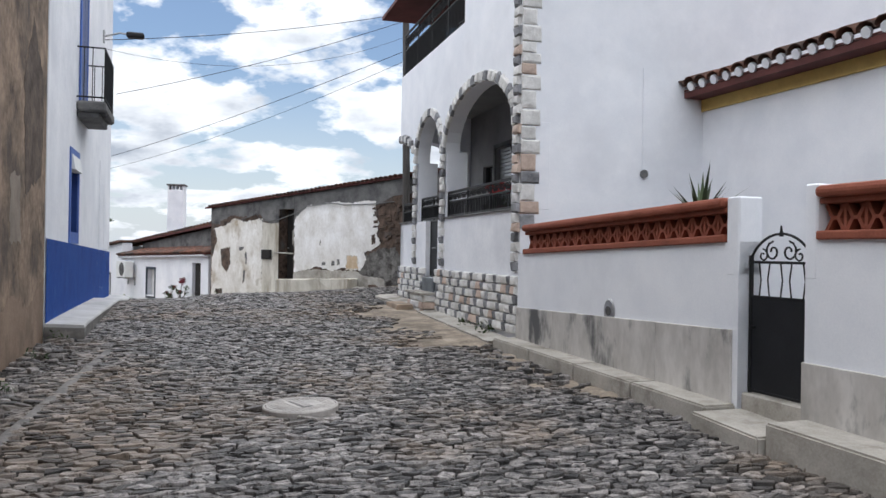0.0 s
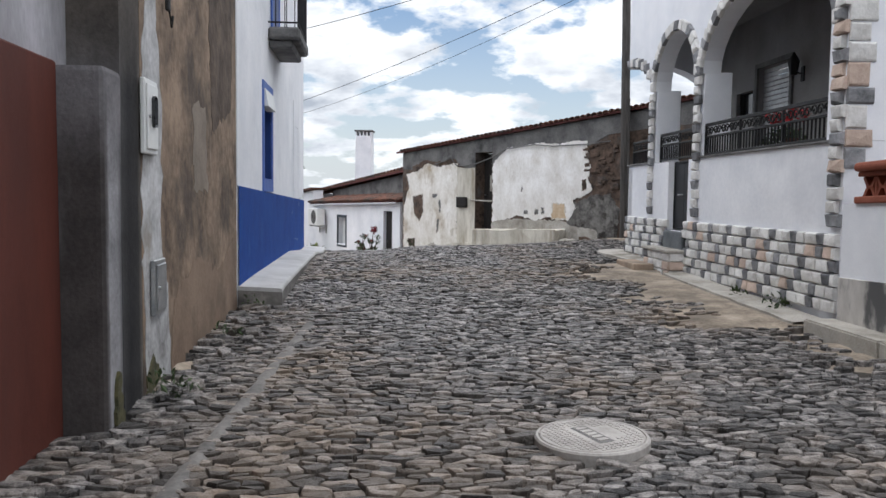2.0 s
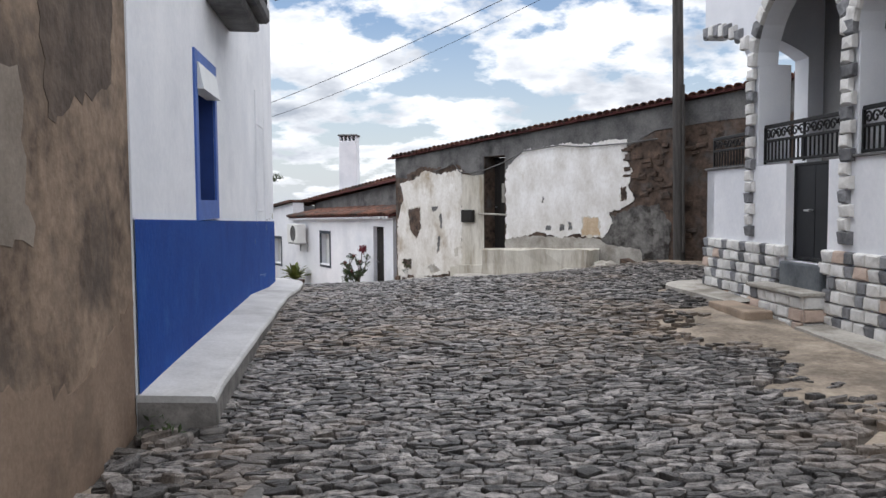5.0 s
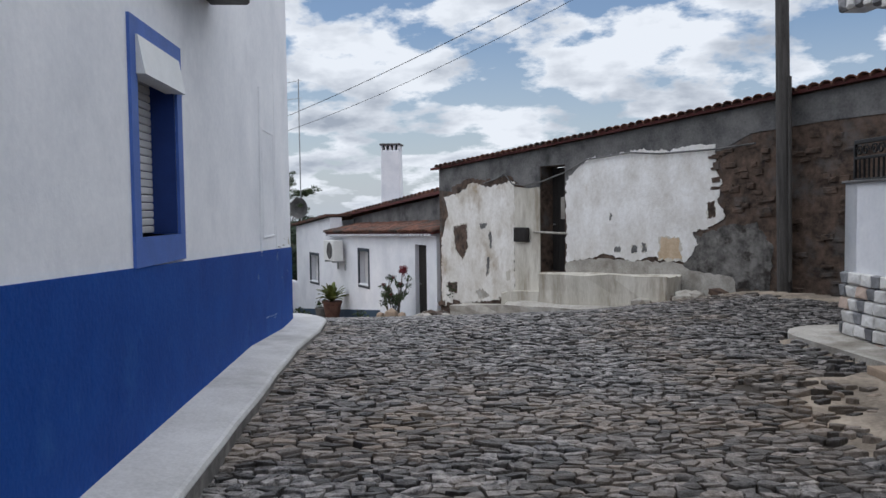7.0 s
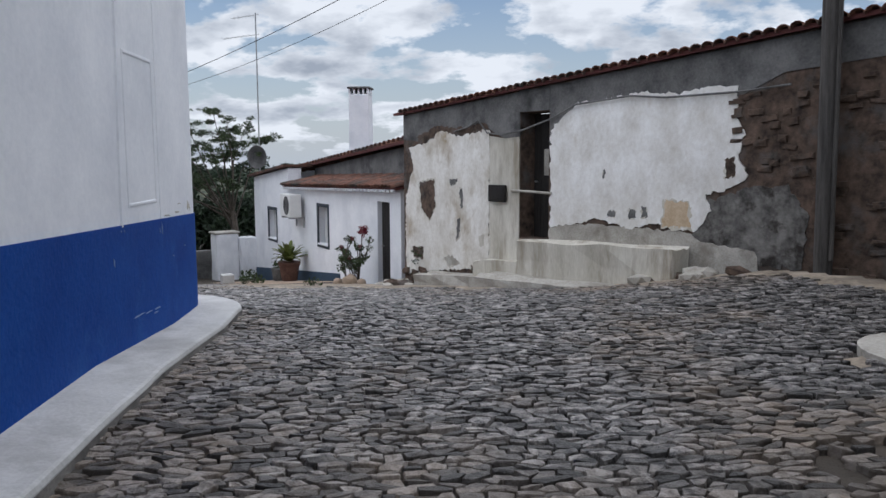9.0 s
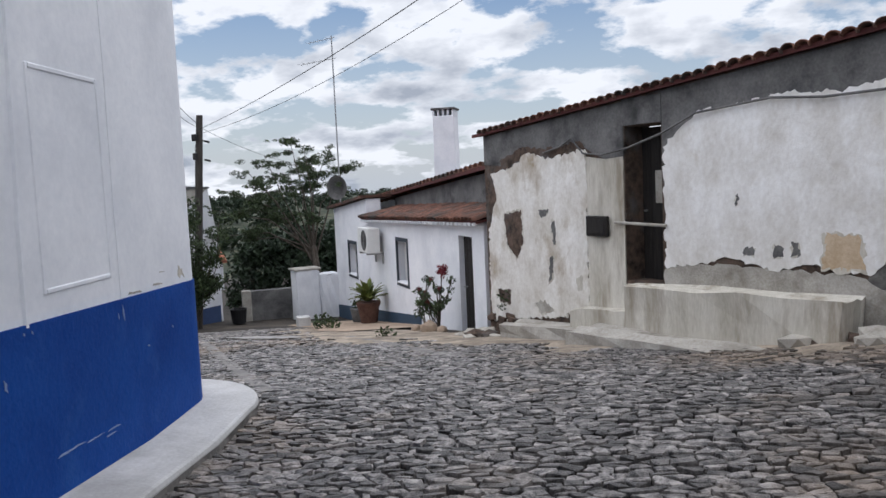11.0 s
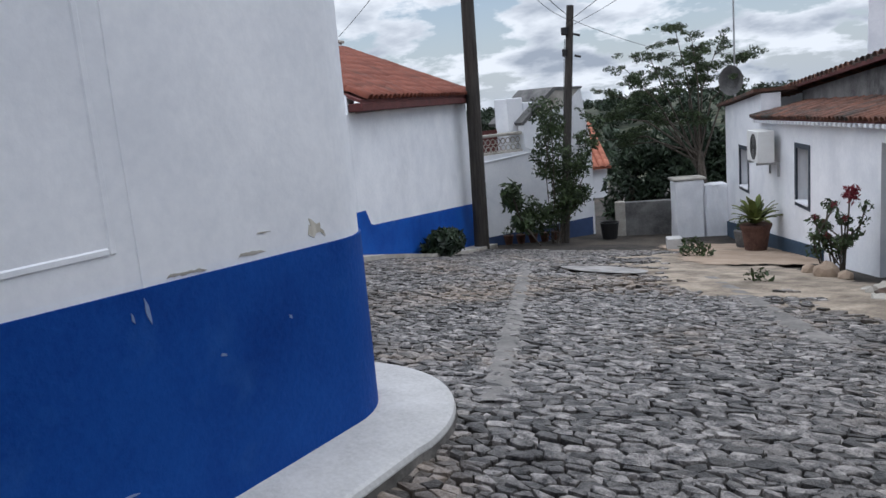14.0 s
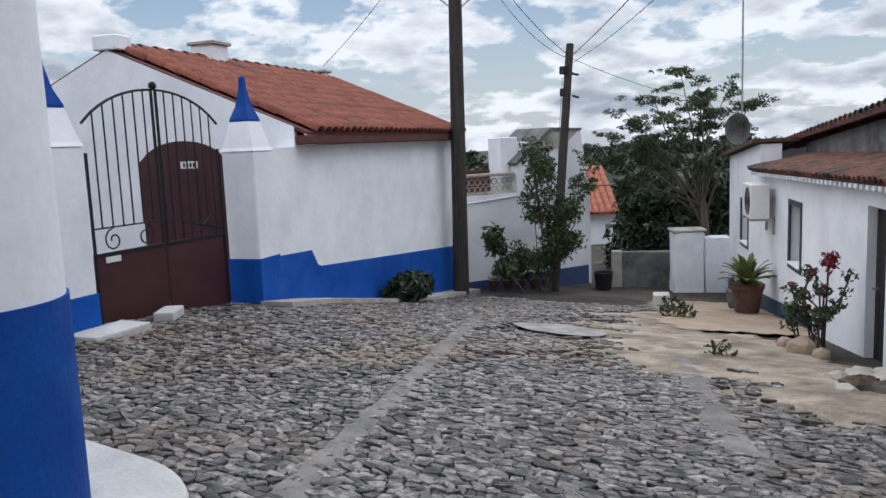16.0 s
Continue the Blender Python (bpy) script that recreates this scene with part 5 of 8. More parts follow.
def porch_red_stand_in():
    # Stand-in for an unidentified red thing at the railing; the tall pot is added.
    t = thing("flower_pot", PF @ pose(1.92, -0.42, 1.24), "red flowers in a tall pot, standing in for an unidentified red thing", "plant")
    bm = bmesh.new(); disc_stack(bm, [(0.16, 0.0), (0.18, 0.3), (0.24, 0.8), (0.26, 0.86), (0.22, 0.86)], 18)
    part("pot", bm, CLAY, t)
    foliage("leaves", [((0, 0, 1.05), 0.24), ((0.2, 0, 1.15), 0.16), ((-0.2, 0, 1.15), 0.16)], LEAF, t, size=0.05, density=120, seed=77)
    for i in range(7):
        V, F = scatter((-0.3 + 0.1 * i, 0.05 * (i % 3 - 1), 1.36 + 0.04 * (i % 2)), 0.07, 50, 0.03, 80 + i)
        shell("flower", V, F, PETAL_RED, t, "bright red blossom")


def manhole():
    c = Vector((-1.09, 6.08))
    t = thing("manhole_cover", pose(c.x, c.y, ground_z(*c) + 0.005, 1.9, 0, -54), "round pale worn manhole cover with raised lettering bars", "manhole cover")
    bm = bmesh.new(); disc_stack(bm, [(0.3, -0.05), (0.3, 0.02), (0.292, 0.03), (0.28, 0.03), (0.278, 0.02)], 40)
    part("rim", bm, CASTIRON, t)
    bm = bmesh.new(); disc_stack(bm, [(0.274, 0.0), (0.274, 0.026), (0.268, 0.032)], 40)
    lid = part("lid", bm, CASTIRON, t)
    bm = bmesh.new()
    rnd = random.Random(2)
    for i in range(-9, 10):
        for j in range(-9, 10):
            x, y = i * 0.029, j * 0.029
            if math.hypot(x, y) < 0.25 and not (abs(y) < 0.07 and abs(x) < 0.16) and not (0.08 < y < 0.16 and abs(x) < 0.1):
                box(bm, x - 0.009, x + 0.009, y - 0.009, y + 0.009, 0.03, 0.035)
    part("studs", bm, CASTIRON, lid)
    bm = bmesh.new(); box(bm, -0.14, 0.14, -0.045, 0.045, 0.03, 0.0335)
    part("name_plate", bm, GREY_RENDER, lid, "dark plate with raised bars")
    bm = bmesh.new()
    for i in range(5):
        box(bm, -0.12 + i * 0.05, -0.085 + i * 0.05, -0.03, 0.03, 0.033, 0.038)
    part("bars", bm, CASTIRON, lid)


porch_red_stand_in()
manhole()


# ---- ruined house ----
RU = along((0.5, 18.25), (-7.48, 24.66))


def ruin_top(x):
    return 3.63 - 0.0715 * x


OCHRE = mat("ochre undercoat", (0.42, 0.3, 0.18), (0.62, 0.5, 0.36), 4, 0.95, 0.5, 30)


def ruin():
    bm = bmesh.new(); pierced(bm, -8.0, 10.05, -0.8, 3.0, -0.45, 0, [(6.1, 6.74, 0.8, 2.8)], top=ruin_top)
    w = setting(part("wall_ruin", bm, RUBBLE), RU, "ruined house wall of bare earth and rubble under broken plaster", "wall")
    bm = bmesh.new(); box(bm, 9.6, 10.05, -7.0, -0.45, -0.8, 2.9)
    setting(part("wall_ruin_end", bm, GREY_RENDER), RU, "grey rendered end wall of the ruined house", "wall")
    bm = bmesh.new(); box(bm, -8.0, 10.05, -7.2, -7.0, -0.8, 3.0)
    setting(part("wall_ruin_back", bm, RUBBLE), RU, "rubble back wall of the ruined house", "wall")
    # grey cement band under the eave, torn below
    lo = [(10.04, 2.45), (9.3, 2.4), (8.6, 2.62), (8.0, 2.52), (7.5, 2.58), (7.2, 2.42), (6.76, 2.38)]
    bm = bmesh.new(); prism(bm, [(10.04, ruin_top(10.04) - 0.02), (6.76, ruin_top(6.76) - 0.02)] + ragged(lo[::-1], 0.14, 0.04, 3)[:-6] + [(10.04, 2.45)], 0.0, 0.011)
    part("cement_band", bm, GREY_RENDER, w, "grey cement band under the eave")
    lo = [(6.08, 2.3), (5.85, 2.62), (5.5, 2.82), (4.4, 2.82), (3.9, 2.78), (2.9, 2.8), (2.3, 3.05), (1.2, 3.12), (-2.0, 3.2)]
    bm = bmesh.new(); prism(bm, [(-2.0, ruin_top(-2) - 0.02), (6.08, ruin_top(6.08) - 0.02)] + lo, 0.0, 0.011)
    part("cement_band", bm, GREY_RENDER, w, "grey cement band under the eave")
    bm = bmesh.new(); box(bm, 6.08, 6.76, 0.0, 0.02, 2.81, 3.15)
    part("lintel", bm, GREY_RENDER, w, "grey cement lintel")
    # the surviving white plaster
    right = [(6.05, 1.02), (6.05, 2.5), (5.86, 2.66), (5.5, 2.88), (4.9, 2.9), (4.3, 2.96), (3.7, 2.9), (3.2, 2.95), (2.88, 2.93), (2.92, 2.6), (2.78, 2.35), (2.86, 2.1), (2.72, 1.85),
             (2.95, 1.7), (3.3, 1.62), (3.2, 1.4), (3.45, 1.12), (3.9, 1.2), (4.5, 1.1), (5.1, 1.2), (5.6, 1.08)]
    bm = bmesh.new(); prism(bm, ragged(right, 0.05, 0.026, 11), 0.0, 0.02)
    part("plaster", bm, PLASTER, w, "old white plaster with a torn edge")
    left = [(7.5, 0.25), (7.5, 2.56), (7.9, 2.5), (8.4, 2.46), (8.8, 2.58), (9.3, 2.36), (9.85, 2.3), (9.7, 1.9), (9.95, 1.4), (10.0, 0.2), (9.9, -0.15), (9.0, 0.0), (8.2, 0.12)]
    bm = bmesh.new(); prism(bm, ragged(left, 0.05, 0.032, 12), 0.0, 0.02)
    part("plaster", bm, PLASTER_OLD, w, "old white plaster with a torn edge")
    bm = bmesh.new(); prism(bm, [(6.76, 0.1), (7.49, 0.1), (7.49, 2.45), (7.1, 2.4), (6.76, 2.42)], 0.0, 0.016)
    part("plaster", bm, WASHED, w, "yellowed whitewash beside the door")
    low = [(6.08, 0.3), (6.08, 1.0), (5.5, 1.1), (4.6, 1.12), (3.6, 1.1), (3.35, 1.0), (2.6, 0.95), (2.5, 0.4)]
    bm = bmesh.new(); prism(bm, ragged(low, 0.08, 0.025, 13), 0.0, 0.013)
    part("plaster", bm, CEMENT, w, "stained cement along the foot")
    grey = [(3.3, 1.5), (2.7, 1.72), (2.2, 1.75), (1.95, 1.4), (2.0, 0.8), (3.0, 0.75), (3.5, 1.0)]
    bm = bmesh.new(); prism(bm, ragged(grey, 0.07, 0.04, 14), 0.0, 0.009)
    part("plaster", bm, PATCH, w, "rough grey cement patch")
    holes = (([(9.5, 1.62), (9.05, 1.7), (9.0, 1.2), (9.2, 0.95), (9.45, 1.15)], RUBBLE), ([(9.75, 0.4), (9.4, 0.42), (9.42, 0.18), (9.7, 0.2)], RUBBLE),
             ([(8.35, 1.0), (8.25, 1.02), (8.3, 0.68), (8.4, 0.62)], GREY_RENDER), ([(8.6, 1.72), (8.35, 1.72), (8.4, 1.62), (8.55, 1.6)], GREY_RENDER),
             ([(4.9, 1.22), (4.75, 1.24), (4.74, 1.32), (4.88, 1.32)], GREY_RENDER), ([(4.52, 1.24), (4.4, 1.24), (4.4, 1.36), (4.5, 1.38)], GREY_RENDER), ([(4.3, 1.26), (4.18, 1.28), (4.2, 1.42), (4.28, 1.42)], GREY_RENDER),
             ([(3.95, 1.16), (3.5, 1.18), (3.55, 1.5), (3.9, 1.52)], OCHRE),
             ([(8.3, 1.55), (8.22, 1.55), (8.2, 1.25), (8.26, 1.2)], GREY_RENDER), ([(7.75, 0.75), (7.62, 0.78), (7.64, 0.6), (7.74, 0.58)], WASHED), ([(8.75, 0.28), (8.5, 0.34), (8.3, 0.2), (8.6, 0.12)], CEMENT),
             ([(8.0, 0.2), (7.7, 0.26), (7.55, 0.12), (7.9, 0.1)], RUBBLE),
             ([(5.0, 1.9), (4.96, 1.92), (4.95, 1.8), (4.99, 1.79)], GREY_RENDER), ([(3.05, 2.05), (2.9, 2.08), (2.88, 1.85), (3.02, 1.82)], RUBBLE))
    for i, (poly, m) in enumerate(holes):
        cx, cz = sum(q[0] for q in poly) / len(poly), sum(q[1] for q in poly) / len(poly)
        halo = [(cx + (x - cx) * 1.1, cz + (z - cz) * 1.1 - 0.01) for x, z in poly]
        bm = bmesh.new(); prism(bm, ragged(halo, 0.04, 0.03, 60 + i), 0.01, 0.0213)
        part("plaster_edge", bm, WASHED, w, "thin yellowed coat round the bare patch")
        bm = bmesh.new(); prism(bm, ragged(poly, 0.03, 0.026, 20 + i), 0.01, 0.0225)
        part("bare_patch", bm, m, w, "bare patch where the plaster fell")
    # bare earth along the torn foot of the cement band
    torn = [(9.6, 2.48), (9.0, 2.66), (8.5, 2.62), (8.0, 2.62), (7.6, 2.68), (7.52, 2.56), (8.0, 2.46), (8.6, 2.44), (9.0, 2.5), (9.5, 2.3)]
    bm = bmesh.new(); prism(bm, ragged(torn, 0.05, 0.03, 41), 0.0, 0.0135)
    part("bare_patch", bm, RUBBLE, w, "bare earth under the torn cement band")
    # rubble stones showing in the bare wall
    rnd = random.Random(6)
    for i in range(150):
        x, z = rnd.uniform(-0.6, 3.0), rnd.uniform(0.75, 3.0)
        if 1.9 < x and (z < 1.75 or z > 2.9):
            continue
        piece("stone", rnd.choice(RUB), w, pose(x, -0.03, z, 0, rnd.uniform(-8, 8), 0) @ Matrix.Diagonal((rnd.uniform(0.1, 0.24), rnd.uniform(0.05, 0.08), rnd.uniform(0.05, 0.1), 1)))
    for i in range(34):
        x, z = rnd.uniform(9.0, 10.02), rnd.uniform(-0.45, -0.02)
        piece("stone", rnd.choice(RUB), w, pose(x, 0.0, z, 0, rnd.uniform(-8, 8), 0) @ Matrix.Diagonal((rnd.uniform(0.1, 0.22), rnd.uniform(0.05, 0.1), rnd.uniform(0.06, 0.12), 1)))
    r = tagged(thing("roof_ruin", RU, "low weathered clay-tile roof of the ruined house", "roof"), kind="structure")
    bm = bmesh.new(); prism(bm, [(-8, ruin_top(-8)), (10.25, ruin_top(10.25)), (10.25, ruin_top(10.25) + 0.05), (-8, ruin_top(-8) + 0.05)], -7.0, 0.1)
    for v in bm.verts:
        v.co.z += 0.1 * (0.1 - v.co.y)
    part("deck", bm, TILE_DK, r)
    me = tile_mesh("roof_tile", 0.17, 0.45, TILE)
    for row in range(3):
        for i in range(100):
            x = -6.2 + i * 0.163
            y = 0.16 - row * 0.4
            if row and i % 1:
                continue
            if row < 3:
                piece("roof_tile", me, r, pose(x, y, ruin_top(x) + 0.035 + 0.1 * (0.1 - y) + rnd.uniform(0, 0.012), -5, 4.1, 180 + rnd.uniform(-3, 3)))


RUB = rock_meshes("stone", RUBBLE, 5)
ruin()


def ruin_door():
    d = tagged(thing("door_ruin", RU @ pose(6.1, -0.3, 0.8), "narrow dark old wooden door with a paper notice", "door"), kind="structure")
    for i in range(4):
        bm = bmesh.new(); box(bm, 0.01 + i * 0.157, 0.163 + i * 0.157, -0.03, 0.0, 0.0, 1.98, 0.005)
        part("plank", bm, WOODDK, d)
    bm = bmesh.new(); box(bm, 0.12, 0.4, 0.002, 0.008, 1.0, 1.42, 0.001)
    part("notice", bm, CEMENT, d, "weathered pale paper notice")
    bm = bmesh.new(); rod(bm, (0.56, 0.0, 0.9), (0.56, 0.05, 0.9), 0.014)
    part("handle", bm, METAL, d)
    t = thing("door_bar", RU @ pose(6.0, 0.05, 1.54), "pale horizontal bar across the old door", "bar")
    part("bar", rod(bmesh.new(), (0, 0, 0), (0.9, 0, 0.02), 0.02), CEMENT, t)
    t = thing("letter_box", RU @ pose(7.03, 0.027, 1.36), "rusty dark metal box on the ruined wall", "box")
    bm = bmesh.new(); box(bm, 0, 0.42, 0, 0.06, 0, 0.28, 0.012); part("body", bm, WOODDK, t)
    bm = bmesh.new(); box(bm, 0.04, 0.38, 0.061, 0.07, 0.04, 0.24, 0.006); part("lid", bm, WOODDK, t)
    # whitewashed landing and worn steps
    def slab(x0, x1, y0, y1, z1a, z1b, material, name, label, seed):
        bm = bmesh.new(); box(bm, x0, x1, y0, y1, 0, 1)
        for v in bm.verts:
            v.co.z = -0.7 if v.co.z < 0.5 else lp(z1a, z1b, (v.co.x - x0) / (x1 - x0))
        bmesh.ops.subdivide_edges(bm, edges=bm.edges[:], cuts=4, use_grid_fill=True)
        rnd = random.Random(seed)
        for v in bm.verts:
            if v.co.z > -0.6:
                v.co += Vector([rnd.uniform(-0.028, 0.028) for _ in range(3)])
        setting(part(name, bm, material), RU, label, "step")
    slab(3.5, 6.4, 0.03, 0.4, 0.92, 0.8, WASHED, "landing", "stained whitewashed landing under the old door", 1)
    slab(6.4, 7.5, 0.03, 0.36, 0.46, 0.36, WASHED, "door_step", "worn cement step beside the landing", 2)
    slab(6.2, 8.9, 0.03, 0.6, 0.2, 0.0, CEMENT, "door_step", "long worn cement ledge along the ruined wall", 3)
    slab(3.4, 6.9, 0.3, 0.95, 0.4, 0.24, CEMENT, "ledge", "rough pale cement ledge along the ruined wall", 4)
    t = thing("wall_cable", RU @ pose(0, 0.03, 0), "sagging grey cable strung along the ruined wall", "cable")
    bm = bmesh.new()
    pts = [(8.4, 0.02, 2.55), (8.0, 0.02, 2.62), (7.75, 0.02, 2.72), (7.5, 0.03, 2.5), (7.1, 0.05, 2.46), (6.6, 0.06, 2.52), (6.05, 0.03, 2.66), (5.5, 0.03, 2.86), (4.5, 0.03, 2.92), (3.9, 0.03, 2.86), (2.9, 0.03, 2.86), (2.2, 0.03, 2.9)]
    part("cable", tube(bm, pts, 0.014, 5), GREY_RENDER, t)


ruin_door()


def rubble_heap():
    rnd = random.Random(12)
    for i in range(26):
        x, y = rnd.uniform(9.0, 10.3), rnd.uniform(0.1, 0.9)
        if i > 17:
            x, y = rnd.uniform(2.4, 4.0), rnd.uniform(0.1, 0.5)
        w = RU @ Vector((x, y, 0))
        s = rnd.uniform(0.07, 0.2)
        t = thing("loose_stone", pose(w.x, w.y, ground_z(w.x, w.y) - 0.02, 0, rnd.uniform(-10, 10), rnd.uniform(0, 360)), "rough loose fieldstone at the wall's foot", "stone", "loose stones")
        bm = bmesh.new(); bmesh.ops.create_icosphere(bm, subdivisions=1, radius=s)
        for v in bm.verts:
            v.co = Vector((v.co.x * 1.2, v.co.y * 0.9, v.co.z * 0.6 + s * 0.3)) * rnd.uniform(0.85, 1.15)
        part("stone", bm, KERB if i % 3 else RUBBLE, t)


rubble_heap()
t = thing("wall_weed", RU @ pose(9.5, 0.06, 0.22), "green weed growing out of the ruined wall", "plant")
foliage("leaves", [((0, 0, 0.1), 0.14), ((0.1, 0.02, -0.08), 0.1)], LEAF, t, size=0.04, density=160, seed=15)


def utility_pole(base, top, r0, r1, material, label):
    b = Vector(base)
    t = thing("utility_pole", Matrix.Translation(b), label, "utility pole")
    bm = bmesh.new(); rod(bm, (0, 0, -0.3), Vector(top) - b, r0, r1, 14)
    part("pole", bm, material, t, smooth=False)
    return t


p = utility_pole((-0.9, 19.2, 0.75), (-1.02, 19.15, 7.6), 0.1, 0.08, POLE_GREY, "grey weathered wooden utility pole beside the ruin")
bm = bmesh.new(); rod(bm, (0.05, -0.1, 0.2), (0.02, -0.115, 3.0), 0.025)
part("conduit", bm, POLE_GREY, p, "grey cable conduit")

# ---- white house below the ruin ----
WH = along((-7.5, 24.99), (-15.29, 33.8))


def white_house():
    holes = [(0.66, 1.32, -0.75, 1.17), (4.5, 5.36, -0.21, 0.93), (9.2, 10.2, -0.45, 0.6)]
    bm = bmesh.new(); pierced(bm, 0.1, 11.9, -2.4, 1.4, -0.4, 0, holes + [(7.95, 7.951, 1.0, 1.01)], top=lambda x: 1.45 - 0.02 * x if x < 7.9505 else 2.5 - 0.085 * x)
    w = setting(part("wall_white_house", bm, WHITE), WH, "white lime-washed cottage wall", "wall")
    bm = bmesh.new(); box(bm, 11.6, 11.9, -6.5, -0.4, -2.4, 1.7)
    setting(part("wall_white_house_end", bm, WHITE), WH, "white cottage end wall", "wall")
    bm = bmesh.new(); pierced(bm, 3.72, 11.92, -2.4, -0.8, 0.0, 0.03, [], top=lambda x: -0.72 - 0.1 * (x - 3.7))
    setting(part("dado_white_house", bm, paint("blue grey plinth paint", (0.03, 0.06, 0.1), 0.7)), WH, "dark blue-grey painted plinth", "dado")
    # upper wall in grey cement, its head rising towards the ruin
    def head(x):
        return 2.5 - 0.085 * x
    bm = bmesh.new(); pierced(bm, -0.3, 8.2, 1.2, 2.0, -1.2, -0.9, [], top=head)
    setting(part("wall_upper", bm, GREY_RENDER), WH, "dark grey cement upper wall", "wall")
    r = tagged(thing("roof_cottage", WH, "weathered clay-tile cottage roof", "roof"), kind="structure")
    bm = bmesh.new(); prism(bm, [(-0.5, head(-0.5) + 0.02), (12.2, head(12.2) + 0.1), (12.2, head(12.2) + 0.17), (-0.5, head(-0.5) + 0.09)], -6.8, -0.7)
    for v in bm.verts:
        v.co.z += 0.14 * (-0.7 - v.co.y)
    part("deck", bm, TILE_DK, r)
    bm = bmesh.new(); prism(bm, [(7.9, head(7.9) + 0.03), (12.2, head(12.2) + 0.03), (12.2, head(12.2) + 0.1), (7.9, head(7.9) + 0.1)], -0.75, 0.16)
    part("eave", bm, TILE, r)
    me = tile_mesh("roof_tile", 0.22, 0.45, TILE)
    rnd = random.Random(3)
    for k in range(6):
        for i in range(48):
            x, y = -0.4 + i * 0.26, -0.66 - k * 0.4
            piece("roof_tile", me, r, pose(x, y, head(x) + 0.115 + 0.14 * (-0.7 - y) + rnd.uniform(0, 0.015), -8, 4.5, 180 + rnd.uniform(-3, 3)))
    t = tagged(thing("roof_lean_to", WH, "mossy clay-tile lean-to roof above the cottage windows", "roof"), kind="structure")
    bm = bmesh.new(); box(bm, 0.0, 7.95, -1.0, 0.16, 0, 0.05)
    for v in bm.verts:
        v.co.z += 1.44 - 0.022 * v.co.x + (-v.co.y + 0.16) * 0.2
    part("deck", bm, TILE_DK, t)
    tiled(t, 0.0, 7.95, (0.24, 1.47), (-0.95, 1.71), 0.18, 0.3, TILE, 300, 9)
    for o in t.children:
        if o.name.startswith("roof_tile"):
            o.matrix_basis = pose(0, 0, -0.022 * o.matrix_basis.translation.x) @ o.matrix_basis
    bm = bmesh.new()
    for i in range(38):
        box(bm, 0.05 + i * 0.208, 0.16 + i * 0.208, 0.0, 0.2, 1.4 - 0.0046 * i, 1.46 - 0.0046 * i, 0.01)
    part("dentils", bm, WHITE, t, "white mortar under the eave tiles")
    # chimney
    cm = Vector((-13.02, 37.95, 2.2))
    c = thing("chimney", Matrix.Translation(cm) @ pose(0, 0, 0, 0, 0, 8), "tall white chimney with slotted cap", "chimney")
    bm = bmesh.new(); box(bm, -0.4, 0.4, -0.4, 0.4, -1.5, 2.25, 0.03)
    for v in bm.verts:
        if v.co.z > 1:
            v.co.x *= 0.93; v.co.y *= 0.93
    part("chimney_shaft", bm, WHITE, c)
    for i in range(5):
        bm = bmesh.new(); x = -0.34 + i * 0.17
        box(bm, x - 0.03, x + 0.03, -0.36, 0.36, 2.25, 2.45)
        part("slot_bar", bm, WHITE, c)
    bm = bmesh.new(); box(bm, -0.42, 0.42, -0.42, 0.42, 2.45, 2.52, 0.015)
    part("cap", bm, GREY_RENDER, c)


white_house()


def cottage_window(name, x0, x1, z0, z1, label):
    t = tagged(thing(name, WH, label, "window"), kind="structure")
    fr = paint("dark slate window paint", (0.035, 0.045, 0.06), 0.6)
    bm = bmesh.new(); w = 0.09
    box(bm, x0 - w, x0, -0.02, 0.015, z0 - w, z1 + w); box(bm, x1, x1 + w, -0.02, 0.015, z0 - w, z1 + w); box(bm, x0, x1, -0.02, 0.015, z1, z1 + w); box(bm, x0, x1, -0.02, 0.015, z0 - w, z0)
    part("window_frame", bm, fr, t, "dark slate-painted surround")
    bm = bmesh.new(); box(bm, x0 + 0.01, x1 - 0.01, -0.2, -0.17, z0, z1)
    part("blind", bm, BLIND, t, "pale lowered blind")
    bm = bmesh.new(); box(bm, x0, x1, -0.16, 0.04, z0 - 0.02, z0 + 0.02, 0.01)
    part("window_sill", bm, WHITE, t)


cottage_window("window_2", 4.55, 5.3, -0.12, 0.85, "tall narrow cottage window with a dark painted surround")
cottage_window("window_3", 9.28, 10.15, -0.38, 0.52, "tall narrow cottage window with a dark painted surround")


def cottage_door():
    d = tagged(thing("door_cottage", WH @ pose(0.66, -0.1, -0.75), "dark weathered wooden cottage door, half open", "door"), kind="structure")
    for i in range(4):
        bm = bmesh.new(); box(bm, 0.01 + i * 0.16, 0.165 + i * 0.16, -0.03, 0, 0, 1.9, 0.006)
        part("plank", bm, WOODDK, d)
    bm = bmesh.new(); rod(bm, (0.55, 0, 0.95), (0.55, 0.06, 0.95), 0.016)
    part("handle", bm, METAL, d)


cottage_door()


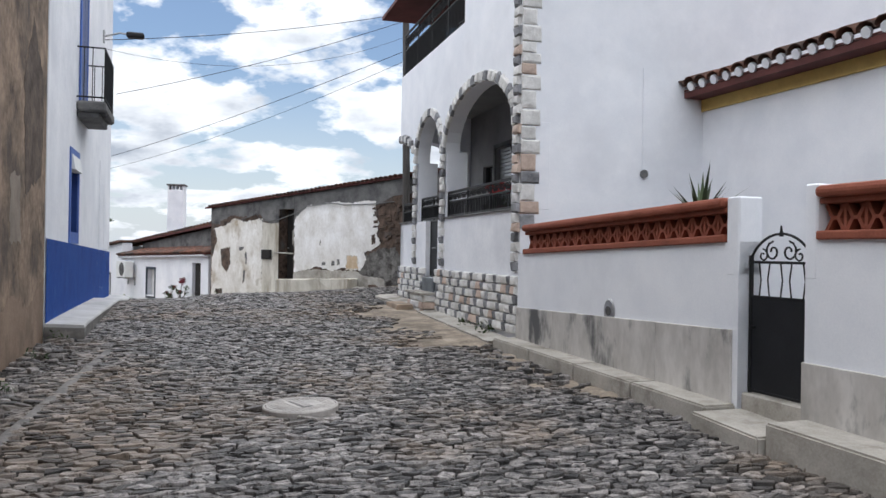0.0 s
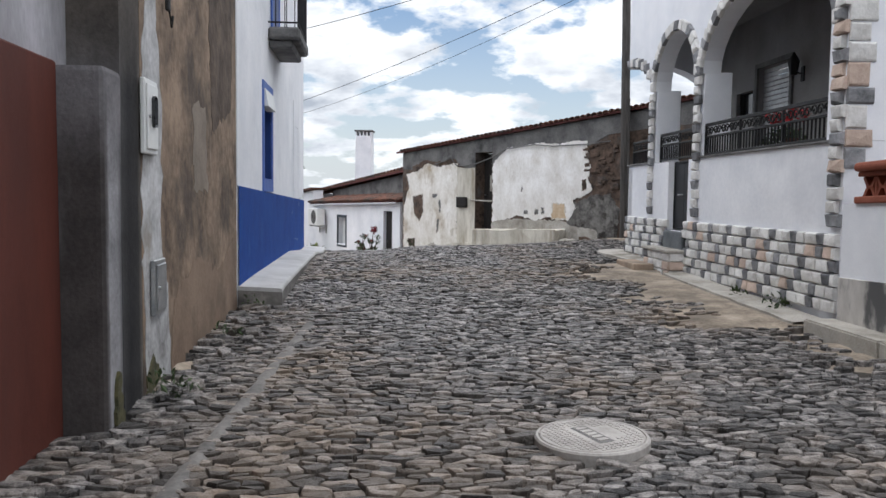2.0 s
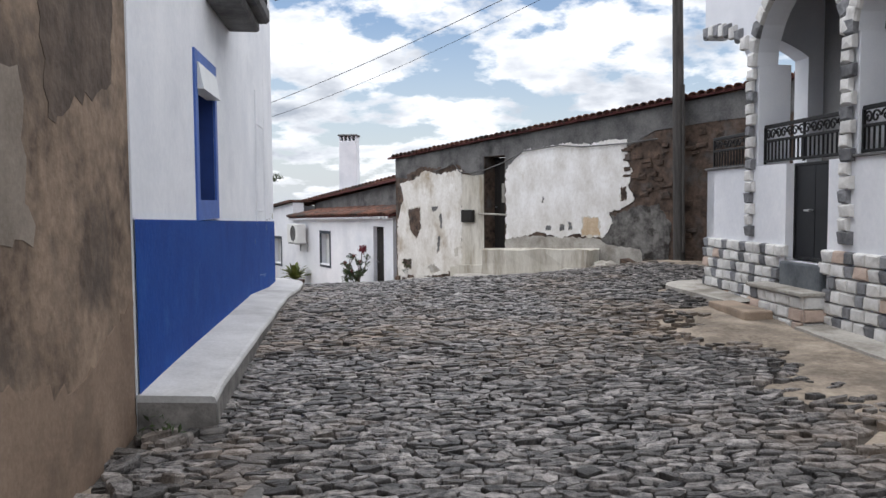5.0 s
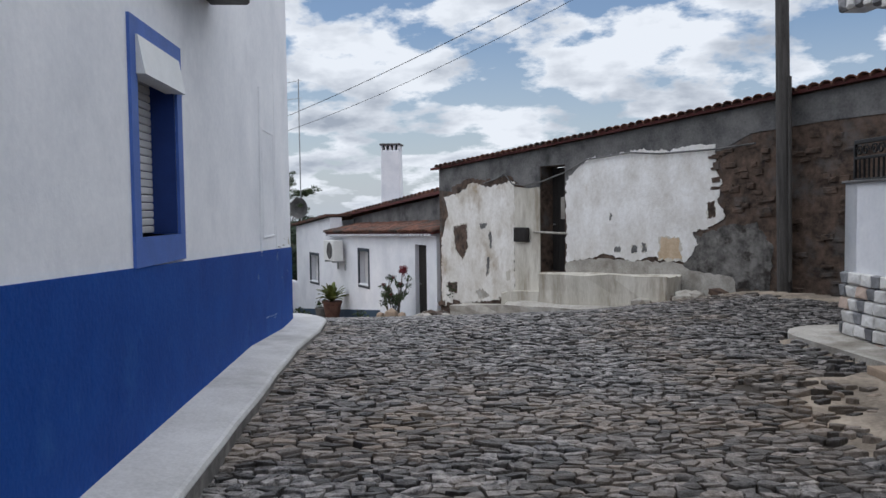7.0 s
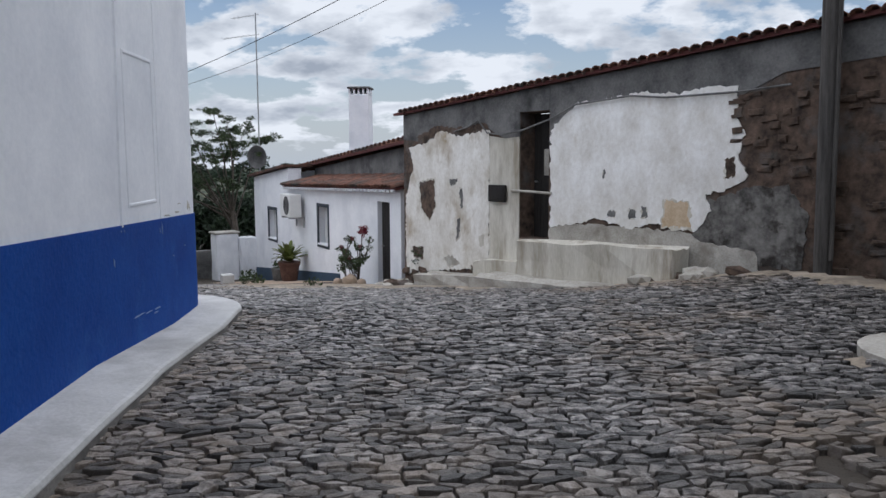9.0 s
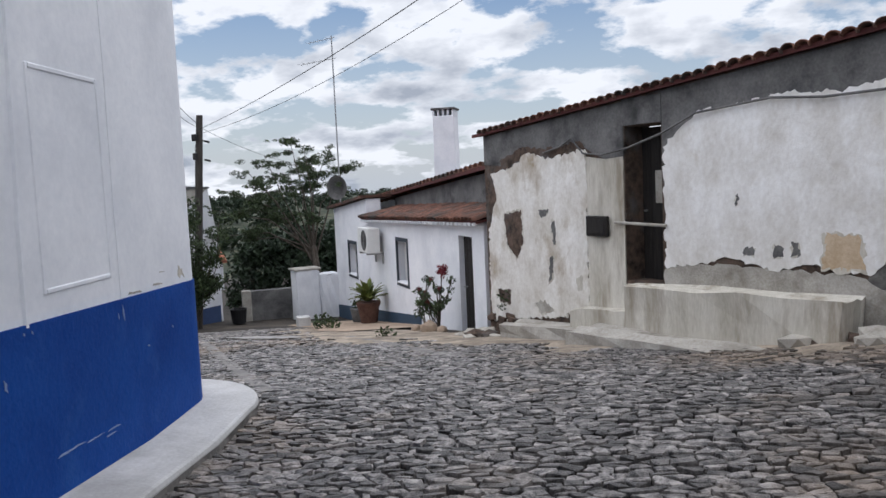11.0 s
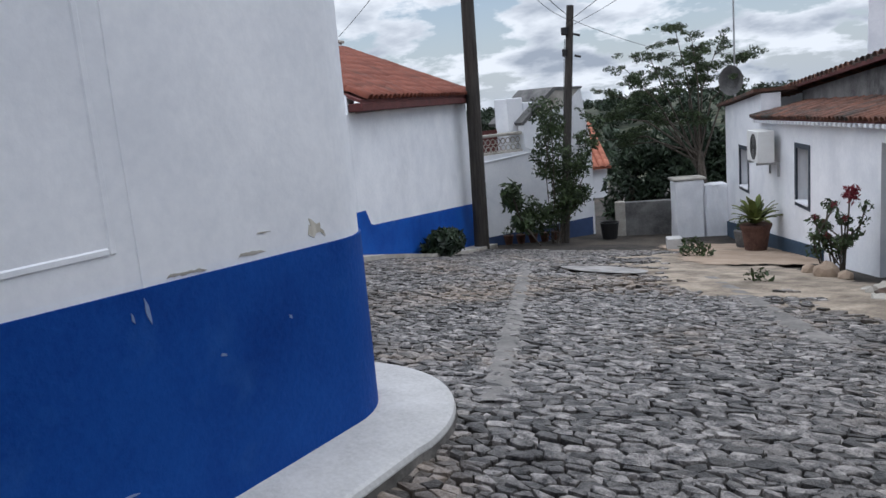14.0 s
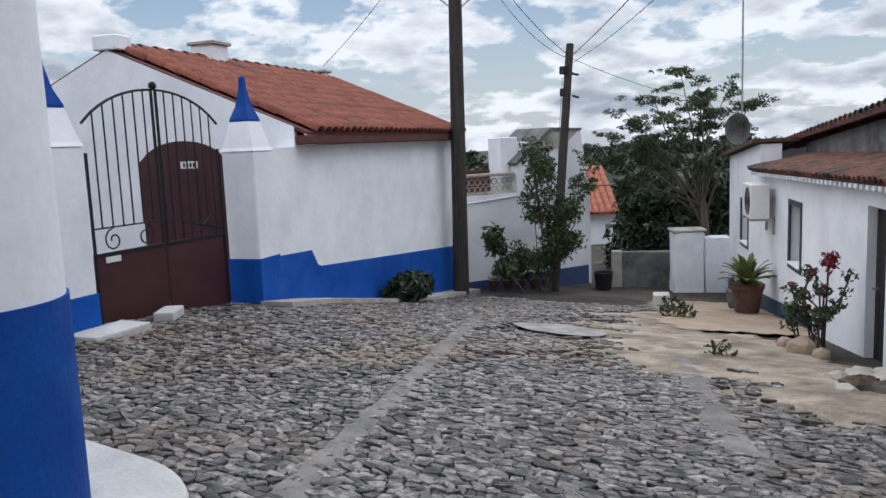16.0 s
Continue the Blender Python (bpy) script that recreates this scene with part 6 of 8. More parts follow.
def air_conditioner():
    t = thing("air_conditioner", WH @ pose(6.35, 0.02, 0.5), "white outdoor air-conditioning unit on wall brackets", "air conditioner")
    bm = bmesh.new(); box(bm, 0, 0.95, 0.1, 0.42, 0, 0.62, 0.02, 2)
    part("casing", bm, PLASTIC, t)
    bm = bmesh.new()
    for k in range(5):
        r = 0.05 + 0.05 * k
        tube(bm, [(0.36 + r * math.cos(a * 0.3491), 0.425, 0.31 + r * math.sin(a * 0.3491)) for a in range(19)], 0.005, 4)
    part("fan_grille", bm, BLACK, t)
    bm = bmesh.new(); rod(bm, (0.36, 0.418, 0.31), (0.36, 0.423, 0.31), 0.26, n=28)
    part("fan_opening", bm, GREY_RENDER, t, "grey fan opening")
    for x in (0.12, 0.8):
        bm = bmesh.new(); box(bm, x, x + 0.04, -0.02, 0.42, -0.05, 0.0, 0.004); box(bm, x, x + 0.04, -0.02, 0.02, -0.3, 0.0, 0.004)
        part("bracket", bm, METAL, t)


air_conditioner()


def mast():
    t = thing("antenna_mast", pose(-15.5, 34.6, 0.8), "tall thin steel aerial mast with a dish", "antenna")
    part("mast", rod(bmesh.new(), (0, 0, 0), (0, 0, 6.15), 0.024), METAL, t)
    for z, n in ((6.1, 0.85), (5.45, 1.2)):
        bm = bmesh.new(); rod(bm, (-n, 0, z - 0.1), (0.12, 0, z), 0.01)
        for i in range(6):
            rod(bm, (-n + i * n / 6, -0.18, z - 0.1 + i * 0.016), (-n + i * n / 6, 0.18, z - 0.1 + i * 0.016), 0.005, n=5)
        part("aerial", bm, METAL, t)
    bm = bmesh.new()
    rings = [(0.02, 0.12), (0.2, 0.085), (0.36, 0.0)]
    loops = [[bm.verts.new((r * math.cos(i * 0.3142), -0.2 + d * -1, 1.35 + r * 1.1 * math.sin(i * 0.3142))) for i in range(20)] for r, d in [(r, -d) for r, d in rings]]
    for a, b in zip(loops, loops[1:]):
        for i in range(20):
            bm.faces.new((a[i], a[(i + 1) % 20], b[(i + 1) % 20], b[i]))
    bm.faces.new(loops[0])
    part("dish", bm, GREY_RENDER, t, "grey satellite dish")


mast()


def pave_patch():
    """Terracotta-coloured cement apron before the cottage."""
    ob = drape("pavement_apron", -15.6, -9.2, 25.2, 31.8, 0.2, PAVE, 0.018,
               lambda x, y: 0.02 < (WH.inverted() @ Vector((x, y, 0))).y < 2.1 + 0.1 * math.sin(x * 3) and 3.0 < (WH.inverted() @ Vector((x, y, 0))).x < 8.8)
    setting(ob, None, "sandy terracotta-coloured cement apron before the cottage", "pavement")


pave_patch()


def pot_plant():
    p = WH @ Vector((6.42, 0.48, 0))
    t = thing("potted_plant", pose(p.x, p.y, ground_z(p.x, p.y) + 0.04), "broad-leaved yellow-green plant in a large clay pot", "plant")
    bm = bmesh.new(); disc_stack(bm, [(0.21, 0), (0.27, 0.38), (0.31, 0.47), (0.31, 0.52), (0.27, 0.52)], 22)
    part("pot", bm, CLAY, t)
    rnd = random.Random(21)
    V, F = [], []
    for i in range(58):
        a, tilt, n = rnd.uniform(0, 6.28), rnd.uniform(0.15, 1.4), rnd.uniform(0.4, 0.7)
        d = Vector((math.cos(a), math.sin(a), 0))
        s = Vector((-d.y, d.x, 0)) * rnd.uniform(0.05, 0.085)
        pts = [Vector((0, 0, 0.52)) + d * n * math.sin(tilt) * f + Vector((0, 0, n * (math.cos(tilt) * f + 0.35 * f - 0.5 * f * f))) for f in (0.05, 0.45, 0.8, 1.0)]
        k = len(V)
        for q, w in zip(pts, (0.35, 1.0, 0.8, 0.05)):
            V += [tuple(q - s * w), tuple(q + Vector((0, 0, -0.015))), tuple(q + s * w)]
        for j in range(3):
            b = k + 3 * j
            F += [(b, b + 1, b + 4, b + 3), (b + 1, b + 2, b + 5, b + 4)]
    shell("leaves", V, F, LEAF_Y, t)
    p = WH @ Vector((7.4, 0.5, 0))
    t = thing("flower_pot", pose(p.x, p.y, ground_z(p.x, p.y) + 0.04), "small grey clay pot with a low plant", "plant")
    bm = bmesh.new(); disc_stack(bm, [(0.16, 0), (0.22, 0.34), (0.2, 0.34)], 18)
    part("pot", bm, GREY_RENDER, t)
    foliage("leaves", [((0, 0, 0.45), 0.22)], LEAF, t, size=0.07, density=90)


pot_plant()


def bush(name, p, stems, blobs, leaf, label, size, density, flowers=None, seed=1, squash=0.8, lift=0.0):
    t = thing(name, pose(p[0], p[1], ground_z(p[0], p[1]) + lift), label, "plant")
    bm = bmesh.new()
    for s in stems:
        tube(bm, s, 0.012, 5)
    if stems:
        part("stem", bm, BARK, t)
    foliage("leaves", blobs, leaf, t, size=size, density=density, seed=seed, squash=squash)
    if flowers:
        for i, (c, r) in enumerate(flowers):
            V, F = scatter(c, r, 46, r * 0.45, seed + 50 + i)
            shell("flower", V, F, PETAL, t, "crimson blossom")
    return t


def roses():
    rnd = random.Random(31)
    p = WH @ Vector((1.35, 0.55, 0))
    stems, blobs, fl = [], [], []
    for i in range(11):
        a = rnd.uniform(0, 6.28)
        q = Vector((0.15 * math.cos(a), 0.15 * math.sin(a), 0))
        e = Vector((rnd.uniform(-0.34, 0.4), rnd.uniform(-0.3, 0.3), rnd.uniform(0.35, 0.95)))
        m = (q + e) / 2 + Vector((rnd.uniform(-0.12, 0.12), rnd.uniform(-0.12, 0.12), 0.1))
        stems.append([q, m, e])
        blobs += [(tuple(m), 0.13), (tuple(e), 0.1)]
        if i < 5:
            fl.append((tuple(e + Vector((0, 0, 0.04))), 0.045))
    fl += [((0.3, -0.28, 1.2), 0.085), ((0.36, -0.34, 1.13), 0.08), ((0.24, -0.22, 1.15), 0.07), ((0.38, -0.3, 1.22), 0.06)]
    stems.append([Vector((0.1, 0, 0)), Vector((0.22, -0.15, 0.7)), Vector((0.3, -0.28, 1.17))])
    bush("rose_bush", (p.x, p.y), stems, blobs, LEAF, "leggy rose bush with crimson flowers by the cottage door", 0.042, 230, fl, 33)
    for i, (x, y, s) in enumerate(((1.1, 0.75, 0.16), (1.65, 0.8, 0.11), (0.8, 0.6, 0.1))):
        w = WH @ Vector((x, y, 0))
        t = thing("loose_stone", pose(w.x, w.y, ground_z(w.x, w.y) - 0.03, 0, 0, 40 * i), "sandy brown boulder at the foot of the roses", "stone", "loose stones")
        bm = bmesh.new(); bmesh.ops.create_icosphere(bm, subdivisions=2, radius=s)
        for v in bm.verts:
            v.co = Vector((v.co.x * 1.1, v.co.y, v.co.z * 0.9 + s * 0.6)) * rnd.uniform(0.93, 1.07)
        part("stone", bm, PAVE, t)


roses()


# ---- gatehouse ----
GH = along((-18.9, 28.0), (-13.99, 20.77))
GB = along((-14.7, 21.82), (-15.527, 21.258))
GT = along((-14.35, 20.5), (-13.35, 18.65))


def gatehouse():
    bm = bmesh.new(); box(bm, 0, 8.6, -0.3, 0, -2.3, 2.22)
    for v in bm.verts:
        if v.co.x > 8 and v.co.z > 0:
            v.co.z = 2.12
    setting(part("wall_gatehouse", bm, WHITE), GH, "white lime-washed gatehouse wall", "wall")
    bm = bmesh.new()
    prism(bm, [(0, -2.3), (8.61, -2.3), (8.61, 0.62), (7.18, 0.55), (7.0, 0.3), (6.9, 0.26), (0.0, -0.35)], 0.0, 0.014)
    setting(part("dado_gatehouse", bm, BLUE_GATE), GH, "bright blue painted dado with a stepped head", "dado")
    # gable towards the gate, with an arched door
    bm = bmesh.new()
    prism(bm, [(0, -0.6), (0.0, 2.43), (3.27, 3.785), (6.54, 2.43), (6.54, -0.6)], -0.3, 0.0)
    setting(part("wall_gatehouse_gable", bm, WHITE), GB, "white gable wall of the gatehouse", "wall")
    bm = bmesh.new(); box(bm, 3.05, 3.5, -0.35, 0.05, 3.78, 4.02, 0.02)
    setting(part("gable_block", bm, WHITE), GB, "white block on the gable's peak", "trim")
    bm = bmesh.new(); box(bm, 0, 0.3, -6.8, -0.3, -2.3, 2.2)
    setting(part("wall_gatehouse_far", bm, WHITE), GH, "white far gable wall of the gatehouse", "wall")
    d = tagged(thing("door_gatehouse", GB, "dark maroon arched plank door with a number plate", "door"), kind="structure")
    n = 9
    for i in range(n):
        a, b = lp(1.18, 2.81, i / n) + 0.004, lp(1.18, 2.81, (i + 1) / n) - 0.004
        bm = bmesh.new(); prism(bm, [(a, -0.4), (b, -0.4), (b, arch_z(b, 1.1, 2.89, 1.75, 2.3)), (a, arch_z(a, 1.1, 2.89, 1.75, 2.3))], 0.004, 0.03)
        part("plank", bm, MAROON, d)
    bm = bmesh.new(); box(bm, 1.7, 2.02, 0.031, 0.04, 1.87, 1.98, 0.004)
    pl = part("number_plate", bm, PLASTIC, d, "white plate with dark bars")
    bm = bmesh.new()
    for i in range(4):
        box(bm, 1.75 + i * 0.06, 1.785 + i * 0.06, 0.041, 0.044, 1.89, 1.96)
    part("bars", bm, BLACK, pl)
    r = tagged(thing("roof_gatehouse", GH, "red clay-tile gable roof with a row of ridge tiles", "roof"), kind="structure")
    bm = bmesh.new(); prism(bm, [(-0.15, 0), (7.466, 0), (7.466, 0.05), (-0.15, 0.05)], 0.0, 1.0)
    for v in bm.verts:
        f = v.co.y
        v.co = (v.co.x, lp(0.22, -3.27, f), lp(2.3, 3.76, f) + v.co.z)
    part("deck", bm, TILE_DK, r)
    bm = bmesh.new(); prism(bm, [(-0.15, 0), (7.466, 0), (7.466, 0.05), (-0.15, 0.05)], 0.0, 1.0)
    for v in bm.verts:
        f = v.co.y
        v.co = (v.co.x, lp(-6.8, -3.27, f), lp(2.3, 3.76, f) + v.co.z)
    part("deck", bm, TILE_DK, r)
    bm = bmesh.new(); box(bm, -0.15, 7.46, 0.004, 0.25, 2.16, 2.3, 0.02)
    part("eave_board", bm, TILE_DK, r, "dark red painted eave")
    tiled(r, -0.12, 7.48, (0.29, 2.33), (-3.25, 3.82), 0.225, 0.36, TILE_NEW, 300, 5)
    me = tile_mesh("ridge_tile", 0.26, 0.42, TILE_NEW)
    for i in range(19):
        piece("ridge_tile", me, r, pose(-0.1 + i * 0.4, -3.27, 3.825, 7, 0, 270))
    # roof chimneys
    for x, y, w, h, zb in ((4.7, -3.27, 0.25, 0.32, 3.8), (0.25, -3.2, 0.13, 0.12, 3.8)):
        t = thing("chimney", GH @ pose(x, y, zb), "low white square chimney on the tiled roof", "chimney", "gatehouse chimneys")
        bm = bmesh.new(); box(bm, -w, w, -w, w, -0.3, h, 0.02); part("chimney_shaft", bm, WHITE, t)
        bm = bmesh.new(); box(bm, -w - 0.05, w + 0.05, -w - 0.05, w + 0.05, h, h + 0.07, 0.015); part("cap", bm, CEMENT, t)
    bm = bmesh.new(); box(bm, -0.2, 8.7, 0.014, 0.5, 0, 1)
    for v in bm.verts:
        w = GH @ Vector((v.co.x, 0.4, 0))
        v.co.z = ground_z(w.x, w.y) + (0.09 if v.co.z > 0.5 else -0.4)
    bmesh.ops.subdivide_edges(bm, edges=[e for e in bm.edges if abs(e.verts[0].co.x - e.verts[1].co.x) > 3], cuts=8)
    for v in bm.verts:
        w = GH @ Vector((v.co.x, 0.4, 0))
        v.co.z = ground_z(w.x, w.y) + (0.07 if v.co.z > ground_z(w.x, w.y) - 0.15 else -0.4)
    setting(part("kerb_gatehouse", bm, KERB), GH, "pale stone kerb along the gatehouse", "kerb")


gatehouse()


def gate_pillar(m, h, label):
    t = tagged(thing("gate_pillar", m, label, "pillar", "gate pillars"), kind="structure")
    bm = bmesh.new(); box(bm, -0.25, 0.25, -0.5, 0, -0.8, h, 0.02)
    part("shaft", bm, WHITE, t)
    bm = bmesh.new(); box(bm, -0.26, 0.26, -0.51, 0.012, -0.8, 0.63, 0.006)
    part("dado", bm, BLUE_GATE, t, "blue painted foot")
    bm = bmesh.new(); disc_stack(bm, [(0.37, h), (0.33, h + 0.05), (0.2, h + 0.42)], 4)
    bmesh.ops.rotate(bm, verts=bm.verts[:], cent=(0, 0, 0), matrix=Matrix.Rotation(radians(45), 3, "Z"))
    bmesh.ops.translate(bm, verts=bm.verts[:], vec=(0, -0.25, 0))
    part("shoulder", bm, WHITE, t)
    bm = bmesh.new(); disc_stack(bm, [(0.21, h + 0.4), (0.21, h + 0.43), (0.12, h + 0.6), (0.055, h + 0.85), (0.045, h + 1.0), (0.015, h + 1.02)], 4)
    bmesh.ops.rotate(bm, verts=bm.verts[:], cent=(0, 0, 0), matrix=Matrix.Rotation(radians(45), 3, "Z"))
    bmesh.ops.translate(bm, verts=bm.verts[:], vec=(0, -0.25, 0))
    part("spire", bm, BLUE, t, "blue painted spire")


gate_pillar(GH @ pose(8.38, 0.012, 0), 2.1, "white gate pillar with a blue foot and blue spire")
gate_pillar(GT @ pose(2.68, 0.3, 0.02), 2.2, "white gate pillar with a blue foot and blue spire")
bm = bmesh.new(); box(bm, 2.72, 7.0, -0.3, 0.12, -0.6, 1.8)
setting(part("wall_yard_left", bm, WHITE), GT, "white yard wall beside the gate", "wall")
bm = bmesh.new(); box(bm, 2.15, 2.9, 0.3, 0.75, -0.3, 0.3, 0.03, 2)
setting(part("kerb_block", bm, SLAB), GT, "white painted kerb block at the pillar's foot", "kerb")


def yard_gate():
    t = thing("yard_gate", GT, "maroon sheet-metal double gate with an arched iron grille", "gate")
    for i, (a, b) in enumerate(((-0.02, 1.06), (1.09, 2.17))):
        bm = bmesh.new(); box(bm, a, b, -0.02, 0.0, lp(0.03, 0.12, i), 1.0, 0.004)
        leaf = part("leaf", bm, MAROON, t, "maroon steel sheet")
        bm = bmesh.new()
        for x in (a + 0.02, b - 0.02):
            box(bm, x - 0.014, x + 0.014, -0.016, 0.016, 0.99 if abs(x - 1.07) < 0.1 else 0.05, arch_z(x, -0.25, 2.4, 1.95, 2.88) if abs(x - 1.07) < 0.1 else 2.15, 0.004)
        box(bm, a, b, -0.015, 0.015, 0.98, 1.02, 0.004)
        part("frame", bm, IRON, leaf)
        for k in range(1, 7):
            x = lp(a, b, k / 7)
            bm = bmesh.new(); rod(bm, (x, 0, 1.3 if i else 1.02), (x, 0, arch_z(x, -0.25, 2.4, 1.95, 2.88)), 0.01, n=6)
            part("bar", bm, IRON, leaf)
        bm = bmesh.new(); tube(bm, [(lp(a, b, k / 8), 0, arch_z(lp(a, b, k / 8), -0.25, 2.4, 1.95, 2.88)) for k in range(9)], 0.016, 6)
        part("arch_bar", bm, IRON, leaf)
        bm = bmesh.new()
        if i:
            tube(bm, [(a, 0, 1.3), (b, 0, 1.3)], 0.01)
            scroll(bm, a + 0.3, 1.15, 0.14, 8, 1.57, 0.01); scroll(bm, b - 0.3, 1.15, 0.14, 8, 1.57, 0.01, -1)
        else:
            tube(bm, [(a + 0.1, 0.02, 1.08), (b - 0.2, 0.02, 1.28)], 0.012); tube(bm, [(a + 0.25, 0.02, 1.3), (a + 0.55, 0.02, 1.08)], 0.012)
        part("scroll", bm, IRON, leaf)
    bm = bmesh.new(); box(bm, 1.8, 2.02, 0.003, 0.012, 0.9, 0.97, 0.003)
    part("label_plate", bm, PLASTIC, t, "small white label plate")
    bm = bmesh.new(); bmesh.ops.create_icosphere(bm, subdivisions=2, radius=0.05, matrix=Matrix.Translation((1.075, 0, 2.93)))
    part("finial", bm, IRON, t)


yard_gate()
w = Vector((-13.3, 19.35))
t = thing("white_block", pose(w.x, w.y, ground_z(w.x, w.y) - 0.01, 0, 0, -35), "loose white stone block before the gate", "block")
part("block", box(bmesh.new(), -0.22, 0.22, -0.12, 0.12, 0, 0.12, 0.025, 2), SLAB, t)

# ---- poles, lamps and wires ----
P1B, P1T = (-18.15, 27.5, -1.5), (-17.95, 27.55, 8.2)
p = utility_pole(P1B, P1T, 0.19, 0.13, POLE, "dark tarred wooden utility pole with two lamps")
for side in (1, -1):
    bm = bmesh.new()
    q = Vector((0.16, 0.03, 5.65))
    d = Vector((0.55, 0.83, 0)) * side
    tube(bm, [q, q + d * 0.12 + Vector((0, 0, 0.9)), q + d * 0.5 + Vector((0, 0, 1.2)), q + d * 0.95 + Vector((0, 0, 1.25))], 0.022)
    arm = part("lamp_arm", bm, METAL, p)
    bm = bmesh.new(); box(bm, -0.25, 0.25, -0.1, 0.1, -0.05, 0.06, 0.04, 2)
    bmesh.ops.rotate(bm, verts=bm.verts[:], cent=(0, 0, 0), matrix=Matrix.Rotation(math.atan2(d.y, d.x), 3, "Z"))
    bmesh.ops.translate(bm, verts=bm.verts[:], vec=q + d * 1.15 + Vector((0, 0, 1.25)))
    part("lamp_head", bm, METAL, arm, "grey street lamp head")
P2B, P2T = (-18.2, 30.5, -1.85), (-18.3, 31.4, 4.45)
p = utility_pole(P2B, P2T, 0.13, 0.095, POLE, "dark leaning wooden utility pole")
for z in (5.55, 5.0):
    bm = bmesh.new(); box(bm, -0.22, -0.05, 0.6, 0.85, z, z + 0.2, 0.02)
    part("cable_clamp", bm, BLACK, p)
    bm = bmesh.new(); rod(bm, (0.1, 0.75, z), (0.26, 0.8, z - 0.05), 0.03)
    part("insulator", bm, BLACK, p)


def wire(a, b, sag, label="thin black overhead wire", r=0.007):
    a, b = Vector(a), Vector(b)
    t = thing("overhead_wire", Matrix.Translation(a), label, "wire", "overhead wires")
    pts = [lp(a, b, i / 16) - a - Vector((0, 0, sag * 4 * (i / 16) * (1 - i / 16))) for i in range(17)]
    part("wire", tube(bmesh.new(), pts, r, 4), BLACK, t)


RP = (-1.1, 19.15)
wire((-18.3, 31.2, 4.0), (*RP, 6.55), 0.35, r=0.01)
wire((-18.3, 31.25, 3.9), (*RP, 6.3), 0.6)
wire((-6.6, 15.0, 5.65), (*RP, 7.5), 0.12)
wire((-6.62, 15.1, 5.5), (*RP, 6.9), 0.5, r=0.004)
wire((-7.25, 17.05, 5.0), (*RP, 7.3), 0.12)
wire((-17.97, 27.55, 7.0), (-18.3, 31.3, 4.2), 0.3, r=0.009)
wire((-17.97, 27.55, 6.8), (-18.3, 31.3, 4.1), 0.5)
wire((-17.97, 27.55, 7.4), (-20.6, 25.6, 4.0), 0.2)
wire((-18.35, 31.5, 4.1), (-24.0, 50.0, 3.5), 0.5)
wire((-18.2, 31.0, 3.6), (-18.3, 30.7, -0.8), -0.25, "loose black cable down the pole")

# ---- yard house beyond the gatehouse ----
YW = along((-19.0, 32.8), (-19.4, 28.8))


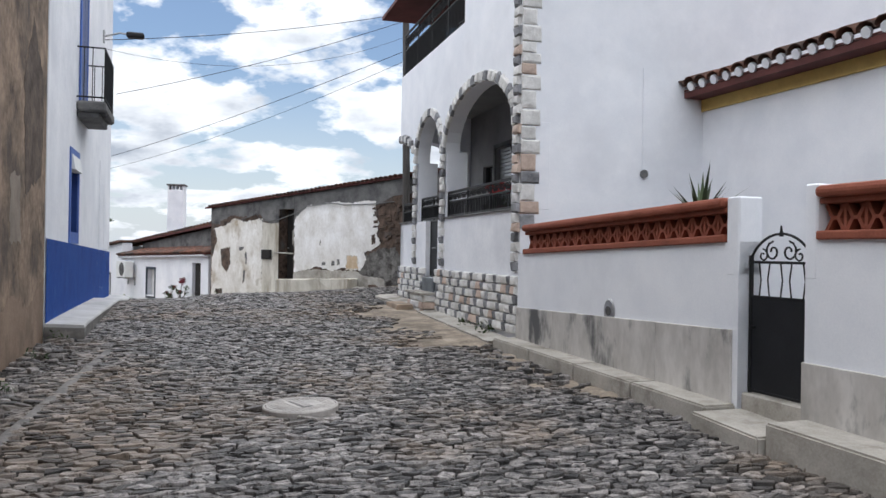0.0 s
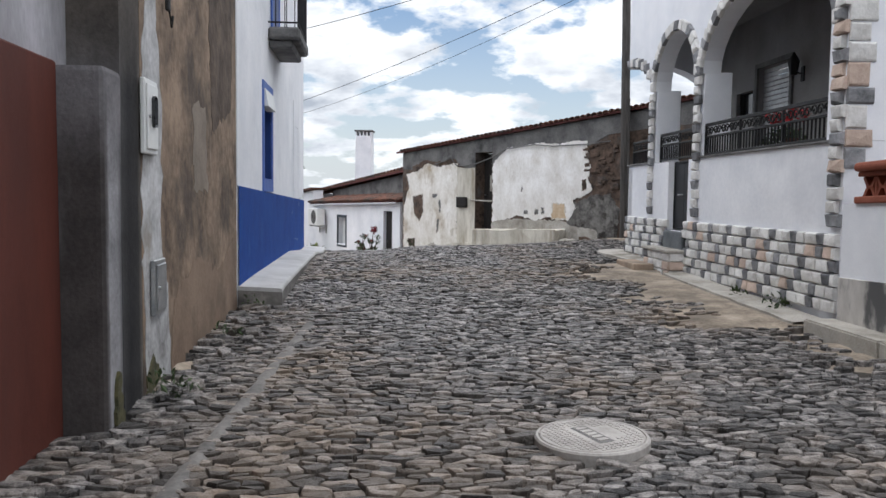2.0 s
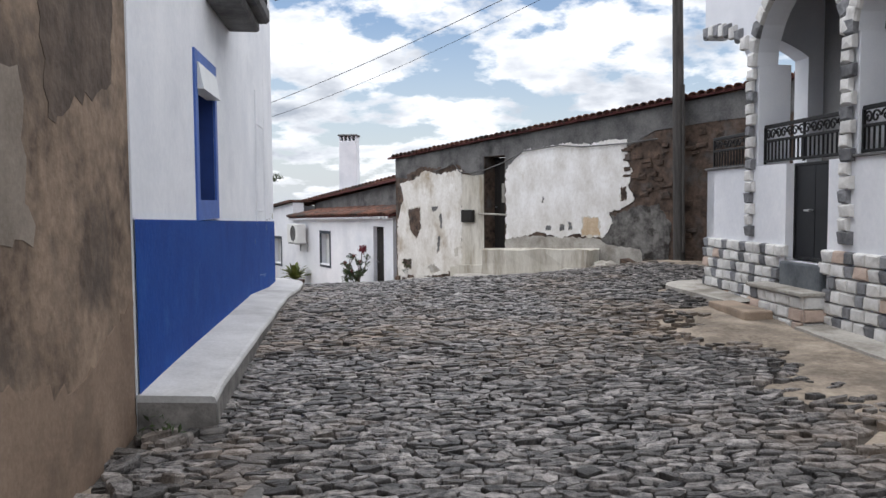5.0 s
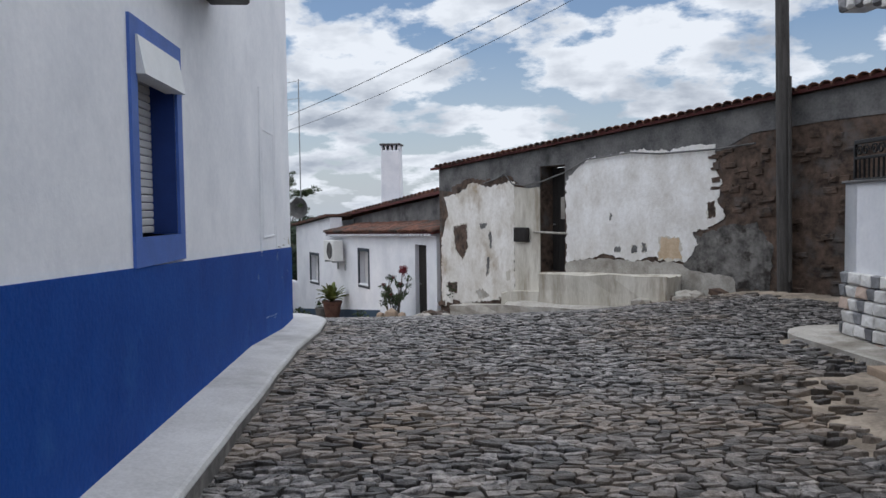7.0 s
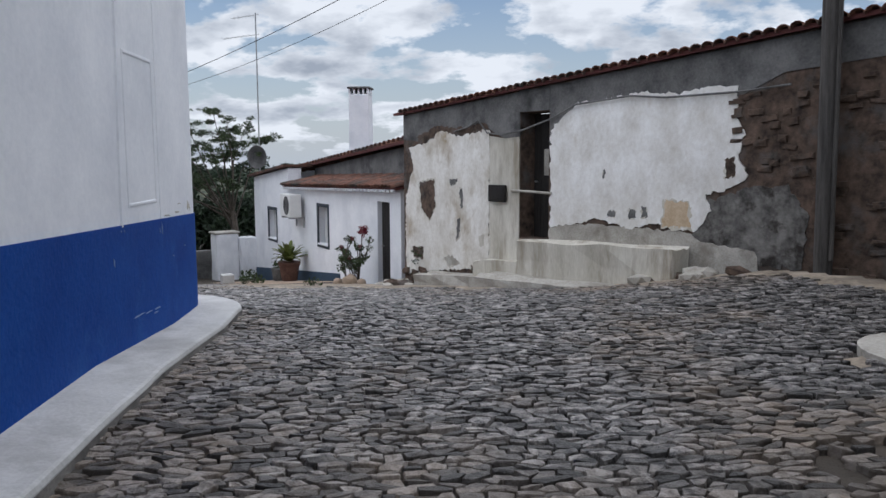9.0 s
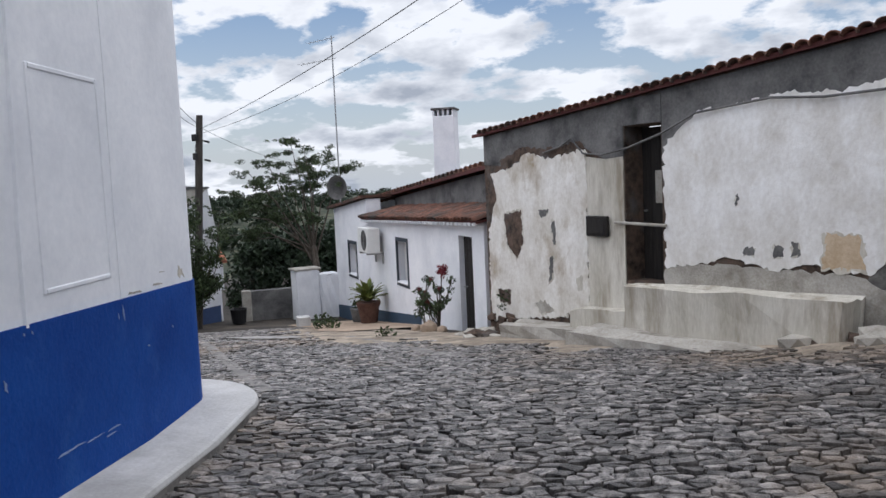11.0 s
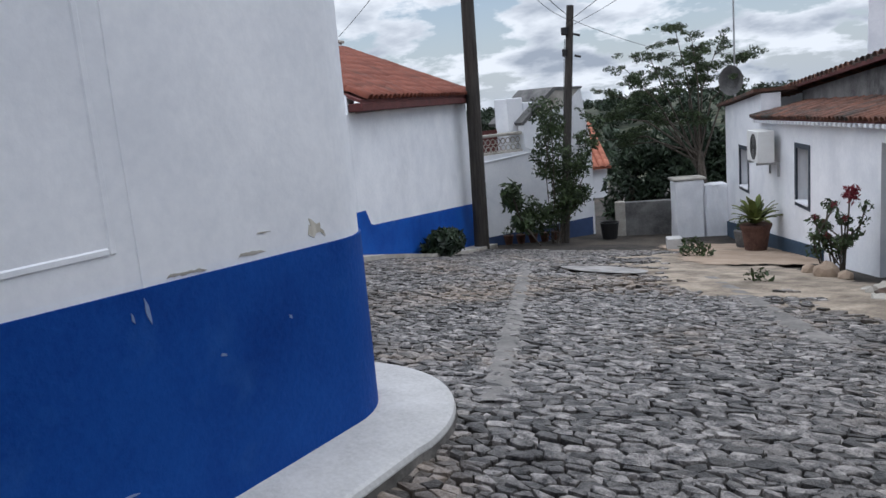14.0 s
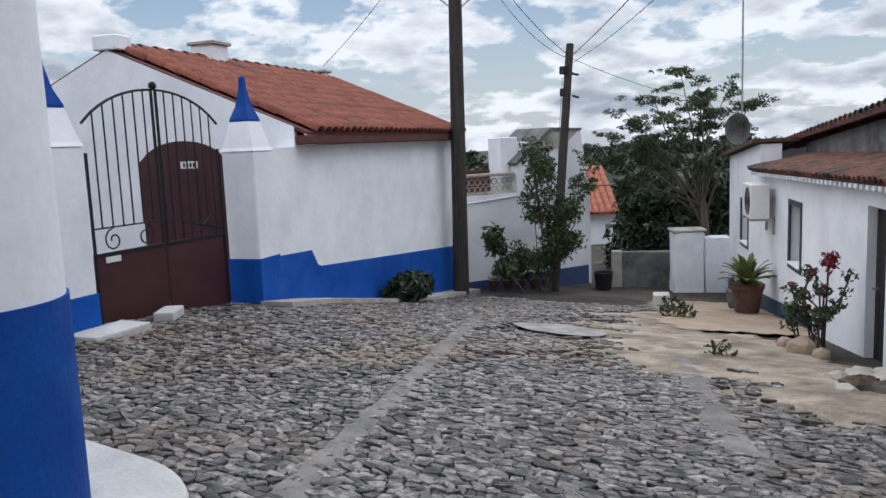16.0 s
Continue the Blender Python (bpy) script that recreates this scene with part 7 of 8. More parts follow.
def yard_house():
    bm = bmesh.new(); box(bm, 0, 4.6, -0.3, 0, -2.5, 0.75)
    setting(part("wall_yard_house", bm, WHITE), YW, "white yard house wall", "wall")
    bm = bmesh.new(); box(bm, 0.1, 4.6, 0.0, 0.015, -2.5, -1.42)
    setting(part("dado_yard_house", bm, paint("slate blue dado paint", (0.04, 0.07, 0.16), 0.7)), YW, "dark slate-blue painted foot of the wall", "dado")
    bm = bmesh.new(); prism(bm, [(0.0, 0.75), (0.31, 2.34), (1.32, 2.37), (2.47, 1.5), (2.47, 0.75)], -0.28, -0.02)
    setting(part("wall_yard_gable", bm, WHITE), YW, "white stepped gable of the yard house", "wall")
    bm = bmesh.new(); box(bm, 2.2, 2.75, -0.9, -0.32, 0.7, 2.19, 0.02); box(bm, 1.4, 2.2, -0.9, -0.32, 0.7, 2.05, 0.02)
    setting(part("wall_yard_stack", bm, WHITE), YW, "white rooftop stack of the yard house", "wall")
    bm = bmesh.new(); prism(bm, [(0.25, 2.36), (1.36, 2.4), (2.55, 1.52), (2.5, 1.44), (1.3, 2.3), (0.3, 2.3)], -1.5, 0.02)
    setting(part("roof_yard", bm, GREY_RENDER), YW, "weathered grey-brown roof slope", "roof")
    bm = bmesh.new(); prism(bm, [(0.34, 2.33), (1.3, 2.36), (2.2, 1.6), (0.9, 1.9)], -0.02, 0.0)
    setting(part("roof_patch", bm, CEMENT), YW, "bare render patch on the gable", "trim")
    t = thing("balustrade", YW @ pose(2.5, -0.15, 0.75), "pierced brown clay balustrade on the white wall", "balustrade")
    part("bottom_rail", box(bmesh.new(), 0, 2.1, -0.08, 0.08, 0, 0.06, 0.01), CEMENT, t)
    part("top_rail", box(bmesh.new(), 0, 2.1, -0.1, 0.1, 0.46, 0.54, 0.015), CEMENT, t)
    bm = bmesh.new()
    for k in range(12):
        a = k * 0.5236
        rod(bm, (0.075 * math.cos(a), 0, 0.08 + 0.075 * math.sin(a)), (0.075 * math.cos(a + 0.5236), 0, 0.08 + 0.075 * math.sin(a + 0.5236)), 0.014, n=5)
    me = mesh_of("ring", bm, CEMENT)
    for r in range(2):
        for i in range(12):
            piece("ring", me, t, pose(0.1 + i * 0.17, 0, 0.06 + r * 0.19))
    bm = bmesh.new(); box(bm, 0, 2.1, -0.75, -0.7, 0, 0.62)
    part("backing", bm, TILE_DK, t, "brown roof tiles behind")
    bm = bmesh.new(); tube(bm, [(2.55, 0.03, 1.3), (2.5, 0.03, 0.85), (2.2, 0.03, 0.7), (4.4, 0.03, 0.55)], 0.02)
    setting(part("pipe_yard", bm, WHITE), YW, "white painted pipe on the wall", "pipe")
    # orange roofed house further down
    o = along((-23.2, 41.0), (-26.0, 37.0))
    bm = bmesh.new(); box(bm, 1.55, 3, -2.5, 0, -4, -0.8)
    setting(part("wall_orange_house", bm, WHITE), o, "white wall of a house lower down", "wall")
    t = tagged(thing("roof_orange_house", o, "bright orange clay-tile roof lower down", "roof"), kind="structure")
    tiled(t, 1.45, 3.2, (0.3, -0.8), (-2.6, 0.9), 0.25, 0.4, TILE_OR, 120, 3)
    bm = bmesh.new(); prism(bm, [(1.45, 0), (3.2, 0), (3.2, 0.03), (1.45, 0.03)], 0.0, 1.0)
    for v in bm.verts:
        f = v.co.y
        v.co = (v.co.x, lp(0.3, -2.6, f), lp(-0.82, 0.88, f) + v.co.z)
    part("deck", bm, TILE_OR, t)


TILE_OR = mat("orange clay tile", (0.34, 0.12, 0.075), (0.48, 0.19, 0.12), 3, 0.85, 0.25, 40, island=0.2)
yard_house()


def yard_things():
    z = ground_z(-17.5, 33.0)
    CW = along((-16.6, 33.9), (-18.05, 32.6))
    bm = bmesh.new(); box(bm, 0, 1.95, -0.25, 0, -2.5, -0.98, 0.02)
    setting(part("wall_concrete", bm, GREY_RENDER), CW, "low grey concrete wall at the lane's end", "wall")
    bm = bmesh.new(); box(bm, 1.7, 1.97, -0.27, 0.03, -2.5, -0.96, 0.015)
    setting(part("pier_concrete", bm, CEMENT), CW, "pale concrete pier", "pier")
    bm = bmesh.new(); box(bm, -0.38, 0.38, -0.3, 0.3, -2.3, -0.36, 0.06, 2)
    rnd = random.Random(7)
    bmesh.ops.subdivide_edges(bm, edges=[e for e in bm.edges if e.calc_length() > 0.4], cuts=3, use_grid_fill=True)
    for v in bm.verts:
        v.co += Vector([rnd.uniform(-0.02, 0.02) for _ in range(3)])
    low = bmesh.new(); box(low, 0.4, 1.05, -0.28, 0.24, -2.3, -0.52, 0.06, 2)
    bmesh.ops.subdivide_edges(low, edges=[e for e in low.edges if e.calc_length() > 0.4], cuts=3, use_grid_fill=True)
    for v in low.verts:
        v.co += Vector([rnd.uniform(-0.025, 0.025) for _ in range(3)])
    setting(part("wall_stub", low, WHITE), pose(-16.2, 33.3, 0, 0, 0, 48), "lower lumpy stub of white-washed masonry", "wall")
    setting(part("wall_stub", bm, WHITE), pose(-16.2, 33.3, 0, 0, 0, 48), "lumpy white-washed masonry stub", "wall")
    bm = bmesh.new(); box(bm, -0.43, 0.43, -0.33, 0.33, -0.36, -0.29, 0.02)
    setting(part("coping_stub", bm, CEMENT), pose(-16.2, 33.3, 0, 0, 0, 48), "cement cap on the masonry stub", "coping")
    t = thing("bin", pose(-17.75, 31.9, ground_z(-17.75, 31.9)), "small black plastic bin", "bin")
    bm = bmesh.new(); disc_stack(bm, [(0.2, 0), (0.25, 0.42), (0.27, 0.44), (0.24, 0.44), (0.22, 0.3)], 18); part("tub", bm, BLACK, t)
    t = thing("white_block", pose(-13.9, 29.3, ground_z(-13.9, 29.3), 0, 0, 40), "small white painted block by the lane", "block")
    part("block", box(bmesh.new(), -0.16, 0.16, -0.2, 0.2, 0, 0.26, 0.02, 2), SLAB, t)
    for i in range(5):
        w = YW @ Vector((1.9 + i * 0.42, 0.4, 0))
        t = thing("flower_pot", pose(w.x, w.y, ground_z(w.x, w.y)), "small clay pot with a low green plant", "plant", "pots along the yard wall")
        bm = bmesh.new(); disc_stack(bm, [(0.09, 0), (0.14, 0.24), (0.12, 0.24)], 14); part("pot", bm, CLAY, t)
        foliage("leaves", [((0, 0, 0.36), 0.16)], LEAF, t, size=0.05, density=110, seed=i)


yard_things()

# ---- plants ----
def yard_bush():
    rnd = random.Random(41)
    stems, blobs = [], []
    for i in range(16):
        e = Vector((rnd.uniform(-0.8, 0.8), rnd.uniform(-1.0, 0.9), rnd.uniform(0.6, 3.6)))
        q = Vector((rnd.uniform(-0.15, 0.15), rnd.uniform(-0.15, 0.15), 0))
        m = (q + e) / 2 + Vector((rnd.uniform(-0.2, 0.2), rnd.uniform(-0.2, 0.2), 0.2))
        stems.append([q, m, e])
        for f in (0.55, 0.75, 0.9, 1.0):
            c = lp(m, e, max(0, f * 2 - 1))
            blobs.append((tuple(c + Vector([rnd.uniform(-0.2, 0.2) for _ in range(3)])), rnd.uniform(0.2, 0.36)))
    bush("tall_shrub", (-17.9, 29.9), stems, blobs, LEAF, "tall loose green shrub against the leaning pole", 0.055, 135, None, 42)
    stems = [[Vector((0, 0, 0)), Vector((0.1 * i - 0.3, -0.3 - 0.1 * i, 0.7)), Vector((0.15 * i - 0.4, -0.5 - 0.15 * i, 1.1 + 0.1 * i))] for i in range(6)]
    bush("broad_leaved_shrub", (-17.6, 29.0), stems, [(tuple(s[k]), 0.28) for s in stems for k in (1, 2)], LEAF, "low broad-leaved green shrub at the wall's foot", 0.12, 34, None, 43)


yard_bush()
for i, (x, y, r, s, lab) in enumerate(((-12.35, 27.6, 0.24, 0.06, "small green weed tuft by the apron"), (0.55, 10.45, 0.13, 0.035, "small weeds growing along the kerb"), (0.3, 11.2, 0.1, 0.03, "small weeds growing along the kerb"),
                                       (1.35, 8.2, 0.07, 0.025, "small weeds growing along the kerb"), (-4.62, 9.25, 0.1, 0.03, "weeds at the foot of the brown wall"), (-3.72, 6.3, 0.12, 0.03, "weeds at the foot of the brown wall"),
                                       (-4.2, 7.9, 0.1, 0.03, "weeds at the foot of the brown wall"), (-9.2, 24.2, 0.14, 0.04, "small green weed tuft by the apron"))):
    t = thing("weed_tuft", pose(x, y, ground_z(x, y)), lab, "plant", "weeds")
    foliage("leaves", [((0, 0, r * 0.7), r), ((r, 0.3 * r, r * 0.5), r * 0.7)], LEAF, t, size=s, density=200, seed=60 + i, squash=0.9)
t = thing("cut_branches", pose(-16.2, 24.75, ground_z(-16.2, 24.75) + 0.05, 0, 0, -56), "heap of dry cut branches on the kerb", "branches")
V, F = scatter((0, 0, 0.22), 0.55, 900, 0.11, 77, 0.5)
V = [(x * 1.5, y * 0.7, max(0.0, z)) for x, y, z in V]
shell("brushwood", V, F, LEAF_DK, t)


def tree():
    rnd = random.Random(51)
    base = Vector((-15.95, 33.9, ground_z(-15.95, 33.9)))
    t = thing("tree", Matrix.Translation(base), "airy feathery-leaved tree with flat layered crown", "tree")
    bm = bmesh.new()
    fork = Vector((-0.4, 0.3, 2.2))
    pts = [Vector((0, 0, -0.2)), Vector((-0.12, 0.06, 0.9)), Vector((-0.3, 0.2, 1.8)), fork]
    for a, b, r0, r1 in zip(pts, pts[1:], (0.16, 0.12, 0.1), (0.12, 0.1, 0.08)):
        rod(bm, a, b, r0, r1, 10)
    blobs = []
    ax = Vector((0.70, 0.71, 0))
    ends = [(-2.2, 3.4), (-1.9, 4.1), (-1.4, 4.7), (-0.7, 4.4), (-0.5, 5.2), (0.1, 5.6), (0.5, 5.3), (1.0, 5.0), (1.5, 5.2), (1.9, 4.8), (1.7, 4.2), (0.9, 4.2), (-1.1, 3.5), (0.0, 4.3), (-2.4, 2.7), (-1.6, 2.5), (-0.6, 3.0), (0.7, 3.2)]
    limbs = bmesh.new()
    for u, z in ends:
        e = ax * u + Vector((-0.71, 0.7, 0)) * rnd.uniform(-1.0, 1.0) + Vector((-1.3, 0.22, z))
        m = lp(fork, e, 0.45) + Vector((0, 0, 0.25)) + Vector([rnd.uniform(-0.25, 0.25) for _ in range(3)])
        rod(limbs, fork - Vector((0, 0, rnd.uniform(0, 0.7))), m, 0.036, 0.02, 6); rod(limbs, m, e, 0.02, 0.007, 5)
        for k in range(7):
            g = lp(m, e, rnd.uniform(0.35, 1.0))
            tip = g + Vector((rnd.uniform(-0.55, 0.55), rnd.uniform(-0.55, 0.55), rnd.uniform(-0.05, 0.3)))
            rod(limbs, g, tip, 0.01, 0.004, 4)
            for q in range(4):
                c = lp(g, tip, 0.4 + 0.25 * q) + Vector((rnd.uniform(-0.16, 0.16), rnd.uniform(-0.16, 0.16), rnd.uniform(-0.1, 0.05)))
                blobs.append((tuple(c), rnd.uniform(0.09, 0.19)))
    part("trunk", bm, BARK, t)
    part("branchwork", limbs, BARK, t)
    foliage("crown", blobs, LEAF, t, size=0.04, density=190, seed=90, squash=0.5)


tree()


def dark_trees():
    rnd = random.Random(61)
    spots = ((-20.0, 35.9, 0.95, 2.2), (-19.3, 36.5, 1.15, 2.4), (-18.5, 37.2, 1.3, 2.5), (-17.6, 38.2, 1.3, 2.6))
    for i, (x, y, r, h) in enumerate(spots):
        z0 = far_z(x, y)
        t = thing("tree", pose(x, y, z0), "dark dense evergreen tree below the lane", "tree", "dark trees below the lane")
        part("trunk", rod(bmesh.new(), (0, 0, -0.4), (0, 0, h * 0.6), 0.16, 0.08), BARK, t)
        blobs = []
        for k in range(24):
            f = rnd.uniform(0.02, 0.95)
            rr = r * (1.05 - 0.75 * f ** 1.6)
            a = rnd.uniform(0, 6.28)
            blobs.append(((rr * 0.7 * math.cos(a), rr * 0.7 * math.sin(a), f * h), rnd.uniform(0.4, 0.6) * r * 0.8))
        foliage("crown", blobs, LEAF_DK, t, size=0.12, density=46, seed=200 + 30 * i, squash=0.9)


dark_trees()


def far_scrub():
    """Bushes scattered over the far slopes."""
    rnd = random.Random(71)
    V, F = [], []
    for i in range(420):
        a = rnd.uniform(radians(95), radians(165))
        d = rnd.uniform(62, 330)
        x, y = -5 + d * math.cos(a), 15 + d * math.sin(a)
        s = rnd.uniform(1.2, 3.2)
        z = far_z(x, y)
        for k in range(3):
            v, f = scatter((x + rnd.uniform(-s, s), y + rnd.uniform(-s, s), z + s * 0.55), s * 0.8, 34, s * 0.3, i * 5 + k, 0.7)
            b = len(V)
            V += v; F += [tuple(b + q for q in t) for t in f]
    ob = shell("far_scrub", V, F, LEAF_DK)
    tagged(ob, "dark evergreen scrub scattered over far slopes", "scrub", kind="stuff")


far_scrub()


# ---- trodden dirt and cobbles ----
PFI, RUI, WHI, BHI, GHI, LWI, GWI = (m.inverted() for m in (PF, RU, WH, BH, GH, LW, GW))
GTI = GT.inverted()


def dirt_at(x, y):
    """How far a spot lies in trodden dirt, 0 to 1."""
    v = Vector((x, y, 0))
    n = 0.35 * noise.noise((x * 0.9, y * 0.9, 3.0)) + 0.2 * noise.noise((x * 2.7, y * 2.7, 7.0))
    d = 0.0
    p = PFI @ v
    if -3.0 < p.x < 6.6:
        d = max(d, (1.25 - p.y / (2.1 if p.x < 5.0 else 0.9)) if p.x > 0 else 0.85 - p.y / 1.5)
    r = RUI @ v
    if -3 < r.x < 12:
        d = max(d, 1.35 - (r.y / (1.0 if r.x < 6 else 2.2)))
    w = WHI @ v
    if -1.0 < w.x < 12:
        d = max(d, 1.3 - w.y / (5.2 if w.x < 6 else 2.8))
    q = LWI @ v
    if 0 < q.x < 3.9:
        d = max(d, 0.75 - q.y / 0.5)
    return d + n


def in_place(x, y):
    """Whether the spot is open street, not under a building."""
    v = Vector((x, y, 0))
    b, l, g, p, r, w, h = BHI @ v, LWI @ v, GWI @ v, PFI @ v, RUI @ v, WHI @ v, GHI @ v
    if y < 9.6 and (l.y < (0.04 if l.x < 4.06 else -0.22) or g.y < 0.3):
        return False
    if 9.3 < y and b.x > -0.3 and b.y < (0.42 if b.x > 0.4 else -0.3) and b.x < 8.4:
        return False
    if 0 <= p.x <= 6.5 and p.y < 0.28 and p.y > -4:
        return False
    if y > 9.6 and p.x < 0 and g.y < 0.3:
        return False
    if r.y < 0.25 or (r.x > 9 and w.y < 1.7 and w.x > 2.8) or (w.x > 0 and w.y < 0.3):
        return False
    if h.y < 0.45 and h.x < 8.75:
        return False
    if (GTI @ v).y < 0.1 and b.y < 0:
        return False
    return math.hypot(x + 1.12, y - 6.08) > 0.36


def dirt_z(x, y):
    return ground_z(x, y) - 0.075 + 0.085 * min(1.0, max(0.0, (dirt_at(x, y) - 0.35) / 0.55))


ob = drape("dirt", -14.5, 3.4, -3.0, 31.5, 0.16, DIRT, 0.0, lambda x, y: in_place(x, y) and dirt_at(x, y) > 0.45, dirt_z)
setting(ob, None, "sandy trodden dirt along the house fronts", "ground")


def clip(poly, nx, ny, d):
    """The part of a polygon where nx x + ny y is at most d."""
    out = []
    px, py = poly[-1]
    pd = nx * px + ny * py - d
    for qx, qy in poly:
        qd = nx * qx + ny * qy - d
        if (qd <= 0) != (pd <= 0):
            f = pd / (pd - qd)
            out.append((px + (qx - px) * f, py + (qy - py) * f))
        if qd <= 0:
            out.append((qx, qy))
        px, py, pd = qx, qy, qd
    return out


def cobbles():
    """Split slate setts in loose rows: each takes the ground nearest to it, broken off along straight joints."""
    rnd = random.Random(99)
    V, F = [], []
    near_t = tagged(thing("cobbled_street", pose(0, 0, 0), "uneven dark slate cobblestones with sandy joints", "pavement"), kind="structure")
    u, v = Vector((0.954, 0.3)), Vector((-0.3, 0.954))
    SQ = 1.95
    cells = {}
    seeds = []
    s = -4.0
    while s < 31.5:
        depth = rnd.uniform(0.038, 0.07)
        x = -22.0 + rnd.uniform(0, 0.1)
        while x < 9.0:
            w = rnd.choice((0.06, 0.085, 0.11, 0.14, 0.2)) * rnd.uniform(0.75, 1.25)
            wob = 0.09 * math.sin(x * 0.9 + s * 0.35) + 0.05 * math.sin(x * 2.3 + 1.0)
            c = u * (x + w / 2) + v * (s + depth / 2 + wob) + Vector((rnd.uniform(-0.012, 0.012), rnd.uniform(-0.016, 0.016)))
            x += w
            if c.y > 30 or not in_place(c.x, c.y):
                continue
            a, b = c.dot(u), c.dot(v) * SQ
            cells.setdefault((int(a // 0.2), int(b // 0.2)), []).append((a, b))
            seeds.append((c.x, c.y, a, b))
        s += depth
    near = 0
    for cx, cy, a, b in seeds:
        dd = dirt_at(cx, cy)
        if dd > 0.75 or (dd > 0.5 and rnd.random() < 0.6):
            continue
        if math.hypot(cx + 11.5, (cy - 24.0) / 0.8) < 0.75:
            continue
        poly = [(-0.13, -0.1), (0.13, -0.1), (0.13, 0.1), (-0.13, 0.1)]
        i0, j0 = int(a // 0.2), int(b // 0.2)
        for i in (i0 - 1, i0, i0 + 1):
            for j in (j0 - 1, j0, j0 + 1):
                for qa, qb in cells.get((i, j), ()):
                    da, db = qa - a, qb - b
                    d2 = da * da + db * db
                    if 1e-9 < d2 < 0.07 and len(poly) > 2:
                        poly = clip(poly, da, db, d2 / 2)
        if len(poly) < 3:
            continue
        ring = [(px, py / SQ) for px, py in poly]
        ring = [q for q, r in zip(ring, ring[1:] + ring[:1]) if math.hypot(q[0] - r[0], q[1] - r[1]) > 0.011]
        k = len(ring)
        if k < 3:
            continue
        mx, my = sum(q[0] for q in ring) / k, sum(q[1] for q in ring) / k
        gap = rnd.uniform(0.002, 0.011)
        ring = [(mx + (q[0] - mx) * (1 - gap / max(0.02, math.hypot(q[0] - mx, q[1] - my))) + rnd.uniform(-0.006, 0.006),
                 my + (q[1] - my) * (1 - gap / max(0.02, math.hypot(q[0] - mx, q[1] - my))) + rnd.uniform(-0.004, 0.004)) for q in ring]
        z = ground_z(cx, cy)
        h = rnd.uniform(-0.015, 0.007)
        tx, ty = rnd.gauss(0, 0.08), rnd.gauss(0.02, 0.11)
        verts = []
        for sc, dz in ((1.0, -0.06), (1.0, -0.006), (rnd.uniform(0.9, 0.97), 0.003)):
            for px, py in ring:
                lx, ly = mx + (px - mx) * sc, my + (py - my) * sc
                q = u * lx + v * ly
                verts.append((q.x, q.y, dz + (h + lx * tx + ly * ty + (rnd.uniform(-0.003, 0.003) if dz > 0 else 0) if dz > -0.04 else 0)))
        # a cleft top: facets meet at a point off the middle
        g = rnd.randrange(k)
        ox, oy = lp(mx, ring[g][0], rnd.uniform(0, 0.55)), lp(my, ring[g][1], rnd.uniform(0, 0.55))
        q = u * ox + v * oy
        verts.append((q.x, q.y, 0.005 + h + ox * tx + oy * ty + rnd.uniform(-0.002, 0.007)))
        faces = []
        for o in (0, k):
            faces += [(o + i, o + (i + 1) % k, o + k + (i + 1) % k, o + k + i) for i in range(k)]
        faces += [(2 * k + i, 2 * k + (i + 1) % k, 3 * k) for i in range(k)]
        if near < 300 and -2.6 < cx < -0.2 and 3.6 < cy < 6.4:
            me = bpy.data.meshes.new("cobblestone")
            me.from_pydata(verts, [], faces)
            me.materials.append(COBBLE_P)
            piece("cobblestone", me, near_t, pose(cx, cy, z))
            near += 1
        else:
            o = len(V)
            V += [(p[0] + cx, p[1] + cy, p[2] + z) for p in verts]
            F += [tuple(o + i for i in f) for f in faces]
    ob = shell("cobbles", V, F, COBBLE, near_t)
    ob["kind"] = "stuff"


cobbles()


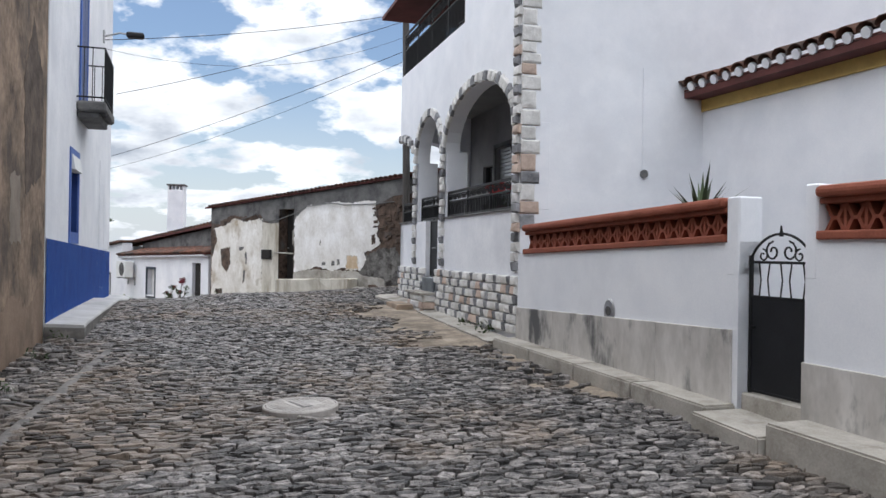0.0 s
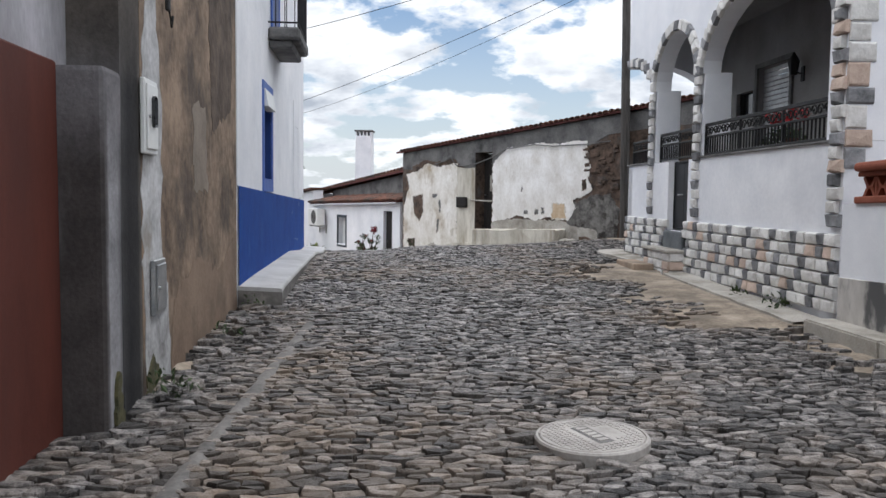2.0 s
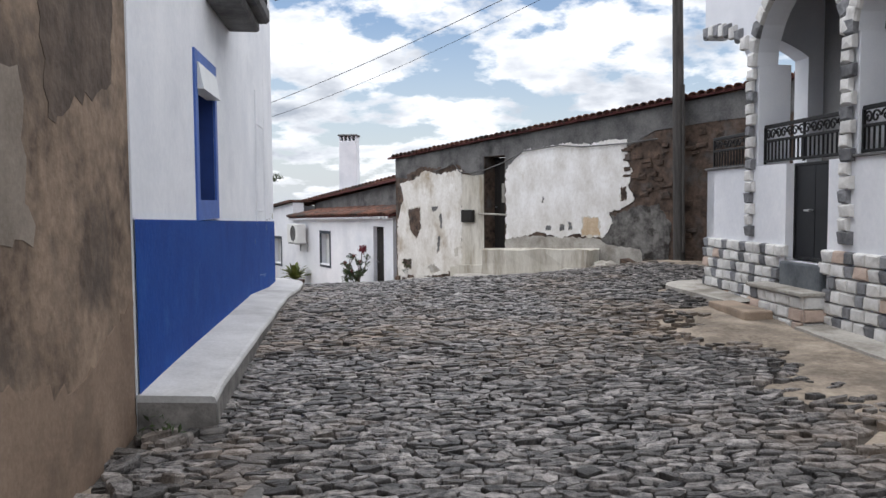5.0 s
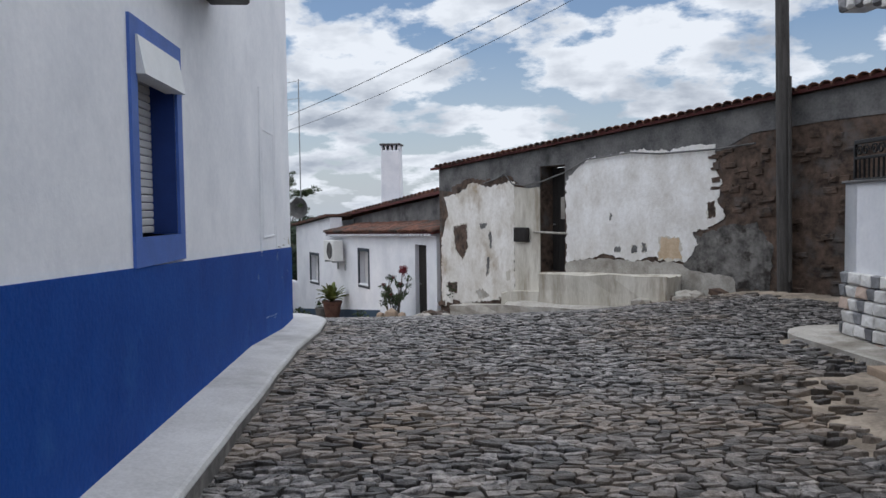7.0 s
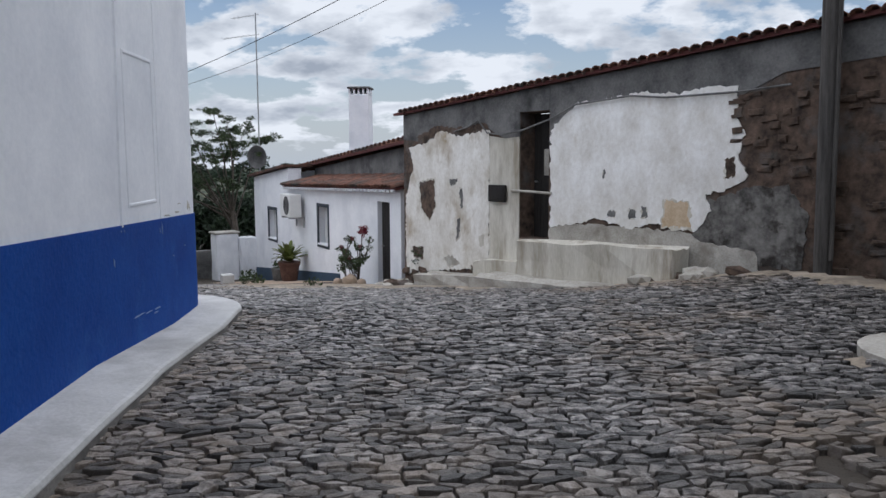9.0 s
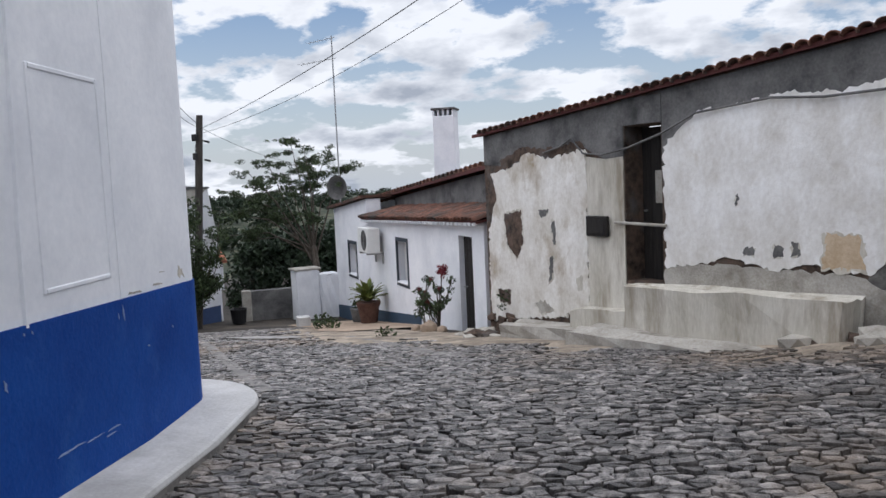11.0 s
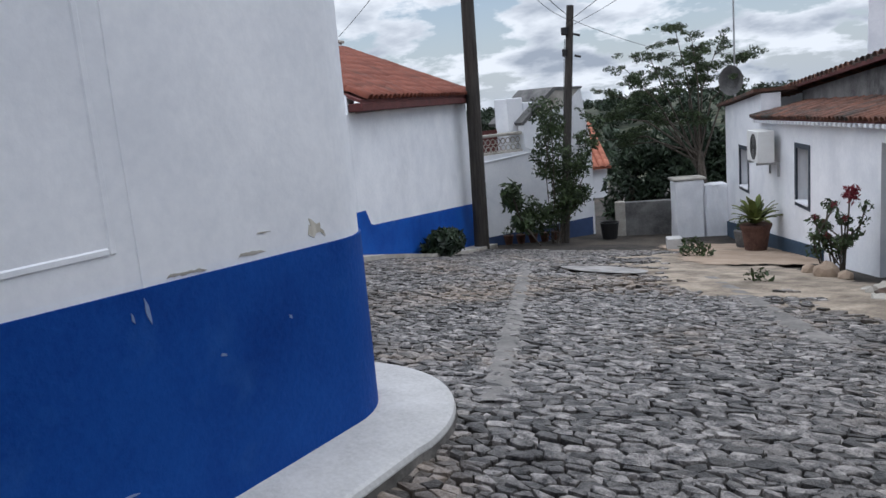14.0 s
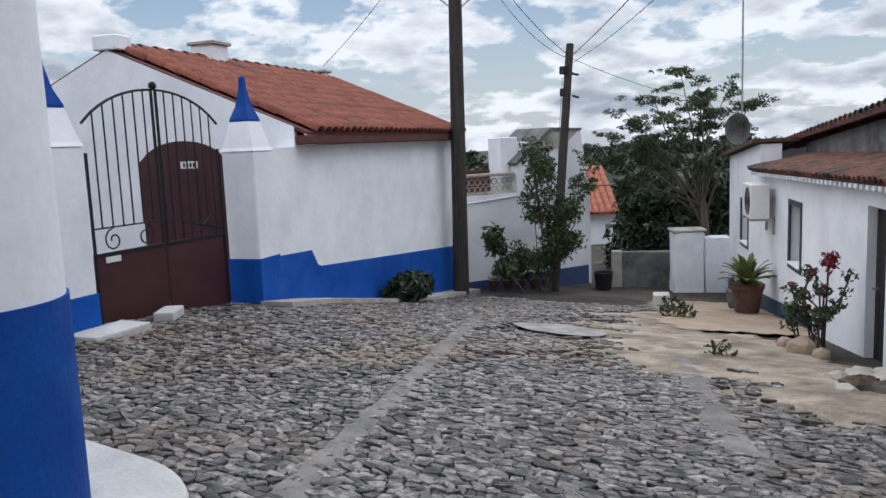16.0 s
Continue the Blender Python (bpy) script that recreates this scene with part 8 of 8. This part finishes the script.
def flat_strips():
    """Smooth worn strips of pale stone let into the cobbles."""
    def strip(name, pts, width, material, label):
        V, F = [], []
        for i, (x, y) in enumerate(pts):
            a = Vector(pts[min(i + 1, len(pts) - 1)]) - Vector(pts[max(i - 1, 0)])
            n = Vector((-a.y, a.x)).normalized() * width / 2
            for k in (-1, -0.4, 0.4, 1):
                q = Vector((x, y)) + n * k * (1 + 0.25 * noise.noise((x * 3, y * 3, k)))
                V.append((q.x, q.y, ground_z(q.x, q.y) + (0.009 if abs(k) < 1 else -0.02)))
        for i in range(len(pts) - 1):
            for k in range(3):
                F.append((4 * i + k, 4 * i + k + 1, 4 * i + k + 5, 4 * i + k + 4))
        setting(shell(name, V, F, material, smooth=True), None, label, "pavement")
    a, b = Vector((-7.2, 17.75)), Vector((-13.0, 23.9))
    strip("gutter", [tuple(lp(a, b, i / 40)) for i in range(41)], 0.26, GUTTER, "pale flat gutter line across the cobbles")
    a, b = Vector((-6.6, 20.7)), Vector((-9.9, 24.3))
    strip("worn_track", [tuple(lp(a, b, i / 24)) for i in range(25)], 0.34, GUTTER, "pale worn track over the cobbles")
    a, b = Vector((-1.95, 1.0)), Vector((-3.75, 8.7))
    strip("gutter", [tuple(lp(a, b, i / 40)) for i in range(41)], 0.13, GUTTER, "pale flat gutter line along the wall")
    # A flat round patch, paler than the cobbles about it.
    V, F = [(-11.5, 24.0, ground_z(-11.5, 24.0) + 0.014)], []
    for i in range(28):
        a = 6.2832 * i / 28
        r = 0.68 * (1 + 0.22 * noise.noise((math.cos(a) * 1.5, math.sin(a) * 1.5, 5.0)))
        x, y = -11.5 + r * 1.05 * math.cos(a), 24.0 + r * 0.8 * math.sin(a)
        V.append((x, y, ground_z(x, y) + 0.012))
    F = [(0, 1 + i, 1 + (i + 1) % 28) for i in range(28)]
    setting(shell("pale_patch", V, F, GUTTER_PALE), None, "pale round patch in the cobbles", "pavement")


GUTTER_PALE = mat("pale patch tone", (0.16, 0.155, 0.15), (0.36, 0.345, 0.33), 3, 0.85, 0.4, 40, stain=(0.1, 0.095, 0.09), stain_at=(0.52, 0.7), stain_scale=2.5)
GUTTER = mat("pale worn stone strip", (0.08, 0.077, 0.073), (0.24, 0.225, 0.21), 3, 0.8, 0.4, 40)
flat_strips()
